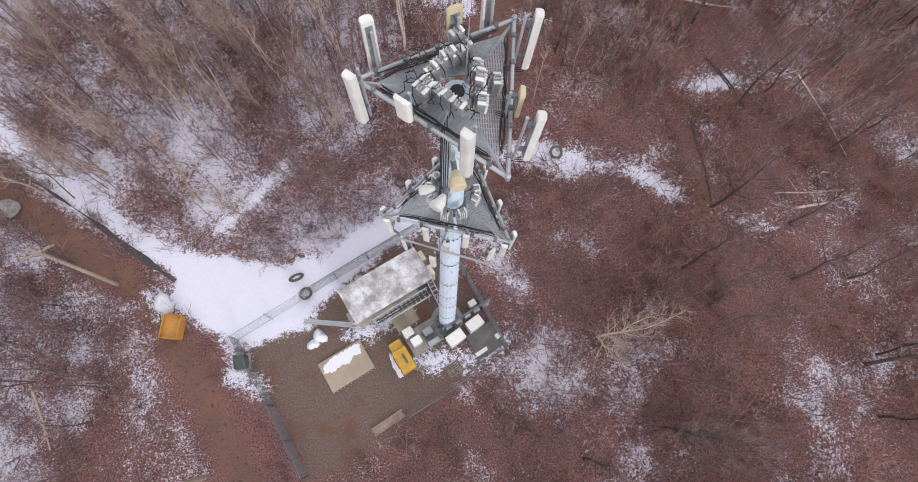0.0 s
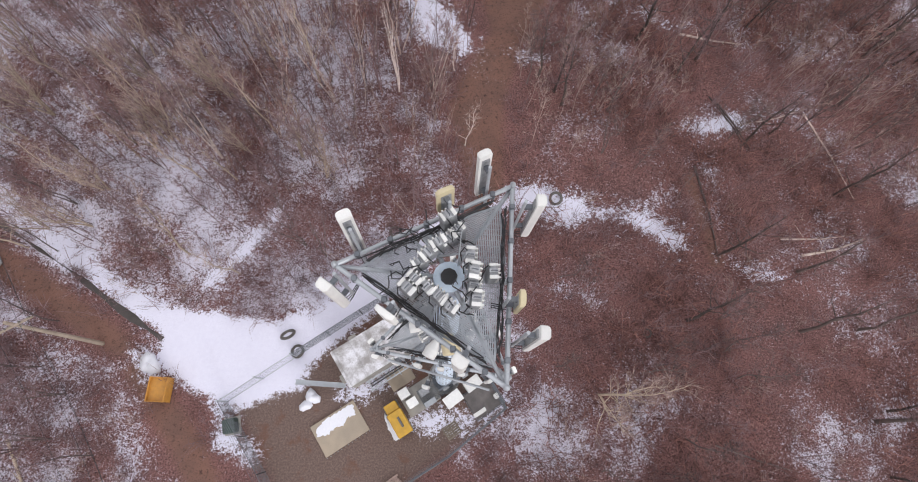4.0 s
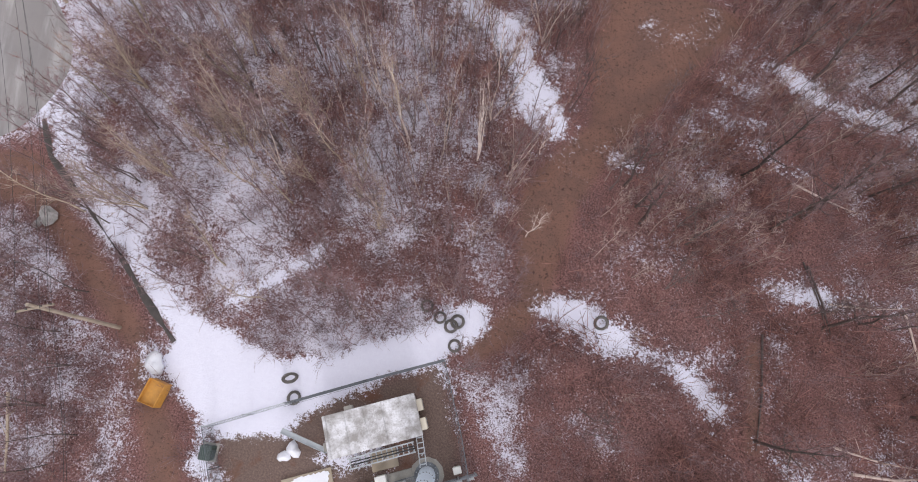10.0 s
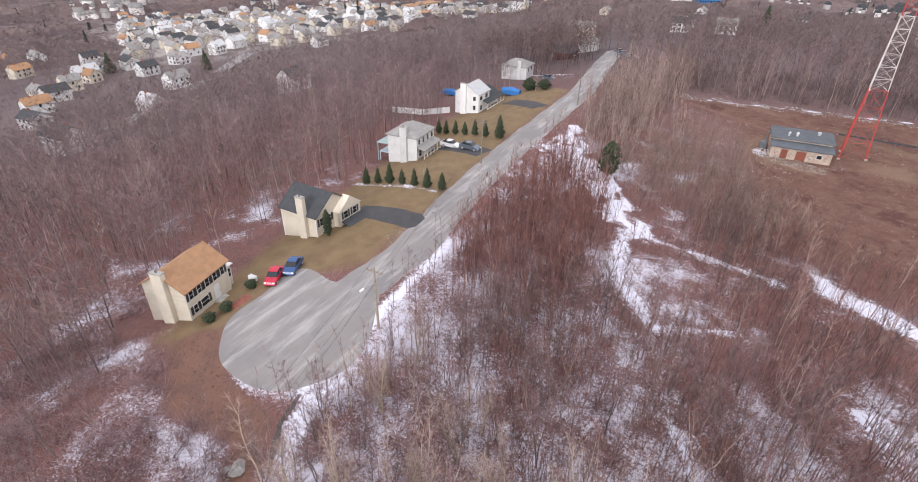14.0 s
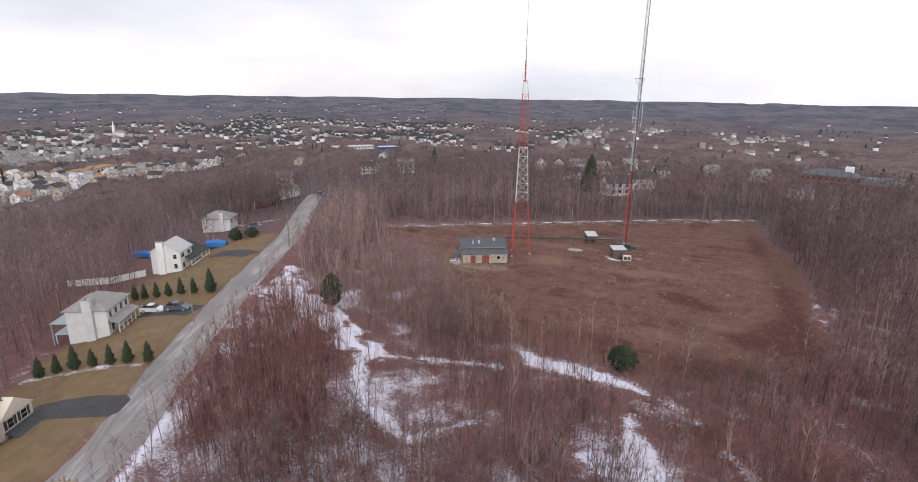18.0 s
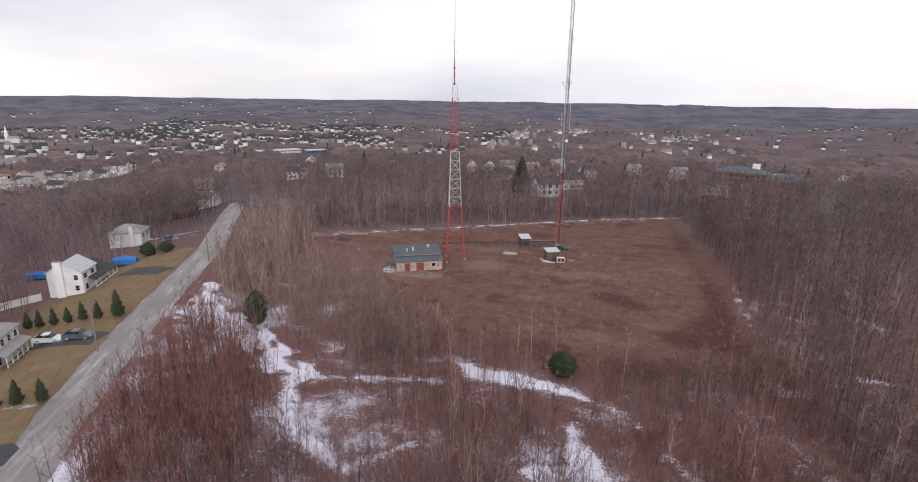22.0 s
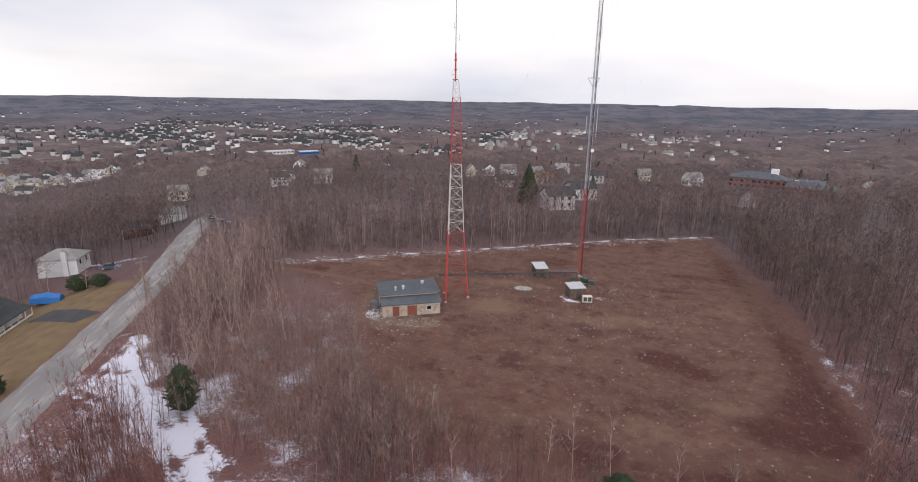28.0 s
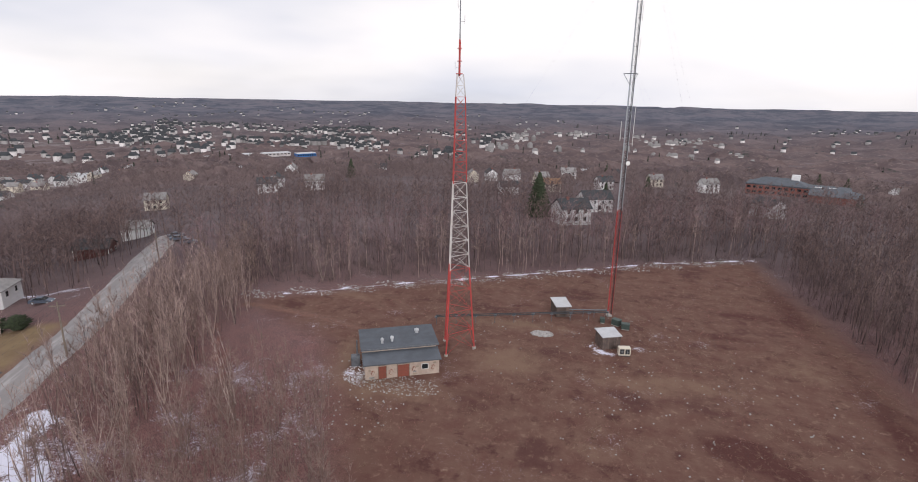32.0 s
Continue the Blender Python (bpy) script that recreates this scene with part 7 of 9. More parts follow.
def wheel(parent, x, y, r=0.33):
    s = 1 if y > 0 else -1
    w = part("wheel", Mesh().lathe([(r * 0.72, -0.1), (r, -0.07), (r, 0.07), (r * 0.72, 0.1)], 18).moved(Matrix.Translation((x, y, r)) @ Matrix.Rotation(radians(90), 4, "X")), rubber, parent)
    part("rim", Mesh().lathe([(r * 0.15, -0.02), (r * 0.65, 0.0), (r * 0.65, 0.02), (r * 0.1, 0.03)], 14).moved(Matrix.Translation((x, y + s * 0.1, r)) @ Matrix.Rotation(radians(90), 4, "X")), galv, w)


def car(x, y, ang, paint, label, L=4.4, W=1.75, H=1.45, suv=False):
    t = thing("car", label, "car", pose(x, y, lz(x, y) + 0.075, 0, 0, ang), "parked cars")
    hood = 0.62 * H if not suv else 0.66 * H

    def loft(prof):
        """Side outline in x, z with a width factor a row, mirrored in y."""
        m = Mesh()
        n_ = len(prof)
        v = [(px, -W / 2 * k, pz) for px, pz, k in prof] + [(px, W / 2 * k, pz) for px, pz, k in prof]
        f = [tuple(range(n_)), tuple(range(2 * n_ - 1, n_ - 1, -1))]
        f += [(i, i + n_, (i + 1) % n_ + n_, (i + 1) % n_) for i in range(n_)]
        return m.add(v, f)

    a = L / 2
    part("body", loft([(-a, 0.28, 0.94), (a, 0.28, 0.94), (a + 0.05, 0.5, 0.95), (a - 0.08, 0.72, 0.93), (a * 0.5, hood + 0.02, 0.97), (-a * 0.62, hood + 0.06, 0.97), (-a + 0.06, hood - 0.02, 0.93), (-a - 0.03, 0.55, 0.95)]), paint, t)
    part("cabin", loft([(a * 0.48, hood + 0.03, 0.90), (a * 0.14, H - 0.06, 0.76), (-a * 0.36, H - 0.05, 0.76), (-a * (0.70 if not suv else 0.88), hood + 0.07, 0.88)]), glass_dark, t, "dark car windows")
    part("roof_panel", loft([(a * 0.16, H - 0.055, 0.76), (a * 0.02, H + 0.01, 0.70), (-a * 0.30, H + 0.01, 0.70), (-a * 0.40, H - 0.05, 0.76)]), paint, t)
    for s in (-1, 1):
        part("headlight", Mesh().cbox(a - 0.16, s * W * 0.34 - 0.16, 0.58, a + 0.04, s * W * 0.34 + 0.16, 0.72, 0.03), antenna_white, t)
        part("tail_light", Mesh().cbox(-a - 0.03, s * W * 0.36 - 0.13, 0.62, -a + 0.1, s * W * 0.36 + 0.13, 0.78, 0.03), tower_red, t)
        part("mirror", Mesh().cbox(a * 0.30, s * W * 0.5 - 0.08, hood + 0.02, a * 0.30 + 0.12, s * W * 0.5 + 0.08, hood + 0.14, 0.02), paint, t)
        part("pillar", Mesh().tube((-a * 0.1, s * W * 0.445, hood + 0.05), (-a * 0.12, s * W * 0.385, H - 0.05), 0.03, 0.03, 5), paint, t)
        for xx in (a * 0.64, -a * 0.62):
            wheel(t, xx, s * (W / 2 - 0.08))
    part("bumper", Mesh().cbox(a - 0.02, -W * 0.42, 0.3, a + 0.1, W * 0.42, 0.48, 0.03), paint, t)


car(-65.1, 24.3, -40, car_red, "small red compact car parked on asphalt", 4.0, 1.72, 1.48)
car(-65.9, 27.3, -42, car_blue, "blue hatchback car parked beside a lawn", 4.0, 1.75, 1.5)
car(-94.4, 75.9, 22, car_white, "white sport utility car parked on a driveway", 4.6, 1.85, 1.65, True)
car(-88.6, 76.9, 22, car_slate, "slate blue sport utility car parked on a driveway", 4.7, 1.85, 1.65, True)
car(-128.7, 141.2, 25, car_slate, "dark car parked by a hedge", 4.5)
for x, y, a in ((-133.5, 186.0, 30), (-137.5, 189.5, 60), (-128, 184, 30)):
    car(x, y, a, car_slate, "dark car parked at the street end", 4.5)
for x, y, sx, sy, h in ((-124.5, 121.0, 6.0, 2.6, 2.5), (-139.0, 108.5, 6.0, 2.4, 2.0)):
    tp = thing("covered_boat", "trailer load under a bright blue tarpaulin", "tarp", pose(x, y, lz(x, y), 0, 0, 25), "tarped trailers")
    v, f = [], []
    for i in range(9):
        s = i / 8
        w = sy / 2 * (0.75 + 0.25 * math.sin(math.pi * s))
        hh = h * (0.75 + 0.22 * math.sin(math.pi * s) + 0.05 * math.sin(5 * s * 3))
        for yy, zz in ((-w, 0.35), (-w * 0.95, hh * 0.75), (-w * 0.35, hh * 0.97), (0, hh * 1.02), (w * 0.35, hh * 0.97), (w * 0.95, hh * 0.75), (w, 0.35)):
            v.append((-sx / 2 + sx * s, yy, zz))
    f = [(i * 7 + j, (i + 1) * 7 + j, (i + 1) * 7 + j + 1, i * 7 + j + 1) for i in range(8) for j in range(6)] + [tuple(range(6, -1, -1)), tuple(range(56, 63))] + [(i * 7, i * 7 + 6, i * 7 + 13, i * 7 + 7) for i in range(8)]
    part("tarp", Mesh().add(v, f), tarp_blue, tp)
    for xx in (-sx * 0.3, sx * 0.3):
        for s in (-1, 1):
            wheel(tp, xx, s * sy * 0.36, 0.34)
    part("trailer_bed", Mesh().box(-sx * 0.45, -sy * 0.3, 0.36, sx * 0.45, sy * 0.3, 0.5), galv_dark, tp)
bs = thing("brick_walk", "reddish brick path in front of the cream house", "path", pose(-62.4, 18.8, lz(-62.4, 18.8) + 0.02, 0, 0, 112))
for i in range(14):
    for j in range(4):
        part("brick", Mesh().cbox(-1.6 + i * 0.23 + 0.11 * (j % 2), -1.2 + j * 0.55, -0.03, -1.39 + i * 0.23 + 0.11 * (j % 2), -0.68 + j * 0.55, 0.04, 0.01), brick_red, bs)
ub = thing("white_box", "pale utility box beside the parking place", "utility box", pose(-67.3, 21.9, lz(-67.3, 21.9), 0, 0, 25))
part("body", Mesh().cbox(-0.6, -0.3, 0, 0.6, 0.3, 0.8, 0.04), siding_grey, ub)
part("lid", Mesh().cbox(-0.63, -0.33, 0.802, 0.63, 0.33, 0.88, 0.03), siding_grey, ub)

# ---- trees ----
def rods(P0, P1, R0, R1, n=3):
    """Open three-sided rods from arrays of ends and radii."""
    P0, P1 = np.asarray(P0, float), np.asarray(P1, float)
    d = P1 - P0
    d /= np.linalg.norm(d, axis=1, keepdims=True) + 1e-9
    ref = np.where(np.abs(d[:, 2:3]) > 0.9, [[1.0, 0, 0]], [[0, 0, 1.0]])
    a = np.cross(d, ref)
    a /= np.linalg.norm(a, axis=1, keepdims=True) + 1e-9
    b = np.cross(d, a)
    ang = 2 * np.pi * np.arange(n) / n
    ring = a[:, None] * np.cos(ang)[None, :, None] + b[:, None] * np.sin(ang)[None, :, None]
    V = np.concatenate([P0[:, None] + ring * np.asarray(R0)[:, None, None], P1[:, None] + ring * np.asarray(R1)[:, None, None]], 1).reshape(-1, 3)
    k = np.arange(n)
    q = np.stack([k, (k + 1) % n, (k + 1) % n + n, k + n], -1)
    Q = (q[None] + (2 * n * np.arange(len(P0)))[:, None, None]).reshape(-1, 4)
    return V, Q


def spikes(P0, P1, R, n=3):
    """Thin pointed twigs."""
    V, _ = rods(P0, P1, R, R, n)
    V = V.reshape(len(R), 2 * n, 3)
    V = np.concatenate([V[:, :n], np.asarray(P1)[:, None]], 1).reshape(-1, 3)
    k = np.arange(n)
    t = np.stack([k, (k + 1) % n, np.full(n, n)], -1)
    return V, (t[None] + ((n + 1) * np.arange(len(R)))[:, None, None]).reshape(-1, 3)


def blades(P0, P1, R, q):
    """The finest twigs: slivers, one triangle each."""
    P0, P1, R = np.asarray(P0, float), np.asarray(P1, float), np.asarray(R, float)
    side = np.cross(P1 - P0, q.normal(0, 1, P0.shape))
    side *= R[:, None] / (np.linalg.norm(side, axis=1, keepdims=True) + 1e-9)
    V = np.stack([P0 - side, P0 + side, P1], 1).reshape(-1, 3)
    return V, np.arange(len(V)).reshape(-1, 3)


def both(a, b):
    return np.concatenate([a[0], b[0]]), np.concatenate([a[1], b[1] + len(a[0])])


def unit(d):
    return d / (np.linalg.norm(d, axis=-1, keepdims=True) + 1e-9)


def grow(seed, h, r0, limbs, spread, rise, subs, twigs, low=0.3, lean=0.06, stems=1, twig_len=0.6, twig_r=0.014, way=None):
    """A bare tree: the wood (trunk and limbs, tapered rods) and the crown (branchlets and twigs)."""
    q = np.random.default_rng(seed)
    A, B, RA, RB, S0, S1, SR, F0, F1, FR = [], [], [], [], [], [], [], [], [], []
    for s in range(stems):
        az = q.uniform(0, 6.283) if way is None else way + q.normal(0, 0.35)
        tilt = lean * q.uniform(0.5, 1.5) + (0.16 * q.uniform(0.5, 1.2) if stems > 1 else 0)
        hh = h * q.uniform(0.75, 1.0) if stems > 1 else h
        pts = [np.zeros(3)]
        for k in range(5):
            pts.append(pts[-1] + np.array([math.cos(az) * tilt, math.sin(az) * tilt, 1]) * hh / 5 + np.append(q.normal(0, 0.016 * hh, 2), 0))
        rad = [r0, r0 * 0.8, r0 * 0.62, r0 * 0.43, r0 * 0.25, r0 * 0.06]
        for k in range(5):
            A.append(pts[k]), B.append(pts[k + 1]), RA.append(rad[k]), RB.append(rad[k + 1])
        for j in range(limbs):
            t = low + (0.97 - low) * (j + q.uniform(0, 1)) / limbs
            k = min(4, int(t * 5))
            p = pts[k] + (pts[k + 1] - pts[k]) * (t * 5 - k)
            a = j * 2.4 + q.uniform(-0.6, 0.6)
            e = rise + q.uniform(-0.25, 0.3) + 0.25 * t
            L = spread * h * (1.15 - 0.85 * t) * q.uniform(0.5, 1.25)
            d = np.array([math.cos(a) * math.cos(e), math.sin(a) * math.cos(e), math.sin(e)])
            m = p + d * L * 0.5 + q.normal(0, 0.05 * L, 3)
            d2 = unit(d + np.array([0, 0, 0.45]) + q.normal(0, 0.2, 3))
            x = m + d2 * L * 0.5
            rr = r0 * (0.40 - 0.26 * t)
            A.extend((p, m)), B.extend((m, x)), RA.extend((rr, rr * 0.6)), RB.extend((rr * 0.6, rr * 0.15))
            for i in range(subs):
                u = q.uniform(0.2, 1.0)
                b0 = p + (m - p) * u * 2 if u < 0.5 else m + (x - m) * (u * 2 - 1)
                dd = unit(d + q.normal(0, 0.55, 3) + np.array([0, 0, 0.35]))
                b1 = b0 + dd * L * q.uniform(0.22, 0.5)
                S0.append(b0), S1.append(b1), SR.append(max(twig_r * 1.2, rr * 0.30))
                for w in range(twigs):
                    v = b0 + (b1 - b0) * q.uniform(0.15, 1.0)
                    td = unit(dd + q.normal(0, 0.6, 3) + np.array([0, 0, 0.3]))
                    F0.append(v), F1.append(v + td * twig_len * q.uniform(0.4, 1.3)), FR.append(twig_r * q.uniform(0.7, 1.2))
    return rods(A, B, RA, RB), both(spikes(S0, S1, SR), blades(F0, F1, FR, q))


def fuzzy(seed, h, r, limbs, twigs, low=0.3, wide=0.3, rise=0.8, tw=1.2, tr=0.025, stems=1, lean=0.03, plain=False):
    """A bare tree of the woods: bent trunk, upswept limbs and a haze of fine twigs."""
    q = np.random.default_rng(seed)
    A, B, RA, RB, S0, S1, SR = [], [], [], [], [], [], []
    for s in range(stems):
        hh = h * (1 if stems == 1 else q.uniform(0.7, 1.0))
        az, tilt = q.uniform(0, 6.283), lean * q.uniform(0.4, 1.6) + (0.14 if stems > 1 else 0)
        pts = [np.zeros(3)]
        for k in range(3):
            pts.append(pts[-1] + np.array([math.cos(az) * tilt, math.sin(az) * tilt, 1]) * hh / 3 + np.append(q.normal(0, 0.02 * hh, 2), 0))
        if plain:
            S0.append(pts[0]), S1.append(pts[3]), SR.append(r)
        for k, (ra, rb) in enumerate(((1, 0.75), (0.75, 0.45), (0.45, 0.08))[:0 if plain else 3]):
            A.append(pts[k]), B.append(pts[k + 1]), RA.append(r * ra), RB.append(r * rb)
        for j in range(limbs):
            t = low + (0.97 - low) * (j + q.uniform(0, 1)) / limbs
            k = min(2, int(t * 3))
            p = pts[k] + (pts[k + 1] - pts[k]) * (t * 3 - k)
            a, e = j * 2.4 + q.uniform(-0.6, 0.6), rise + q.uniform(-0.3, 0.3)
            L = wide * hh * (1.2 - 0.85 * t) * q.uniform(0.6, 1.25)
            S0.append(p), S1.append(p + L * np.array([math.cos(a) * math.cos(e), math.sin(a) * math.cos(e), math.sin(e)])), SR.append(r * (0.42 - 0.22 * t))
    S0, S1 = np.array(S0), np.array(S1)
    k = q.integers(stems if plain else 0, len(S0), twigs)
    d, u = unit(S1 - S0)[k], q.uniform(0.15, 1.0, (twigs, 1))
    F0 = S0[k] + (S1 - S0)[k] * u
    F1 = F0 + unit(d + q.normal(0, 0.5, (twigs, 3)) + (0, 0, 0.35)) * (tw * q.uniform(0.4, 1.4, (twigs, 1)))
    V, Q = rods(A, B, RA, RB) if A else (np.zeros((0, 3)), np.zeros((0, 4), int))
    W, T = both(spikes(S0, S1, SR), blades(F0, F1, tr * q.uniform(0.6, 1.3, twigs), q))
    return np.concatenate([V, W]), Q, T + len(V)


def joined(wood, crown):
    return np.concatenate([wood[0], crown[0]]), wood[1], crown[1] + len(wood[0])


def plant(name, label, kinds, xs, ys, scales, mat, seed, category="trees"):
    """Sets copies of the joined tree shapes on the ground as one mesh."""
    q = np.random.default_rng(seed)
    zs = land(xs, ys)
    Vs, Qs, Ts, off = [], [], [], 0
    pick = q.integers(0, len(kinds), len(xs))
    rot = q.uniform(0, 6.283, len(xs))
    for k, (V, Q, T) in enumerate(kinds):
        sel = np.where(pick == k)[0]
        if not len(sel):
            continue
        c, s, g = np.cos(rot[sel])[:, None], np.sin(rot[sel])[:, None], np.asarray(scales)[sel][:, None]
        X = V[None, :, 0] * c - V[None, :, 1] * s
        Y = V[None, :, 0] * s + V[None, :, 1] * c
        Vs.append(np.stack([X * g + xs[sel][:, None], Y * g + ys[sel][:, None], V[None, :, 2] * g + zs[sel][:, None] - 0.05], -1).reshape(-1, 3))
        base = off + len(V) * np.arange(len(sel))
        if len(Q):
            Qs.append((Q[None] + base[:, None, None]).reshape(-1, 4))
        Ts.append((T[None] + base[:, None, None]).reshape(-1, 3))
        off += len(V) * len(sel)
    return tagged(new(name, big_mesh(name, np.concatenate(Vs), np.concatenate(Qs) if Qs else [], np.concatenate(Ts), mat)), label, category, kind="stuff")


# the nearer town houses: place and kind
SPOTS = [(-89, 454, 0), (-65, 384, 3), (-45, 505, 1), (-27, 561, 5), (-7, 536, 0), (21, 469, 2), (53, 448, 1), (64, 316, 3), (178, 474, 1), (206, 508, 0), (-208, 330, 0), (-213, 362, 3), (-190, 352, 1), (-220, 528, 0), (-27, 243, 3), (-100, 440, 2), (-76, 470, 1), (-50, 400, 4), (-15, 430, 0), (-58, 440, 2),
         (-214, 84, 0), (-271, 34, 5), (-385, 54, 3), (-400, 20, 4), (-367, -5, 2), (-205, 12, 3), (-420, 75, 1), (-350, -30, 2), (-450, -10, 4), (-470, 30, 0), (-330, 60, 1), (-520, 10, 1), (-560, -20, 4), (-300, -10, 3), (-430, 110, 5), (-240, 280, 2), (-250, 440, 1), (-300, 470, 0), (-330, 420, 2)]


def blocked(x, y, room=0.0):
    """Where no tree may stand: paving, lawns, field, yard, trails, deep snow tracks, buildings, and gaps cleared so the
    camera sees houses.
    """
    snow, dirt, field, lawn, gravel, dust = masks(x, y)
    street = line_dist(x, y, [(px, py, 5.2 + room) for px, py in STREET]) < 0
    circle = np.hypot(x + 52.6, y - 22.4) < 12.0
    built = np.zeros(np.shape(x), bool)
    for bx, by, r in ((-66, 15, 10), (-78, 36, 10), (-98, 67, 11), (-121, 104, 13), (-143, 137, 9), (-45, 133, 10), (-16, 287, 12), (-154, 177, 7), (-161, 200, 7), (-14, 274, 9)):
        built |= np.hypot(x - bx, y - by) < r
    # besides each house, a gap on its camera side keeps it in view
    for bx, by, k in SPOTS:
        d = math.hypot(bx, by - 40) / 9
        built |= (np.hypot(x - bx - 2, y - by - 4) < 11) | (np.hypot(x - bx - 2 + bx / d, y - by - 4 + (by - 40) / d) < 7)
    built |= (np.abs(x - 108) < 40) & (np.abs(y - 446) < 34)
    return (snow > 0.62) | (dirt > 0.5) | (field > 0.42) | (lawn > 0.5) | (gravel > 0.2) | street | circle | built


def scatter(seed, count, x0, x1, y0, y1, keep=None, room=0.0):
    q = np.random.default_rng(seed)
    x, y = q.uniform(x0, x1, count), q.uniform(y0, y1, count)
    ok = ~blocked(x, y, room)
    if keep is not None:
        ok &= keep(x, y, q)
    return x[ok], y[ok]


YOUNG = [grow(20 + k, 9.5 + k, 0.085, 16, 0.22, 0.70, 4, 6, 0.2, 0.06, 1 + (k == 2), 0.75, 0.016) for k in range(4)]
PALE = [grow(30 + k, 9.0 + k, 0.115, 15, 0.27, 0.85, 4, 4, 0.18, 0.08, 1 + k % 3, 0.8, 0.017) for k in range(4)]
BIRCH = [grow(35 + k, 10.0 + k, 0.085, 12, 0.20, 0.9, 3, 5, 0.3, 0.16, 2 + k, 0.8, 0.015) for k in range(3)]
OLD = [grow(40 + k, 13.0 + k, 0.25, 15, 0.30, 0.45, 5, 5, 0.26, 0.05, 1, 1.1, 0.020) for k in range(4)]
SLENDER = grow(39, 12.5, 0.10, 16, 0.15, 1.0, 3, 5, 0.25, 0.05, 2, 0.8, 0.015)
LIGHT = [fuzzy(50 + k, 8.0 + k, 0.062, 10, 60, 0.2, 0.22, 0.8, 0.9, 0.024, 1, 0.05) for k in range(4)]
SLENDER_PALE = [fuzzy(63 + k, 9.0 + k, 0.06, 9, 34, 0.25, 0.2, 0.9, 1.1, 0.026, 2 + k % 2, 0.1) for k in range(3)]
HAZY = [fuzzy(55 + k, 8.5 + k, 0.06, 11, 100, 0.25, 0.25, 0.95, 1.0, 0.023, 1 + (k == 3)) for k in range(4)]
WHIP = [fuzzy(70 + k, 7.5 + 0.6 * k, 0.042, 7, 55, 0.3, 0.16, 1.1, 0.9, 0.016, 1 + k % 2) for k in range(4)]
MID = [fuzzy(60 + k, 12.0 + 0.8 * k, 0.12, 11, 90, 0.32, 0.30, 0.75, 1.6, 0.040) for k in range(5)]
CROWN = [fuzzy(160 + k, 12.0 + 0.8 * k, 0.11, 12, 105, 0.35, 0.34, 0.65, 1.8, 0.040) for k in range(5)]
SLIM = [fuzzy(66 + k, 12.5 + 0.7 * k, 0.075, 9, 62, 0.36, 0.2, 0.95, 1.2, 0.022) for k in range(4)]
UPSWEPT = [fuzzy(76 + k, 11.0 + 0.7 * k, 0.065, 7, 75, 0.3, 0.27, 1.15, 1.3, 0.026, 2 + k % 2) for k in range(4)]


def brush(seed, n_, h, r, twigs=3):
    q = np.random.default_rng(seed)
    a, e = q.uniform(0, 6.283, n_), q.uniform(0.5, 1.4, n_)
    L = h * q.uniform(0.5, 1.2, n_)
    P0 = np.stack([0.25 * q.normal(0, 1, n_), 0.25 * q.normal(0, 1, n_), np.zeros(n_)], -1)
    P1 = P0 + np.stack([np.cos(a) * np.cos(e) * L, np.sin(a) * np.cos(e) * L, np.sin(e) * L], -1)
    k = np.repeat(np.arange(n_), twigs)
    m = P0[k] + (P1 - P0)[k] * q.uniform(0.2, 0.95, (len(k), 1))
    d = (P1 - P0)[k] * 0.35 + q.normal(0, 0.17 * h, (len(k), 3))
    W, T = both(spikes(P0, P1, np.full(n_, r)), blades(m, m + d, np.full(len(k), r * 0.75), q))
    return W, np.zeros((0, 4), int), T


BRUSH = [brush(80 + k, 9, 1.6, 0.016) for k in range(4)]


def tree_kind(shape, wood_mat, crown_mat):
    (V, Q), (W, T) = shape
    return big_mesh("trunk", V, Q, [], wood_mat), big_mesh("crown", W, [], T, crown_mat)


def tree_things(shapes, wood_mat, crown_mat, label, xs, ys, lo, hi, seed, group):
    """Single trees, each a trunk and a crown."""
    q = random.Random(seed)
    meshes = [tree_kind(s, wood_mat, crown_mat) for s in shapes]
    for x, y in zip(xs, ys):
        k = q.randrange(len(shapes))
        s = q.uniform(lo, hi)
        t = thing("tree", label, "tree", Matrix.Translation((x, y, lz(x, y) - 0.05)) @ Matrix.Rotation(q.uniform(0, 6.28), 4, "Z") @ Matrix.Diagonal((s, s, s, 1)), group)
        part("trunk", meshes[k][0], None, t)
        part("crown", meshes[k][1], None, t)


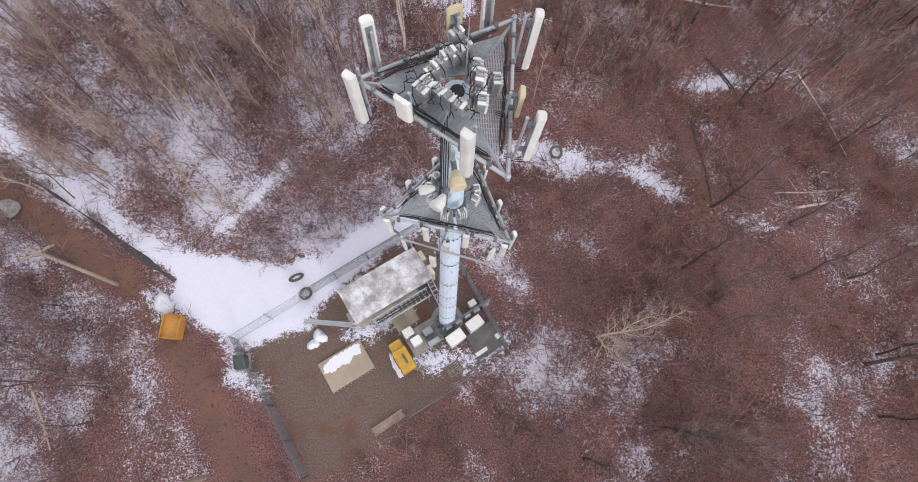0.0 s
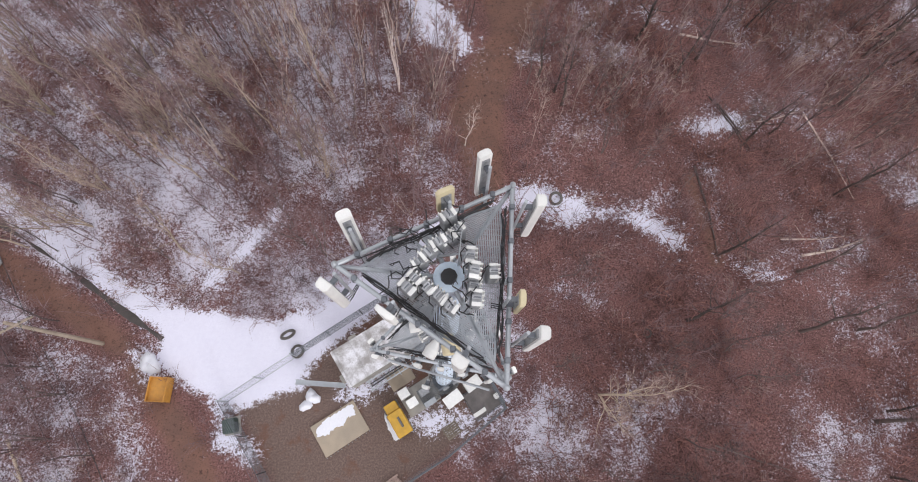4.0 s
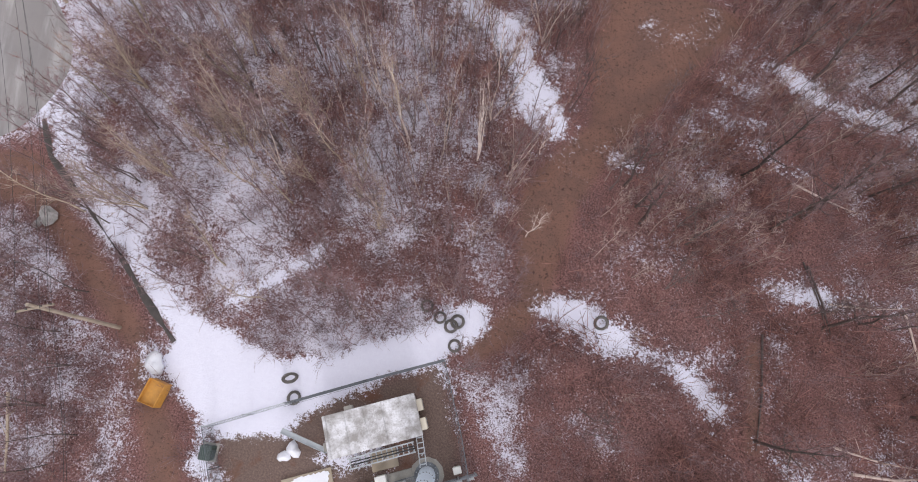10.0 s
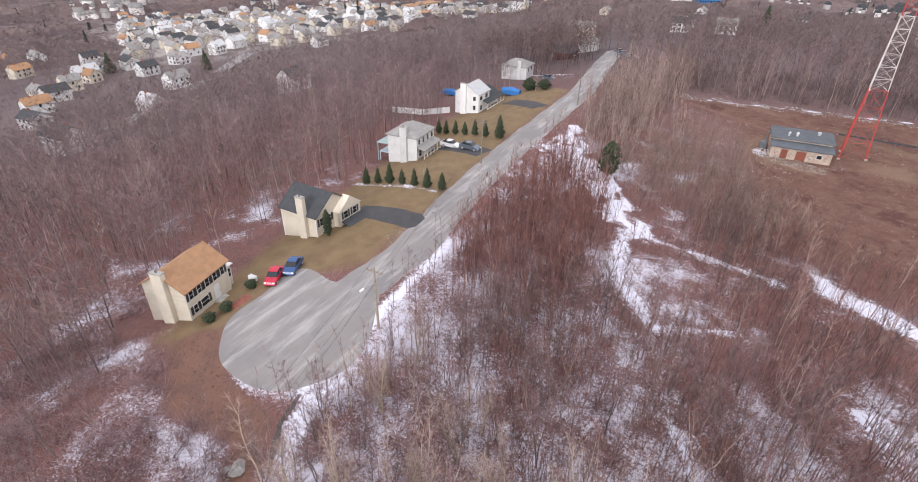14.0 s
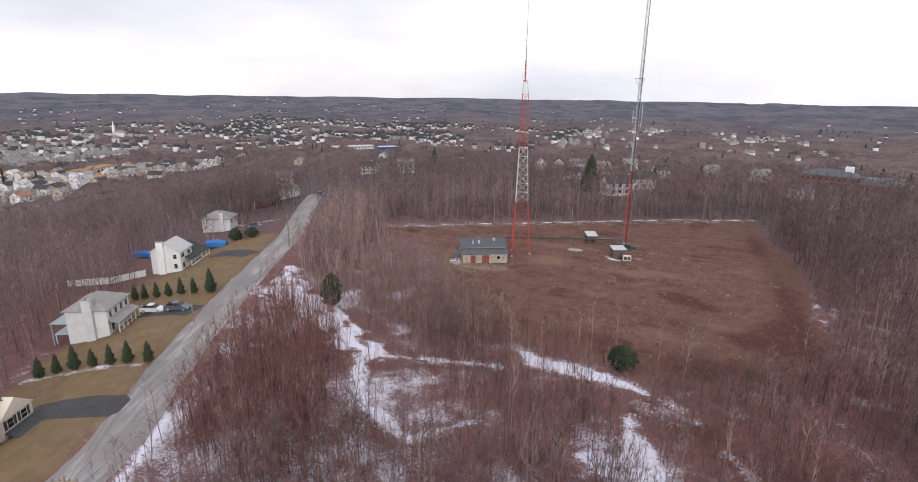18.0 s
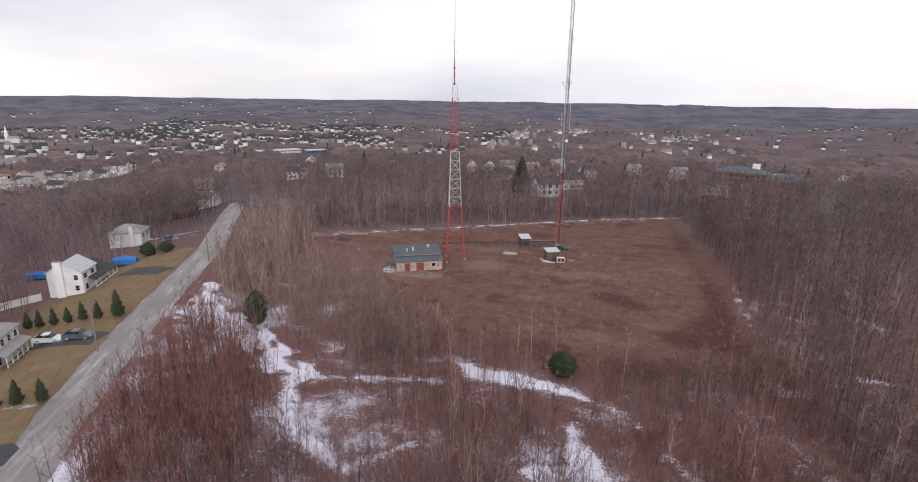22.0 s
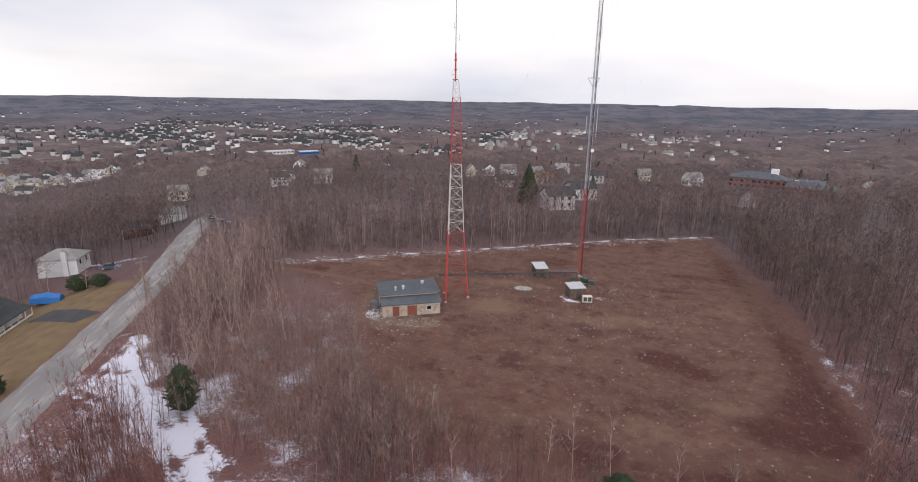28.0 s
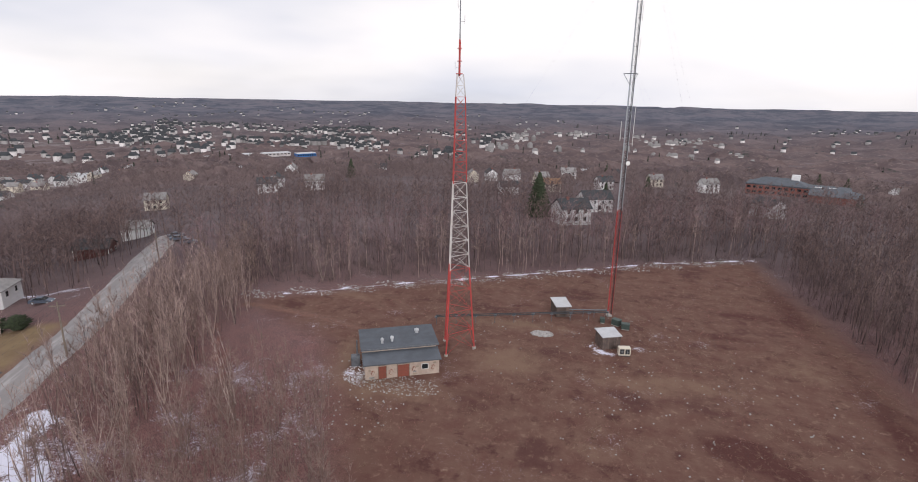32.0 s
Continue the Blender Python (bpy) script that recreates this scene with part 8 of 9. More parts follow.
# the nearest woods, tree by tree
x, y = scatter(1, 300, -44, 0, 9, 58)
tree_things(YOUNG, bark_grey, twig_grey, "young bare grey-brown tree in a thin snowy wood", x[:110], y[:110], 0.55, 0.95, 2, "young wood")
x, y = scatter(3, 90, -38, -10, 9, 32)
tree_things(PALE, bark_pale, twig_pale, "bare pale tan tree with fine upswept twigs", x[:34], y[:34], 0.65, 1.05, 4, "pale trees")
x, y = scatter(5, 80, -16, 1, 22, 44)
tree_things(BIRCH, bark_birch, twig_red, "bare birch clump with pinkish white leaning stems", x[:16], y[:16], 0.75, 1.1, 6, "birches")
for bx, by, shape in ((-10.5, 25.8, grow(135, 10.5, 0.115, 7, 0.16, 1.0, 3, 4, 0.45, 0.22, 4, 0.8, 0.015, 2.4)), (-4.6, 26.8, grow(136, 9.5, 0.07, 6, 0.12, 1.15, 2, 4, 0.4, 0.05, 7, 0.7, 0.014, 1.8)), (-15.0, 30.5, grow(137, 9.5, 0.08, 7, 0.16, 1.0, 3, 4, 0.4, 0.2, 3, 0.8, 0.015, 2.2)), (-20.0, 20.0, grow(138, 9.0, 0.10, 10, 0.2, 0.9, 3, 6, 0.3, 0.25, 3, 0.8, 0.016, 2.5))):
    trunk, crown = tree_kind(shape, birch_white, twig_pale)
    t = thing("tree", "leaning birch clump with long pinkish white stems", "tree", pose(bx, by, lz(bx, by) - 0.05), "birches")
    part("trunk", trunk, None, t)
    part("crown", crown, None, t)
tree_things(OLD, bark_dark, twig_grey, "stout dark bare tree over brown leaf litter", [28.5, 29.3, 22.6, 33.0, 36.5], [4.1, 9.1, 10.7, -3.0, 17.0], 0.65, 0.85, 28, "east wood")
x, y = scatter(7, 170, 8, 50, -24, 62)
tree_things(OLD, bark_dark, twig_grey, "tall bare grey tree over brown leaf litter", x[:60], y[:60], 0.45, 0.85, 8, "east wood")
x, y = scatter(8, 150, 5, 50, -20, 62)
tree_things(YOUNG, bark_grey, twig_brown, "slender bare grey-brown tree over leaf litter", x[:60], y[:60], 0.5, 0.9, 18, "east wood")
x, y = scatter(9, 90, -70, -26, -30, 6)
tree_things(YOUNG, bark_grey, twig_grey, "bare grey tree among brush", x[:50], y[:50], 0.7, 1.1, 10, "west wood")
tree_things(BIRCH, bark_tan, twig_pale, "tall leaning pale birch beside the field", [-60.5, -75, -68, -79, -66, -64.5, -72, -70.5, -62, -88, -76], [112.4, 109, 99, 124, 119, 108, 114, 103, 97, 165, 166], 0.8, 1.1, 29, "birches")
tree_things([SLENDER], bark_birch, twig_red, "slender white birch with reddish twigs at the field corner", [-60.0, -62.4], [113.0, 116.5], 1.0, 1.15, 45, "birches")
tree_things([YOUNG[0], YOUNG[1]], bark_pale, twig_pale, "slender pale sapling standing at the near field edge", [-27.5, -33.0, -12.5, -38.5], [95.0, 93.0, 93.5, 97.0], 0.62, 0.8, 46, "birches")
tree_things(PALE, bark_grey, twig_brown, "bare bushy tree beside the snowy track", [-49, -31, -24, -27, -14, 7, 12, -44, -20, -36], [84, 80.5, 72, 94, 91, 90, 84, 76, 76, 84], 0.55, 0.8, 31, "track trees")
tree_things([YOUNG[1]], bark_birch, twig_pale, "pale bare tree in front of the grey house", [-119.0, -133.0], [126.0, 128.0], 0.7, 0.9, 47, "track trees")
tree_things([OLD[1]], bark_birch, twig_pale, "dead white tree in the wood beside the field", [51], [130], 0.6, 0.61, 30, "birches")
tree_things([PALE[2]], bark_pale, twig_pale, "large pale bare shrub with many fine twigs", [11.4], [-0.6], 1.05, 1.06, 11, "pale trees")
tree_things([PALE[3]], birch_white, twig_pale, "small pale tree standing on the dirt trail", [1.4], [21.2], 0.6, 0.61, 12, "pale trees")

# the rest of the woods
def woods(seed, label, kinds, spots, lo, hi, mat, name="woods", category="trees"):
    plant(name, label, kinds, spots[0], spots[1], np.random.default_rng(seed).uniform(lo, hi, len(spots[0])), mat, seed, category)


def edge(x, y):
    """Metres beyond the field's far side."""
    return -((x + 86) * 0.45 - (y - 156) * 0.893)


def clump(s, seed, cut):
    """Trees stand in groves: keeps what lies in the thicker parts."""
    return lambda x, y, q: wave(x, y, s, seed) + q.normal(0, 0.25, len(x)) > cut


def off_loop(x, y, q):
    """Clears saplings that would hide the looping snow track and the juniper from the camera; halves those east of the
    trail.
    """
    return (np.hypot(x + 33, y - 63) > 8) & (np.hypot(x + 4, y - 82) > 6.5) & ((x < 4) | (y > 62) | (q.random(len(x)) < 0.5))


woods(1, "dense young bare saplings over thin snow", LIGHT, scatter(21, 760, -60, 3, 8, 62, lambda x, y, q: road_side(x, y) < -9), 0.4, 0.95, twig_grey)
woods(38, "slender pale bare saplings in the young wood", SLENDER_PALE, scatter(61, 150, -52, 0, 14, 60, clump(6, 3.0, -0.1)), 0.6, 1.05, twig_pale, "saplings")
woods(20, "reddish bare saplings in the young wood", WHIP, scatter(40, 640, -50, 3, 18, 60, clump(7, 1.0, 0.0)), 0.5, 1.0, twig_red, "saplings")
woods(2, "dense reddish upright saplings beside the street", WHIP, scatter(22, 2300, -80, -24, 44, 92, lambda x, y, q: (road_side(x, y) < -10.5) & (line_dist(x, y, [(-46.5, 47, 8.0), (-54.5, 64, 9.5), (-69, 82, 4.0)]) < q.uniform(0, 4, len(x)))), 0.8, 1.35, twig_red, "saplings")
woods(3, "bare brown saplings round the snowy tracks", HAZY, scatter(23, 1000, -40, 34, 30, 102, lambda x, y, q: clump(9, 2.0, -0.15)(x, y, q) & off_loop(x, y, q)), 0.45, 1.0, twig_brown)
woods(21, "reddish saplings round the snowy tracks", WHIP, scatter(43, 1500, -40, 34, 30, 100, lambda x, y, q: clump(6, 5.0, -0.1)(x, y, q) & off_loop(x, y, q)), 0.4, 0.95, twig_red, "saplings")
woods(22, "pale bare trees round the snowy tracks", SLIM, scatter(44, 90, -40, 32, 50, 102), 0.5, 0.85, twig_pale)
woods(4, "tall bare grey wood beside the field", MID, scatter(24, 2200, 26, 130, 30, 225, lambda x, y, q: x > 31), 0.45, 0.85, twig_brown)
woods(5, "thin grey saplings along the wood edge", SLIM, scatter(25, 620, 27, 46, 60, 215, lambda x, y, q: x > 29), 0.4, 0.85, twig_brown)
woods(23, "dark low brush along the wood edge", BRUSH, scatter(45, 900, 27, 60, 70, 215, lambda x, y, q: x > 28.5), 1.0, 2.2, twig_grey, "brush", "brush")
woods(24, "pale trunks along the wood edge", SLIM, scatter(46, 110, 28, 70, 60, 215, lambda x, y, q: x > 29.5), 0.6, 0.95, twig_pale)
woods(6, "tall pale saplings between street and field", SLIM, scatter(26, 500, -104, -40, 92, 175, lambda x, y, q: (road_side(x, y) < -9) & (inside(x, y, FIELD) < q.uniform(-1, 2, len(x))) & (line_dist(x, y, [(-76, 98, 9.0), (-92, 140, 13.0), (-104, 170, 10.0)]) < 0)), 0.5, 0.95, twig_brown)
woods(16, "spreading pale birches between street and field", UPSWEPT, scatter(36, 420, -100, -40, 94, 165, lambda x, y, q: (road_side(x, y) < -10) & (inside(x, y, FIELD) < 0.5) & (line_dist(x, y, [(-76, 98, 9.0), (-92, 140, 13.0)]) < 0)), 0.75, 1.2, twig_pale)
woods(14, "dull tan saplings between street and field", HAZY, scatter(33, 560, -104, -40, 92, 175, lambda x, y, q: (road_side(x, y) < -9) & (inside(x, y, FIELD) < 0) & (line_dist(x, y, [(-76, 98, 9.0), (-92, 140, 13.0), (-104, 170, 10.0)]) < 0)), 0.85, 1.3, twig_tan)
woods(7, "bare brown saplings at the field corner", HAZY, scatter(27, 620, -64, -24, 84, 122, lambda x, y, q: inside(x, y, FIELD) < q.uniform(-2, 3, len(x))), 0.45, 1.0, twig_tan)
woods(27, "bare trees in front of the houses at the street end", CROWN, scatter(50, 260, -172, -128, 140, 205, lambda x, y, q: road_side(x, y) > 7), 0.75, 1.05, twig_brown)
woods(30, "dense trunks just behind the field", SLIM, scatter(53, 1100, -110, 60, 158, 262, lambda x, y, q: (edge(x, y) > 4) & (edge(x, y) < 42)), 0.5, 1.0, twig_brown)
woods(31, "tall hazy wood just behind the field", CROWN, scatter(54, 700, -120, 80, 158, 275, lambda x, y, q: (edge(x, y) > 8) & (edge(x, y) < 55)), 0.55, 0.95, twig_grey)
woods(32, "dark undergrowth behind the field", BRUSH, scatter(55, 1500, -110, 60, 158, 262, lambda x, y, q: (edge(x, y) > 3) & (edge(x, y) < 40)), 1.0, 2.6, twig_brown, "brush", "brush")
woods(33, "reddish saplings in the near foreground", WHIP, scatter(56, 700, -42, 20, 36, 84, off_loop), 0.4, 0.95, twig_red, "saplings")
woods(25, "a fringe of bare saplings along the field's near edge", HAZY, scatter(47, 520, -30, 30, 84, 100, lambda x, y, q: (inside(x, y, FIELD) < q.uniform(-1, 2.5, len(x))) & off_loop(x, y, q)), 0.35, 0.7, twig_red, "saplings")
woods(8, "tall bare wood behind the field", CROWN, scatter(28, 2100, -150, 135, 160, 300, lambda x, y, q: ((edge(x, y) > 4.5) | (x > 30)) & (wave(x, y, 11, 2.0) + q.normal(0, 0.35, len(x)) > -0.3)), 0.45, 1.05, twig_brown)
# added brush in a dark colour stands in for shadow under the far trees
woods(29, "dark low brush standing for the shadow band along the field's far edge", BRUSH, scatter(52, 700, -100, 34, 158, 240, lambda x, y, q: (edge(x, y) > 3.5) & (edge(x, y) < 20)), 1.0, 2.4, bark_dark, "brush", "brush")
woods(9, "pale slender trunks along the far field edge", SLIM, scatter(29, 380, -100, 34, 158, 235, lambda x, y, q: (edge(x, y) > 3) & (edge(x, y) < 16)), 0.6, 1.05, twig_pale)
woods(10, "bare grey wood on the slope behind the houses", CROWN, scatter(30, 2500, -230, -60, -40, 200, lambda x, y, q: (road_side(x, y) > 26) | (y < 5)), 0.6, 1.05, twig_slope)
woods(34, "dense bare grey wood below the house gardens", CROWN, scatter(57, 600, -165, -62, -40, 120, lambda x, y, q: ((road_side(x, y) > 30) & (road_side(x, y) < 75)) | (y < 0)), 0.6, 1.0, twig_grey)
woods(15, "slender pale trunks on the slope behind the houses", SLIM, scatter(34, 300, -150, -60, -40, 150, lambda x, y, q: (road_side(x, y) > 24) | (y < 5)), 0.7, 1.1, twig_pale)
woods(17, "bare grey branching trees over leaf litter", HAZY, scatter(37, 650, 4, 60, -32, 70, clump(8, 3.0, -0.1)), 0.35, 0.8, twig_grey)
woods(26, "pale bare bushy trees over leaf litter", HAZY, scatter(48, 330, 4, 50, 18, 64, clump(7, 4.0, 0.0)), 0.4, 0.8, twig_pale)
woods(18, "tall bare reddish shrubs over leaf litter", BRUSH, scatter(38, 2700, 3, 60, -32, 75, clump(6, 2.0, -0.05)), 1.0, 2.4, twig_red, "shrubs", "shrubs")
woods(19, "bare shrubs in the west wood", BRUSH, scatter(39, 700, -75, -26, -32, 10), 1.2, 2.4, twig_grey, "shrubs", "shrubs")
woods(11, "low bare reddish brush", BRUSH, scatter(31, 1700, -110, 60, -45, 100, room=3.0), 0.5, 1.5, twig_red, "brush", "brush")
woods(12, "low bare grey brush over leaf litter", BRUSH, scatter(32, 1700, -46, 46, -28, 62), 0.5, 1.4, twig_grey, "brush", "brush")
woods(28, "low pale bare brush over leaf litter", BRUSH, scatter(51, 900, -46, 50, -28, 62, clump(5, 4.0, 0.0)), 0.5, 1.5, twig_pale, "brush", "brush")
woods(35, "tangled grey brush over thin snow", BRUSH, scatter(58, 380, -40, 4, 6, 30), 0.7, 1.5, twig_grey, "brush", "brush")
woods(36, "dark brush round the fenced yard", BRUSH, scatter(59, 260, 2, 22, -22, 16), 0.7, 1.5, twig_grey, "brush", "brush")
woods(37, "dark brush below the fenced yard", BRUSH, scatter(60, 220, -14, 8, -24, -5), 0.7, 1.6, twig_brown, "brush", "brush")
TUFT = [brush(86 + k, 5, 1.6, 0.02, 2) for k in range(3)]
q = np.random.default_rng(13)
x, y = q.uniform(-62, 30, 6500), q.uniform(86, 210, 6500)
ok = (masks(x, y)[2] > 0.3) & (np.hypot(x + 44, y - 133) > 9) & (wave(x, y, 6, 1.0) > -0.2)
plant("grass_tufts", "tufts of dry reddish grass and weeds", TUFT, x[ok], y[ok], q.uniform(0.15, 0.5, ok.sum()), twig_red, 13, "grass")

x, y = q.uniform(-62, 30, 6000), q.uniform(86, 210, 6000)
ok = (masks(x, y)[2] > 0.3) & (np.hypot(x + 44, y - 133) > 9) & (wave(x, y, 9, 4.0) > 0.0)
plant("grass_tufts", "tufts of tall dry tan weeds", TUFT, x[ok], y[ok], q.uniform(0.25, 0.6, ok.sum()), weed_tan, 14, "grass")
x, y = q.uniform(-50, 30, 9000), q.uniform(88, 200, 9000)
red = sum(g * np.exp(-(((x - px) / sx) ** 2 + ((y - py) / sy) ** 2)) for px, py, sx, sy, g in RUDDY)
ok = (masks(x, y)[2] > 0.45) & (red + 0.25 * wave(x, y, 2.5, 1.0) > 0.3)
plant("weeds", "patches of dark red dead weeds in the field", BRUSH, x[ok][:1500], y[ok][:1500], q.uniform(0.18, 0.42, ok.sum())[:1500], twig_red, 16, "weeds")
# brush pushing through the snow beside the shelter
x, y = q.uniform(-17, -1, 260), q.uniform(5, 15, 260)
ok = (line_dist(x, y, [(-17, 8.2, 2.4), (-10, 9.6, 1.6), (-4, 12.8, 1.2)]) < 0) & (inside(x, y, COMPOUND) < -0.6)
plant("brush", "bare brush standing in old snow", BRUSH, x[ok], y[ok], q.uniform(0.6, 1.3, ok.sum()), twig_grey, 15, "brush")

# far woods: bare crowns
FAR = [fuzzy(90 + k, 12.0 + k, 0.14, 6, 40, 0.25, 0.42, 0.6, 2.3, 0.095, plain=True) for k in range(4)]
FARTHER = [fuzzy(95 + k, 12.0 + k, 0.2, 5, 26, 0.25, 0.50, 0.5, 3.4, 0.42, plain=True) for k in range(4)]


def fir(seed):
    """A far pine: a ragged cone of drooping boughs."""
    q = np.random.default_rng(seed)
    t, a = np.sort(q.uniform(0, 1, 26)), np.arange(26) * 2.4
    reach = 3.4 * (1.05 - t) * q.uniform(0.7, 1.2, 26)
    P0 = np.stack([0 * t, 0 * t, 3.0 + 11.0 * t], -1)
    P1 = P0 + np.stack([np.cos(a) * reach, np.sin(a) * reach, -0.8 - 0.6 * (1 - t)], -1)
    return spikes(P0, P1, np.full(26, 0.85), 3)


needle_far = surface("dull green needles from afar", (0.060, 0.072, 0.052), (0.040, 0.050, 0.040), rough=0.95, scale=0.05, vary=0.25, island=True, bump=0)
canopy_mat, n, l, b = node_mat("bare far crowns with blue haze tint")
pos = n.new("ShaderNodeNewGeometry").outputs["Position"]
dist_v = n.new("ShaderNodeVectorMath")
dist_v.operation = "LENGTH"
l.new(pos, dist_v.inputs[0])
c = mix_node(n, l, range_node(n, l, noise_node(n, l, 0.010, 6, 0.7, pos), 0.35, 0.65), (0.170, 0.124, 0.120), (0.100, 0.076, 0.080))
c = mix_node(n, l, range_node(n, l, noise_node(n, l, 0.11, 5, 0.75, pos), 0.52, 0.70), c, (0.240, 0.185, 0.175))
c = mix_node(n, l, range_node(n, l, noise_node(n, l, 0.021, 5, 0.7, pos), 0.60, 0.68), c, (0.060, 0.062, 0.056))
# crowns turn blue-grey with distance: haze painted into the colour
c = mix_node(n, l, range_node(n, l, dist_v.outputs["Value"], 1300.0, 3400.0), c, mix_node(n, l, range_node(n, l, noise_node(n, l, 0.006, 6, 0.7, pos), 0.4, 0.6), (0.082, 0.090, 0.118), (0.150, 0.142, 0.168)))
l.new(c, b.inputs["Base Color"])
b.inputs["Roughness"].default_value = 0.95
b.inputs["Specular IOR Level"].default_value = 0.1


def ring_scatter(seed, count, r0, r1, a0=-38, a1=108):
    q = np.random.default_rng(seed)
    r, a = np.sqrt(q.uniform(r0 * r0, r1 * r1, count)), np.radians(q.uniform(a0, a1, count))
    x, y = -r * np.sin(a) - 5, r * np.cos(a) + 20
    ok = ~blocked(x, y) & (q.uniform(0, 1, count) > 0.72 * town(x, y)) & (wave(x, y, 40, 3.0) + q.normal(0, 0.4, count) > -0.45)
    return x[ok], y[ok], q


x, y, q = ring_scatter(41, 10500, 215, 560)
ok = (y > 250) | (x < -190) | (x > 118)
plant("far_woods", "distant bare brown woods in the valley", FAR, x[ok], y[ok], q.uniform(0.55, 0.95, ok.sum()), twig_mid, 41)
x, y, q = ring_scatter(42, 3000, 560, 1150)
plant("far_woods", "distant bare brown woods beyond the town", FARTHER, x, y, q.uniform(0.7, 1.1, len(x)), twig_mid, 42)


def canopy(seed, r0, r1, step, grow_by, label):
    """The far woods seen as one rough roof of bare crowns: a jittered sheet of crown tops over the land, open where the town stands."""
    q = np.random.default_rng(seed)
    radii, r = [], r0
    while r < r1:
        radii.append(r)
        r += step
        step *= grow_by
    spokes_ = int(math.radians(160) * (r0 + r1) / 2 / (step * 0.8))
    R, A = np.meshgrid(np.array(radii), np.radians(np.linspace(-48, 112, spokes_)), indexing="ij")
    gap = np.gradient(np.array(radii))[:, None]
    R, A = R + q.uniform(-0.35, 0.35, R.shape) * gap, A + q.uniform(-0.4, 0.4, A.shape) * math.radians(160) / spokes_
    X, Y = -R * np.sin(A) - 5, R * np.cos(A) + 20
    grove = smooth01(0.5 + 0.8 * wave(X, Y, 70, 1.0) + 0.6 * wave(X, Y, 26, 2.0))
    rise = (2.0 + 13.0 * q.uniform(0, 1, R.shape) ** 1.6) * (0.35 + 0.75 * grove) * (1 - 0.95 * np.clip(town(X, Y), 0, 1)) * smooth01((R - r0) / 40 + 0.3)
    Z = land(X, Y) - 2.0 + rise
    n0, n1 = R.shape
    k = np.arange(n0 * n1).reshape(n0, n1)
    Q = np.stack([k[:-1, :-1], k[:-1, 1:], k[1:, 1:], k[1:, :-1]], -1).reshape(-1, 4)
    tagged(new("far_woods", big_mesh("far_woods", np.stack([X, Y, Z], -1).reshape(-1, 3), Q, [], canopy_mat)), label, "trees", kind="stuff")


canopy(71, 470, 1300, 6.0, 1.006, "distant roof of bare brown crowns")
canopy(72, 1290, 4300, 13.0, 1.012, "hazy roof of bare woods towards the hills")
q = np.random.default_rng(77)
r, a = np.sqrt(q.uniform(420 ** 2, 2400 ** 2, 1500)), np.radians(q.uniform(-40, 105, 1500))
x, y = -r * np.sin(a), r * np.cos(a) + 20
ok = wave(x, y, 80, 3.0) + 0.7 * wave(x, y, 30, 1.0) + q.normal(0, 0.2, len(x)) > 0.35
PINES = [(V_, np.zeros((0, 4), int), T_) for V_, T_ in (fir(61 + k) for k in range(3))]
plant("far_pines", "scattered dark green pines in the valley", PINES, x[ok], y[ok], q.uniform(0.7, 1.3, ok.sum()), needle_far, 78)

# ---- evergreens ----
def conifer(seed, h, r, n_, column=False):
    """Needle tufts laid in whorls over a cone or a column; the outline stays ragged."""
    q = np.random.default_rng(seed)
    t = q.uniform(0.02, 1.0, n_) ** (0.9 if column else 1.2)
    a = q.uniform(0, 6.283, n_)
    shape = (np.sin(np.pi * np.clip(t * 0.86 + 0.14, 0, 1)) ** 0.6 if column else (1 - t) ** 0.8) * q.uniform(0.6, 1.08, n_)
    if column == 2:
        shape = np.minimum(1, 0.7 + 2.5 * t) * (1 - t) ** 0.75 * q.uniform(0.7, 1.08, n_)
    shape *= 1 + 0.18 * np.sin(t * h * 5 + a * 2)
    P0 = np.stack([np.cos(a) * r * shape * 0.55, np.sin(a) * r * shape * 0.55, h * (0.04 + 0.94 * t) - (0 if column else 0.1)], -1)
    out = np.stack([np.cos(a) * r * shape * 0.5, np.sin(a) * r * shape * 0.5, (0.10 * h if column else 0.02 * h) * q.uniform(0.4, 1.2, n_)], -1)
    return spikes(P0, P0 + out + q.normal(0, 0.05 * r, (n_, 3)), np.full(n_, 0.13 * r) * q.uniform(0.6, 1.2, n_), 4)


def evergreen(x, y, h, r, label, category, seed, column=False, count=700, group=""):
    W, T = conifer(seed, h, r, count, column)
    t = thing("evergreen", label, category, pose(x, y, lz(x, y)), group)
    part("trunk", Mesh().tube((0, 0, -0.1), (0, 0, h * 0.9), 0.035 * h * 0.6, 0.01, 7), bark_grey, t)
    part("foliage", big_mesh("foliage", W, [], T, needle), None, t)
    return t


row = evergreen(-74.5, 59.4, 3.4, 1.0, "dark green pointed cedar in a lawn row", "cedar", 1, 2, 800, "cedar rows")
spots = [(-91.6, 52.7), (-88.9, 53.9), (-85.9, 54.9), (-82.9, 55.9), (-79.7, 56.7), (-77.0, 57.8), (-109.6, 83.2), (-106.8, 83.5), (-103.4, 83.9), (-99.9, 84.1), (-96.5, 84.5), (-93.2, 85.0)]
for k, (x, y) in enumerate(spots):
    s = 0.85 + 0.25 * random.Random(k).random()
    c = copy_thing(row, pose(x, y, lz(x, y), 0, 0, 57 * k))
    c.scale = (s, s, s * (1.1 if k % 3 else 0.95))
evergreen(-89.7, 86.3, 5.2, 1.4, "large dark green pointed cedar by the street", "cedar", 3, 2, 1000)
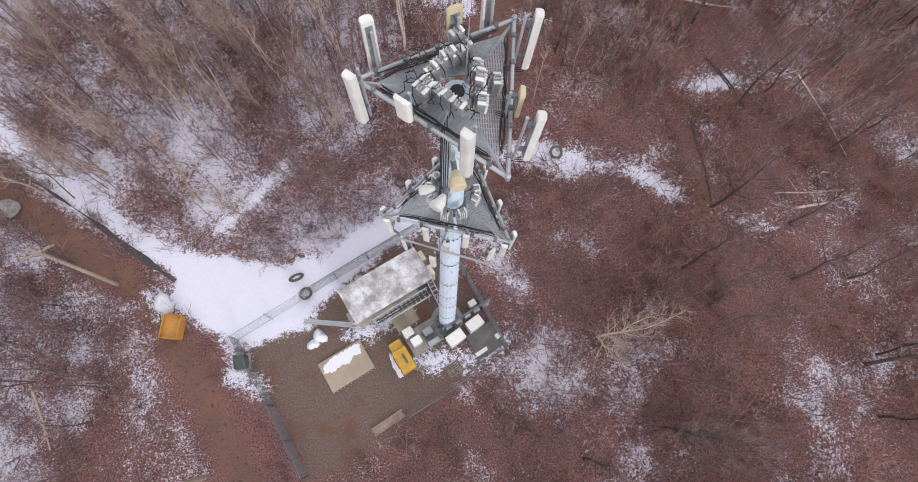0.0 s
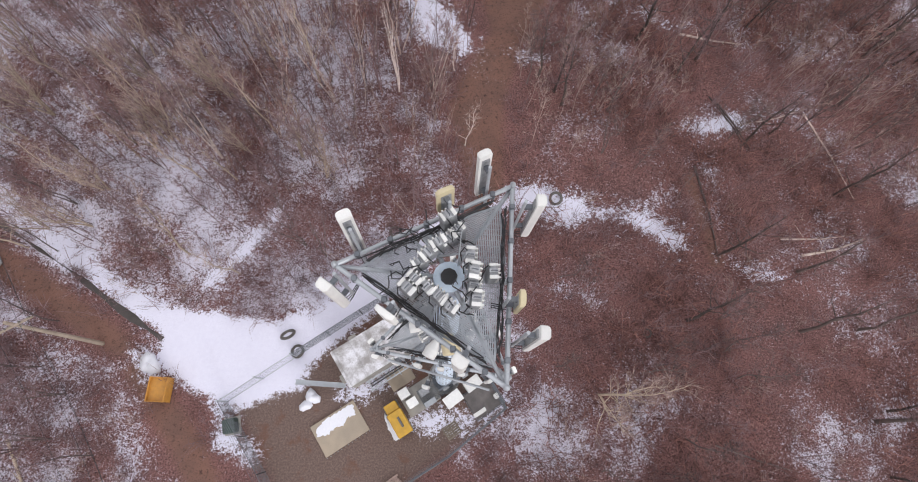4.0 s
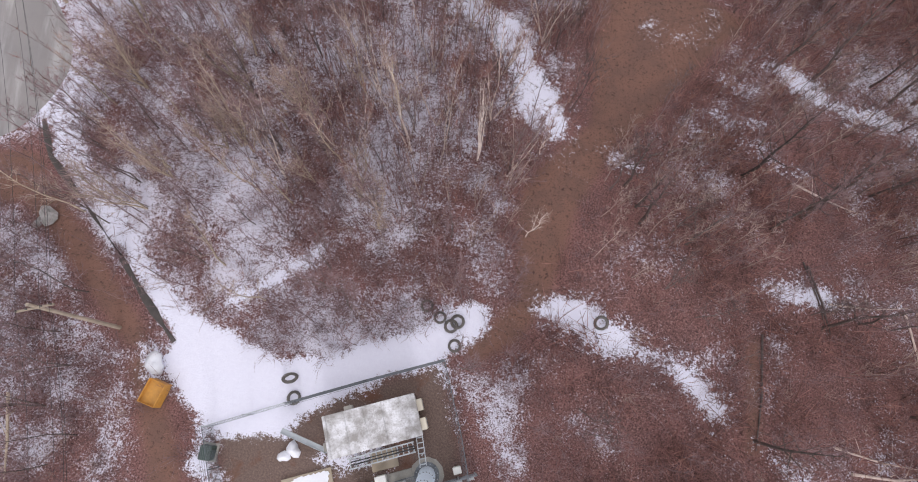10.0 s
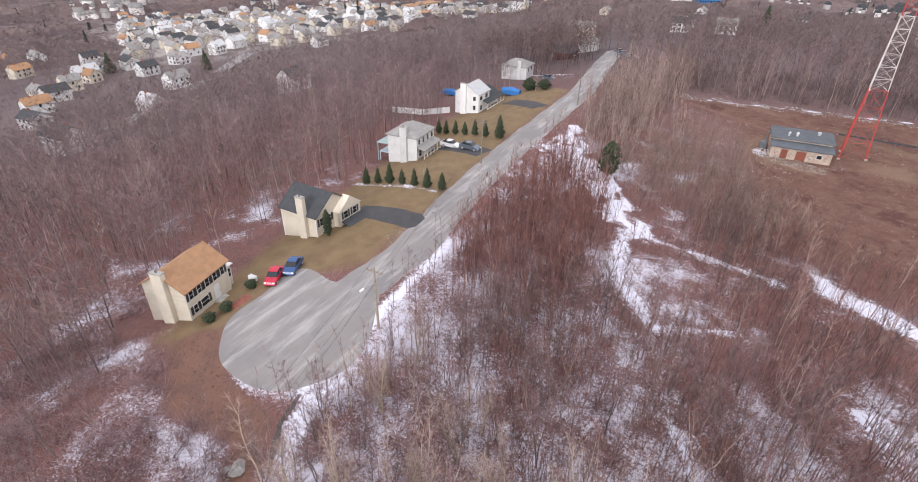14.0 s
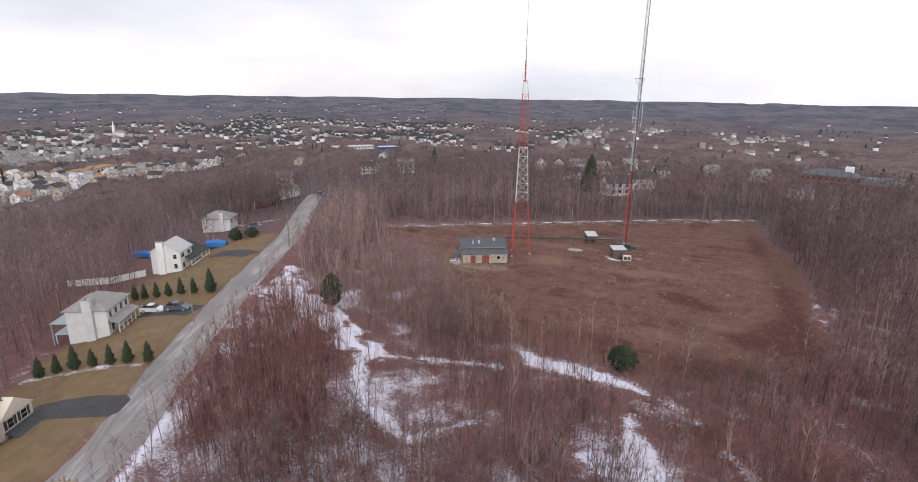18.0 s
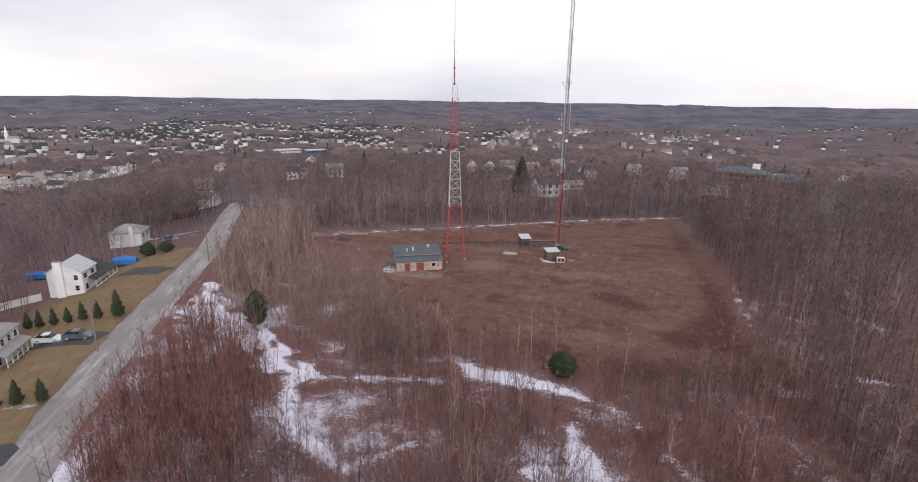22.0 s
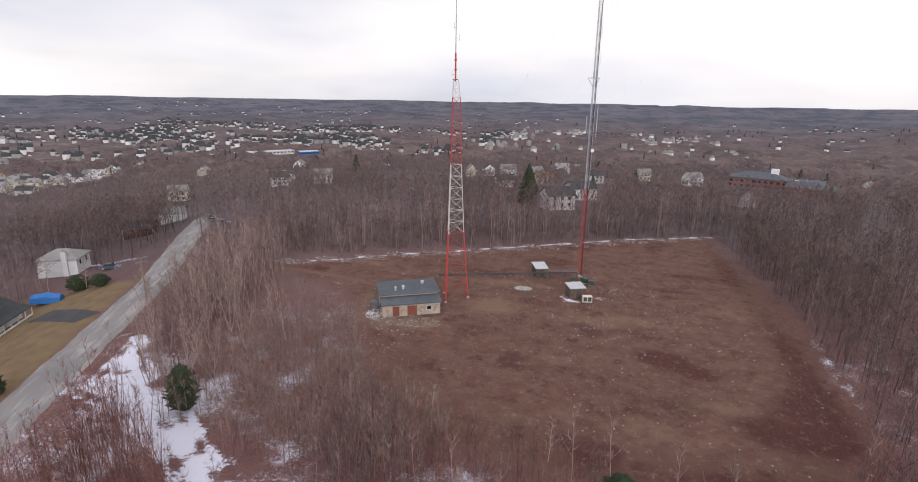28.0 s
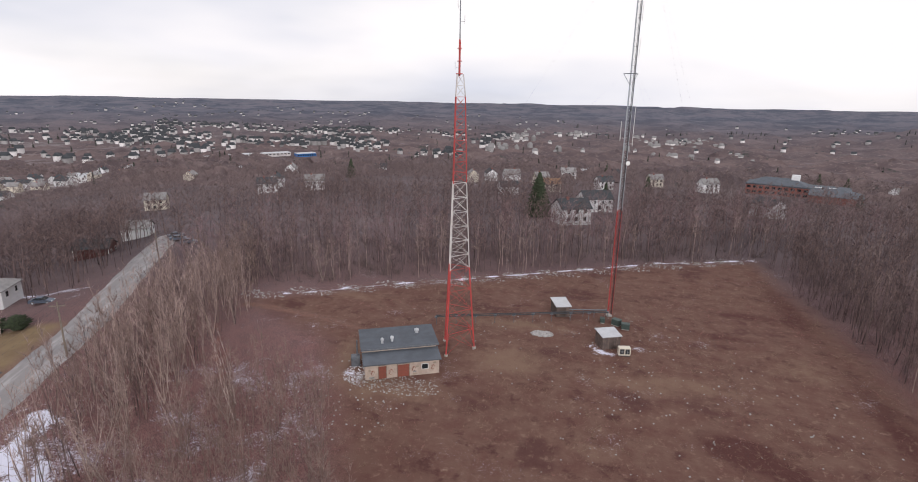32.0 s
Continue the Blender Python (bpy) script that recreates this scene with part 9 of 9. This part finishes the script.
evergreen(-72.2, 35.6, 4.6, 0.8, "tall dark green cedar against the house wall", "cedar", 4, True, 700)
evergreen(-4.4, 87.6, 3.9, 2.1, "round dark green juniper bush at the field edge", "bush", 5, True, 2300)
evergreen(-61.4, 90.3, 6.6, 2.1, "dark green young pine beside the snowy track", "pine", 6, True, 1300)
evergreen(-41.0, -1.8, 3.4, 1.7, "dark green evergreen shrub in the west wood", "bush", 7, True, 1000)
evergreen(-37.0, 258.0, 17.0, 5.0, "tall dark green pine standing behind the field", "pine", 8, False, 2600)
evergreen(-122.5, 127.0, 3.6, 2.2, "dark green shrub beside a house", "bush", 9, True, 800)
evergreen(-117.2, 128.0, 2.8, 2.0, "dark green shrub beside a house", "bush", 10, True, 700)
for k, (x, y) in enumerate(((-62.3, 14.2), (-63.2, 16.6), (-66.6, 20.8))):
    evergreen(x + 0.9, y + 0.3, 1.1, 0.95, "rounded green-brown foundation shrub", "shrub", 20 + k, True, 380)
for k, (x, y, h) in enumerate(((-199, 435, 15), (-12, 330, 11), (15, 420, 12), (160, 560, 16), (175, 545, 14), (-420, 40, 13), (-380, 90, 12), (-640, -30, 15), (130, 410, 9), (-300, 520, 14), (-10, 520, 13))):
    evergreen(x, y, h, h * 0.32, "dark green pine among distant houses", "pine", 30 + k, False, 520, "valley pines")

# fallen logs and leaning trunks on the leaf litter
for k, (ax, ay, bx, by, r, m) in enumerate(((24.6, 26.3, 27.2, 20.6, 0.07, bark_grey), (28.5, 12.0, 35.4, 12.4, 0.08, bark_birch), (27.0, 23.2, 33.5, 24.9, 0.08, bark_birch),
                                            (22.0, 19.0, 22.8, 10.0, 0.10, bark_grey), (20.0, -4.5, 26.0, -6.5, 0.07, bark_grey), (10.0, 32.0, 16.0, 36.0, 0.11, bark_grey), (-33.0, -3.0, -30.0, -8.5, 0.12, bark_pale), (22.8, 33.3, 28.8, 32.2, 0.11, bark_birch), (33.3, 24.4, 36.0, 15.7, 0.08, bark_birch), (25.0, 26.0, 27.5, 20.5, 0.10, bark_grey), (30.0, 10.5, 36.0, 12.0, 0.12, bark_birch))):
    lg = thing("fallen_log", "bare fallen tree trunk on brown leaf litter", "log", Matrix(), "fallen trunks")
    za, zb = lz(ax, ay) + r, lz(bx, by) + r * 0.6
    mx, my = (ax + bx) / 2 + 0.25, (ay + by) / 2 - 0.2
    part("stem", Mesh().tube((ax, ay, za), (mx, my, lz(mx, my) + r), r, r * 0.8, 8).tube((mx, my, lz(mx, my) + r), (bx, by, zb), r * 0.8, r * 0.4, 8), m, lg)
    for j in range(4):
        s = 0.3 + 0.18 * j
        px, py = ax + (bx - ax) * s, ay + (by - ay) * s
        part("broken_limb", Mesh().tube((px, py, lz(px, py) + r), (px + random.Random(j + k).uniform(-1.4, 1.4), py + random.Random(j * k).uniform(-1.4, 1.4), lz(px, py) + 0.8), r * 0.3, 0.01, 5), m, lg)

# ---- the town ----
def plain_house(wall, roof_m, L, D, h, rise, label, wins=True):
    t = thing("house", label, "house", Matrix(), "town houses")
    w = part("wall", body_walls(L, D, h), wall, t)
    part("gable", gable_end(0, D, h, rise), wall, w)
    part("gable", gable_end(L - 0.2, D, h, rise), wall, w)
    part("roof", gable_roof(L, D, h, rise, 0.4, 0.2), roof_m, t)
    if wins:
        pane = Mesh().box(-0.55, -0.05, 0, 0.55, -0.003, 1.4).data("window", glass_dark)
        for wx in (L * 0.22, L * 0.5, L * 0.78):
            for wz in (0.9, 3.5):
                if wz + 1.4 < h:
                    part("window", pane, None, t, at=Matrix.Translation((wx, 0, wz)))
        for wz in (0.9, 3.5):
            for wy in (D * 0.3, D * 0.7):
                if wz + 1.4 < h:
                    part("window", pane, None, t, at=Matrix.Translation((L, wy, wz)) @ Matrix.Rotation(radians(90), 4, "Z"))
    part("chimney", Mesh().box(L * 0.3, D * 0.42, h, L * 0.3 + 0.8, D * 0.42 + 0.8, h + rise + 0.7), brick_red, t)
    return t


KINDS = [plain_house(siding_white, roof_dark, 11, 8, 5.4, 3.0, "white town house with dark gable roof"), plain_house(siding_white, roof_grey, 12, 8.5, 5.6, 3.2, "white town house with grey gable roof"),
         plain_house(siding_cream, roof_grey, 10, 8, 5.4, 3.0, "cream town house with grey gable roof"), plain_house(siding_grey, roof_dark, 11, 9, 5.2, 2.8, "grey town house with dark gable roof"),
         plain_house(siding_cream, roof_tan, 12, 8, 5.0, 2.8, "cream town house with brown gable roof"), plain_house(siding_white, roof_pale, 10, 8, 5.6, 3.4, "white town house with pale gable roof")]
q = random.Random(4)
for x, y, k in SPOTS:
    copy_thing(KINDS[k], pose(x, y, lz(x, y) + 0.4, 0, 0, q.choice((25, 115, 27, 205)) + q.uniform(-8, 8)))
def small_house(wall, roof_m, L, D, h, rise, label):
    """A valley house seen small: walls with gables, roof, chimney and a few windows."""
    t = thing("house", label, "house", Matrix(), "town houses")
    w = body_walls(L, D, h)
    for m in (gable_end(0, D, h, rise), gable_end(L - 0.2, D, h, rise)):
        w.add(m.v, m.f)
    part("wall", w, wall, t)
    part("roof", gable_roof(L, D, h, rise, 0.4, 0.2), roof_m, t)
    pane = Mesh().box(-0.55, -0.05, 0, 0.55, -0.003, 1.4).data("window", glass_dark)
    for wx, wz in ((L * 0.25, 0.9), (L * 0.75, 0.9), (L * 0.5, 3.4)):
        part("window", pane, None, t, at=Matrix.Translation((wx, 0, wz)))
    part("chimney", Mesh().box(L * 0.3, D * 0.42, h, L * 0.3 + 0.8, D * 0.42 + 0.8, h + rise + 0.7), brick_red, t)
    return t


SMALL = [small_house(siding_white, roof_grey, 11, 8, 5.4, 3.0, "small white town house with grey roof"), small_house(siding_white, roof_pale, 13, 9, 5.8, 3.2, "white town house under a pale roof"),
         small_house(siding_cream, roof_grey, 10, 8, 5.4, 3.0, "small cream town house with grey roof"), small_house(siding_grey, roof_dark, 12, 9, 5.2, 2.8, "grey town house with charcoal roof"),
         small_house(siding_white, roof_tan, 12, 8, 5.2, 2.8, "white town house with brown roof")]
for i in range(23):
    for j in range(20):
        x, y = -415 - i * 25 + q.uniform(-5, 5), 60 + j * 25 + i * 3 + q.uniform(-5, 5)
        if q.random() < 0.80 * float(town(np.array(x), np.array(y))) and not (-655 < x < -590 and 380 < y < 440):
            copy_thing(SMALL[q.choice((0, 1, 2, 2, 3, 3, 4, 2))], pose(x, y, lz(x, y) + 0.4, 0, 0, q.choice((20, 110, 200, 290)) + q.uniform(-6, 6)))
for k, ob in enumerate(SMALL):
    ob.matrix_basis = pose(-420 + k * 24, 30 - 9 * k, lz(-420 + k * 24, 30 - 9 * k) + 0.4, 0, 0, 110)
for k, ob in enumerate(KINDS):
    ob.matrix_basis = pose(-610 + k * 33, 590 + 9 * k, lz(-610 + k * 33, 590 + 9 * k) + 0.4, 0, 0, 110)

# roofs and walls of the far town, too small to tell apart
def far_houses(name, label, xs, ys, wall, roof_m, seed, size=1.0):
    q = np.random.default_rng(seed)
    base = np.array([(-6, -4, -1), (6, -4, -1), (6, 4, -1), (-6, 4, -1), (-6, -4, 5.5), (6, -4, 5.5), (6, 4, 5.5), (-6, 4, 5.5)], float)
    fq = np.array([(0, 1, 5, 4), (1, 2, 6, 5), (2, 3, 7, 6), (3, 0, 4, 7), (4, 5, 6, 7)])
    rb = np.array([(-6.5, -4.6, 5.4), (6.5, -4.6, 5.4), (6.5, 4.6, 5.4), (-6.5, 4.6, 5.4), (-6.5, 0, 8.8), (6.5, 0, 8.8)], float)
    rq, rt = np.array([(0, 1, 5, 4), (2, 3, 4, 5)]), np.array([(1, 2, 5), (3, 0, 4)])
    zs = land(xs, ys)
    V, Q, W, R, T = [], [], [], [], []
    for i, (x, y, z) in enumerate(zip(xs, ys, zs)):
        a, s = q.choice((0.35, 1.92)) + q.normal(0, 0.5), size * q.uniform(0.55, 1.45)
        m = np.array([[math.cos(a), -math.sin(a), 0], [math.sin(a), math.cos(a), 0], [0, 0, 1]])
        V.append(base * (0.8, 0.9, 1.45) @ m.T * s + (x, y, z)), W.append(rb * (0.8, 0.9, 1.45) @ m.T * s + (x, y, z))
        Q.append(fq + 8 * i), R.append(rq + 6 * i), T.append(rt + 6 * i)
    tagged(new(name, big_mesh(name, np.concatenate(V), np.concatenate(Q), [], wall)), label, "houses", kind="stuff")
    tagged(new(name, big_mesh(name, np.concatenate(W), np.concatenate(R), np.concatenate(T), roof_m)), label.replace("walls", "roofs"), "houses", kind="stuff")


for k, (count, x0, x1, y0, y1, rf) in enumerate(((1100, -1700, -950, 60, 900, roof_grey), (900, -1700, -800, 300, 1500, roof_dark), (1700, -1750, -300, 1150, 1900, roof_dark), (420, -300, 300, 1300, 2100, roof_grey), (200, 200, 1300, 1500, 2700, roof_dark), (200, -1200, 200, 1900, 2900, roof_dark), (260, -2600, -900, 1700, 3000, roof_dark), (200, -2600, -1700, 300, 1700, roof_dark))):
    q = np.random.default_rng(60 + k)
    xs, ys = q.uniform(x0, x1, count), q.uniform(y0, y1, count)
    cl = wave(xs, ys, 170, 1.0 + k) + 0.7 * wave(xs, ys, 60, 2.0 + k) + q.normal(0, 0.15, count) > 0.08
    far_houses("far_houses", "distant walls of pale town houses", xs[cl], ys[cl], town_wall, rf, k, 1.0 if k < 4 else 0.8)


def block(name, label, x, y, ang, L, D, h, wall, roof_m, storeys, bays, cat="building"):
    t = thing(name, label, cat, pose(x, y, lz(x, y), 0, 0, ang))
    w = part("wall", Mesh().box(0, 0, -3, L, D, h), wall, t)
    part("roof", Mesh().box(-0.4, -0.4, h + 0.004, L + 0.4, D + 0.4, h + 0.8), roof_m, t)
    pane = Mesh().box(-L / bays * 0.3, -0.12, 0, L / bays * 0.3, -0.004, h / storeys * 0.5).data("window", glass_dark)
    for i in range(storeys):
        for j in range(bays):
            part("window", pane, None, t, at=Matrix.Translation((L * (j + 0.5) / bays, 0, h * (i + 0.3) / storeys)))
    return t


apt = block("apartment_block", "tall cream apartment block above the town", -1290, 420, 115, 76, 20, 34, siding_cream, concrete, 8, 14)
part("lift_house", Mesh().box(30, 6, 34.81, 42, 14, 37.5), siding_cream, apt)
sch = block("school", "long low brick school with blue-grey roofs", 84, 470, -20, 60, 20, 6.5, brick_red, roof_slate, 2, 16)
part("wing", Mesh().box(38, -26, -3, 66, -0.2, 6.5), brick_red, sch, "red brick wing")
part("wing_roof", hip_roof(28, 26, 6.55, 3.6).moved(Matrix.Translation((38, -26.2, 0))), roof_slate, sch, "blue-grey hipped roof")
part("hall_roof", hip_roof(34, 19, 7.4, 4.0).moved(Matrix.Translation((2, 0.5, 0))), roof_slate, sch, "blue-grey hipped roof")
part("penthouse", Mesh().box(26, 8, 7.4, 31, 12, 14.0), siding_white, sch)
for k in range(2):
    part("skylight", Mesh().box(40 + k * 8, 6, 7.31, 44 + k * 8, 8, 7.6), trim_white, sch)
block("warehouse", "long white warehouse with pale roof in the valley", -735, 915, 50, 165, 22, 4, town_wall, roof_pale, 1, 22)
block("warehouse", "warehouse with a bright blue front in the valley", -618, 1048, 50, 40, 20, 7, tarp_blue, roof_pale, 1, 8)
block("factory", "long brick mill building in the town", -1500, 120, 100, 90, 24, 16, brick_red, roof_grey, 4, 18)
block("factory", "long pale mill building in the town", -1650, 260, 100, 110, 24, 18, siding_cream, roof_grey, 4, 20)
block("shopping_block", "low pale commercial building below the hill", -620, 400, 110, 60, 18, 6, siding_cream, roof_tan, 1, 10)
ch = thing("church", "white church with a slender steeple in the far town", "church", pose(-1420, 1010, lz(-1420, 1010), 0, 0, 30))
part("nave", Mesh().box(0, 0, -2, 24, 12, 11), siding_white, ch)
part("steeple", Mesh().box(-6, 3, -2, -0.05, 9, 20).add([(-6, 3, 20.01), (-0.05, 3, 20.01), (-0.05, 9, 20.01), (-6, 9, 20.01), (-3, 6, 42)], [(3, 2, 1, 0), (0, 1, 4), (1, 2, 4), (2, 3, 4), (3, 0, 4)]), siding_white, ch)
part("roof", gable_roof(24, 12, 11, 5), roof_grey, ch)
ribbon("side_street", [(-245, 20), (-330, 70), (-420, 130)], 4.5, road_mat, 0.3, "grey asphalt street in the valley", "road", 6)
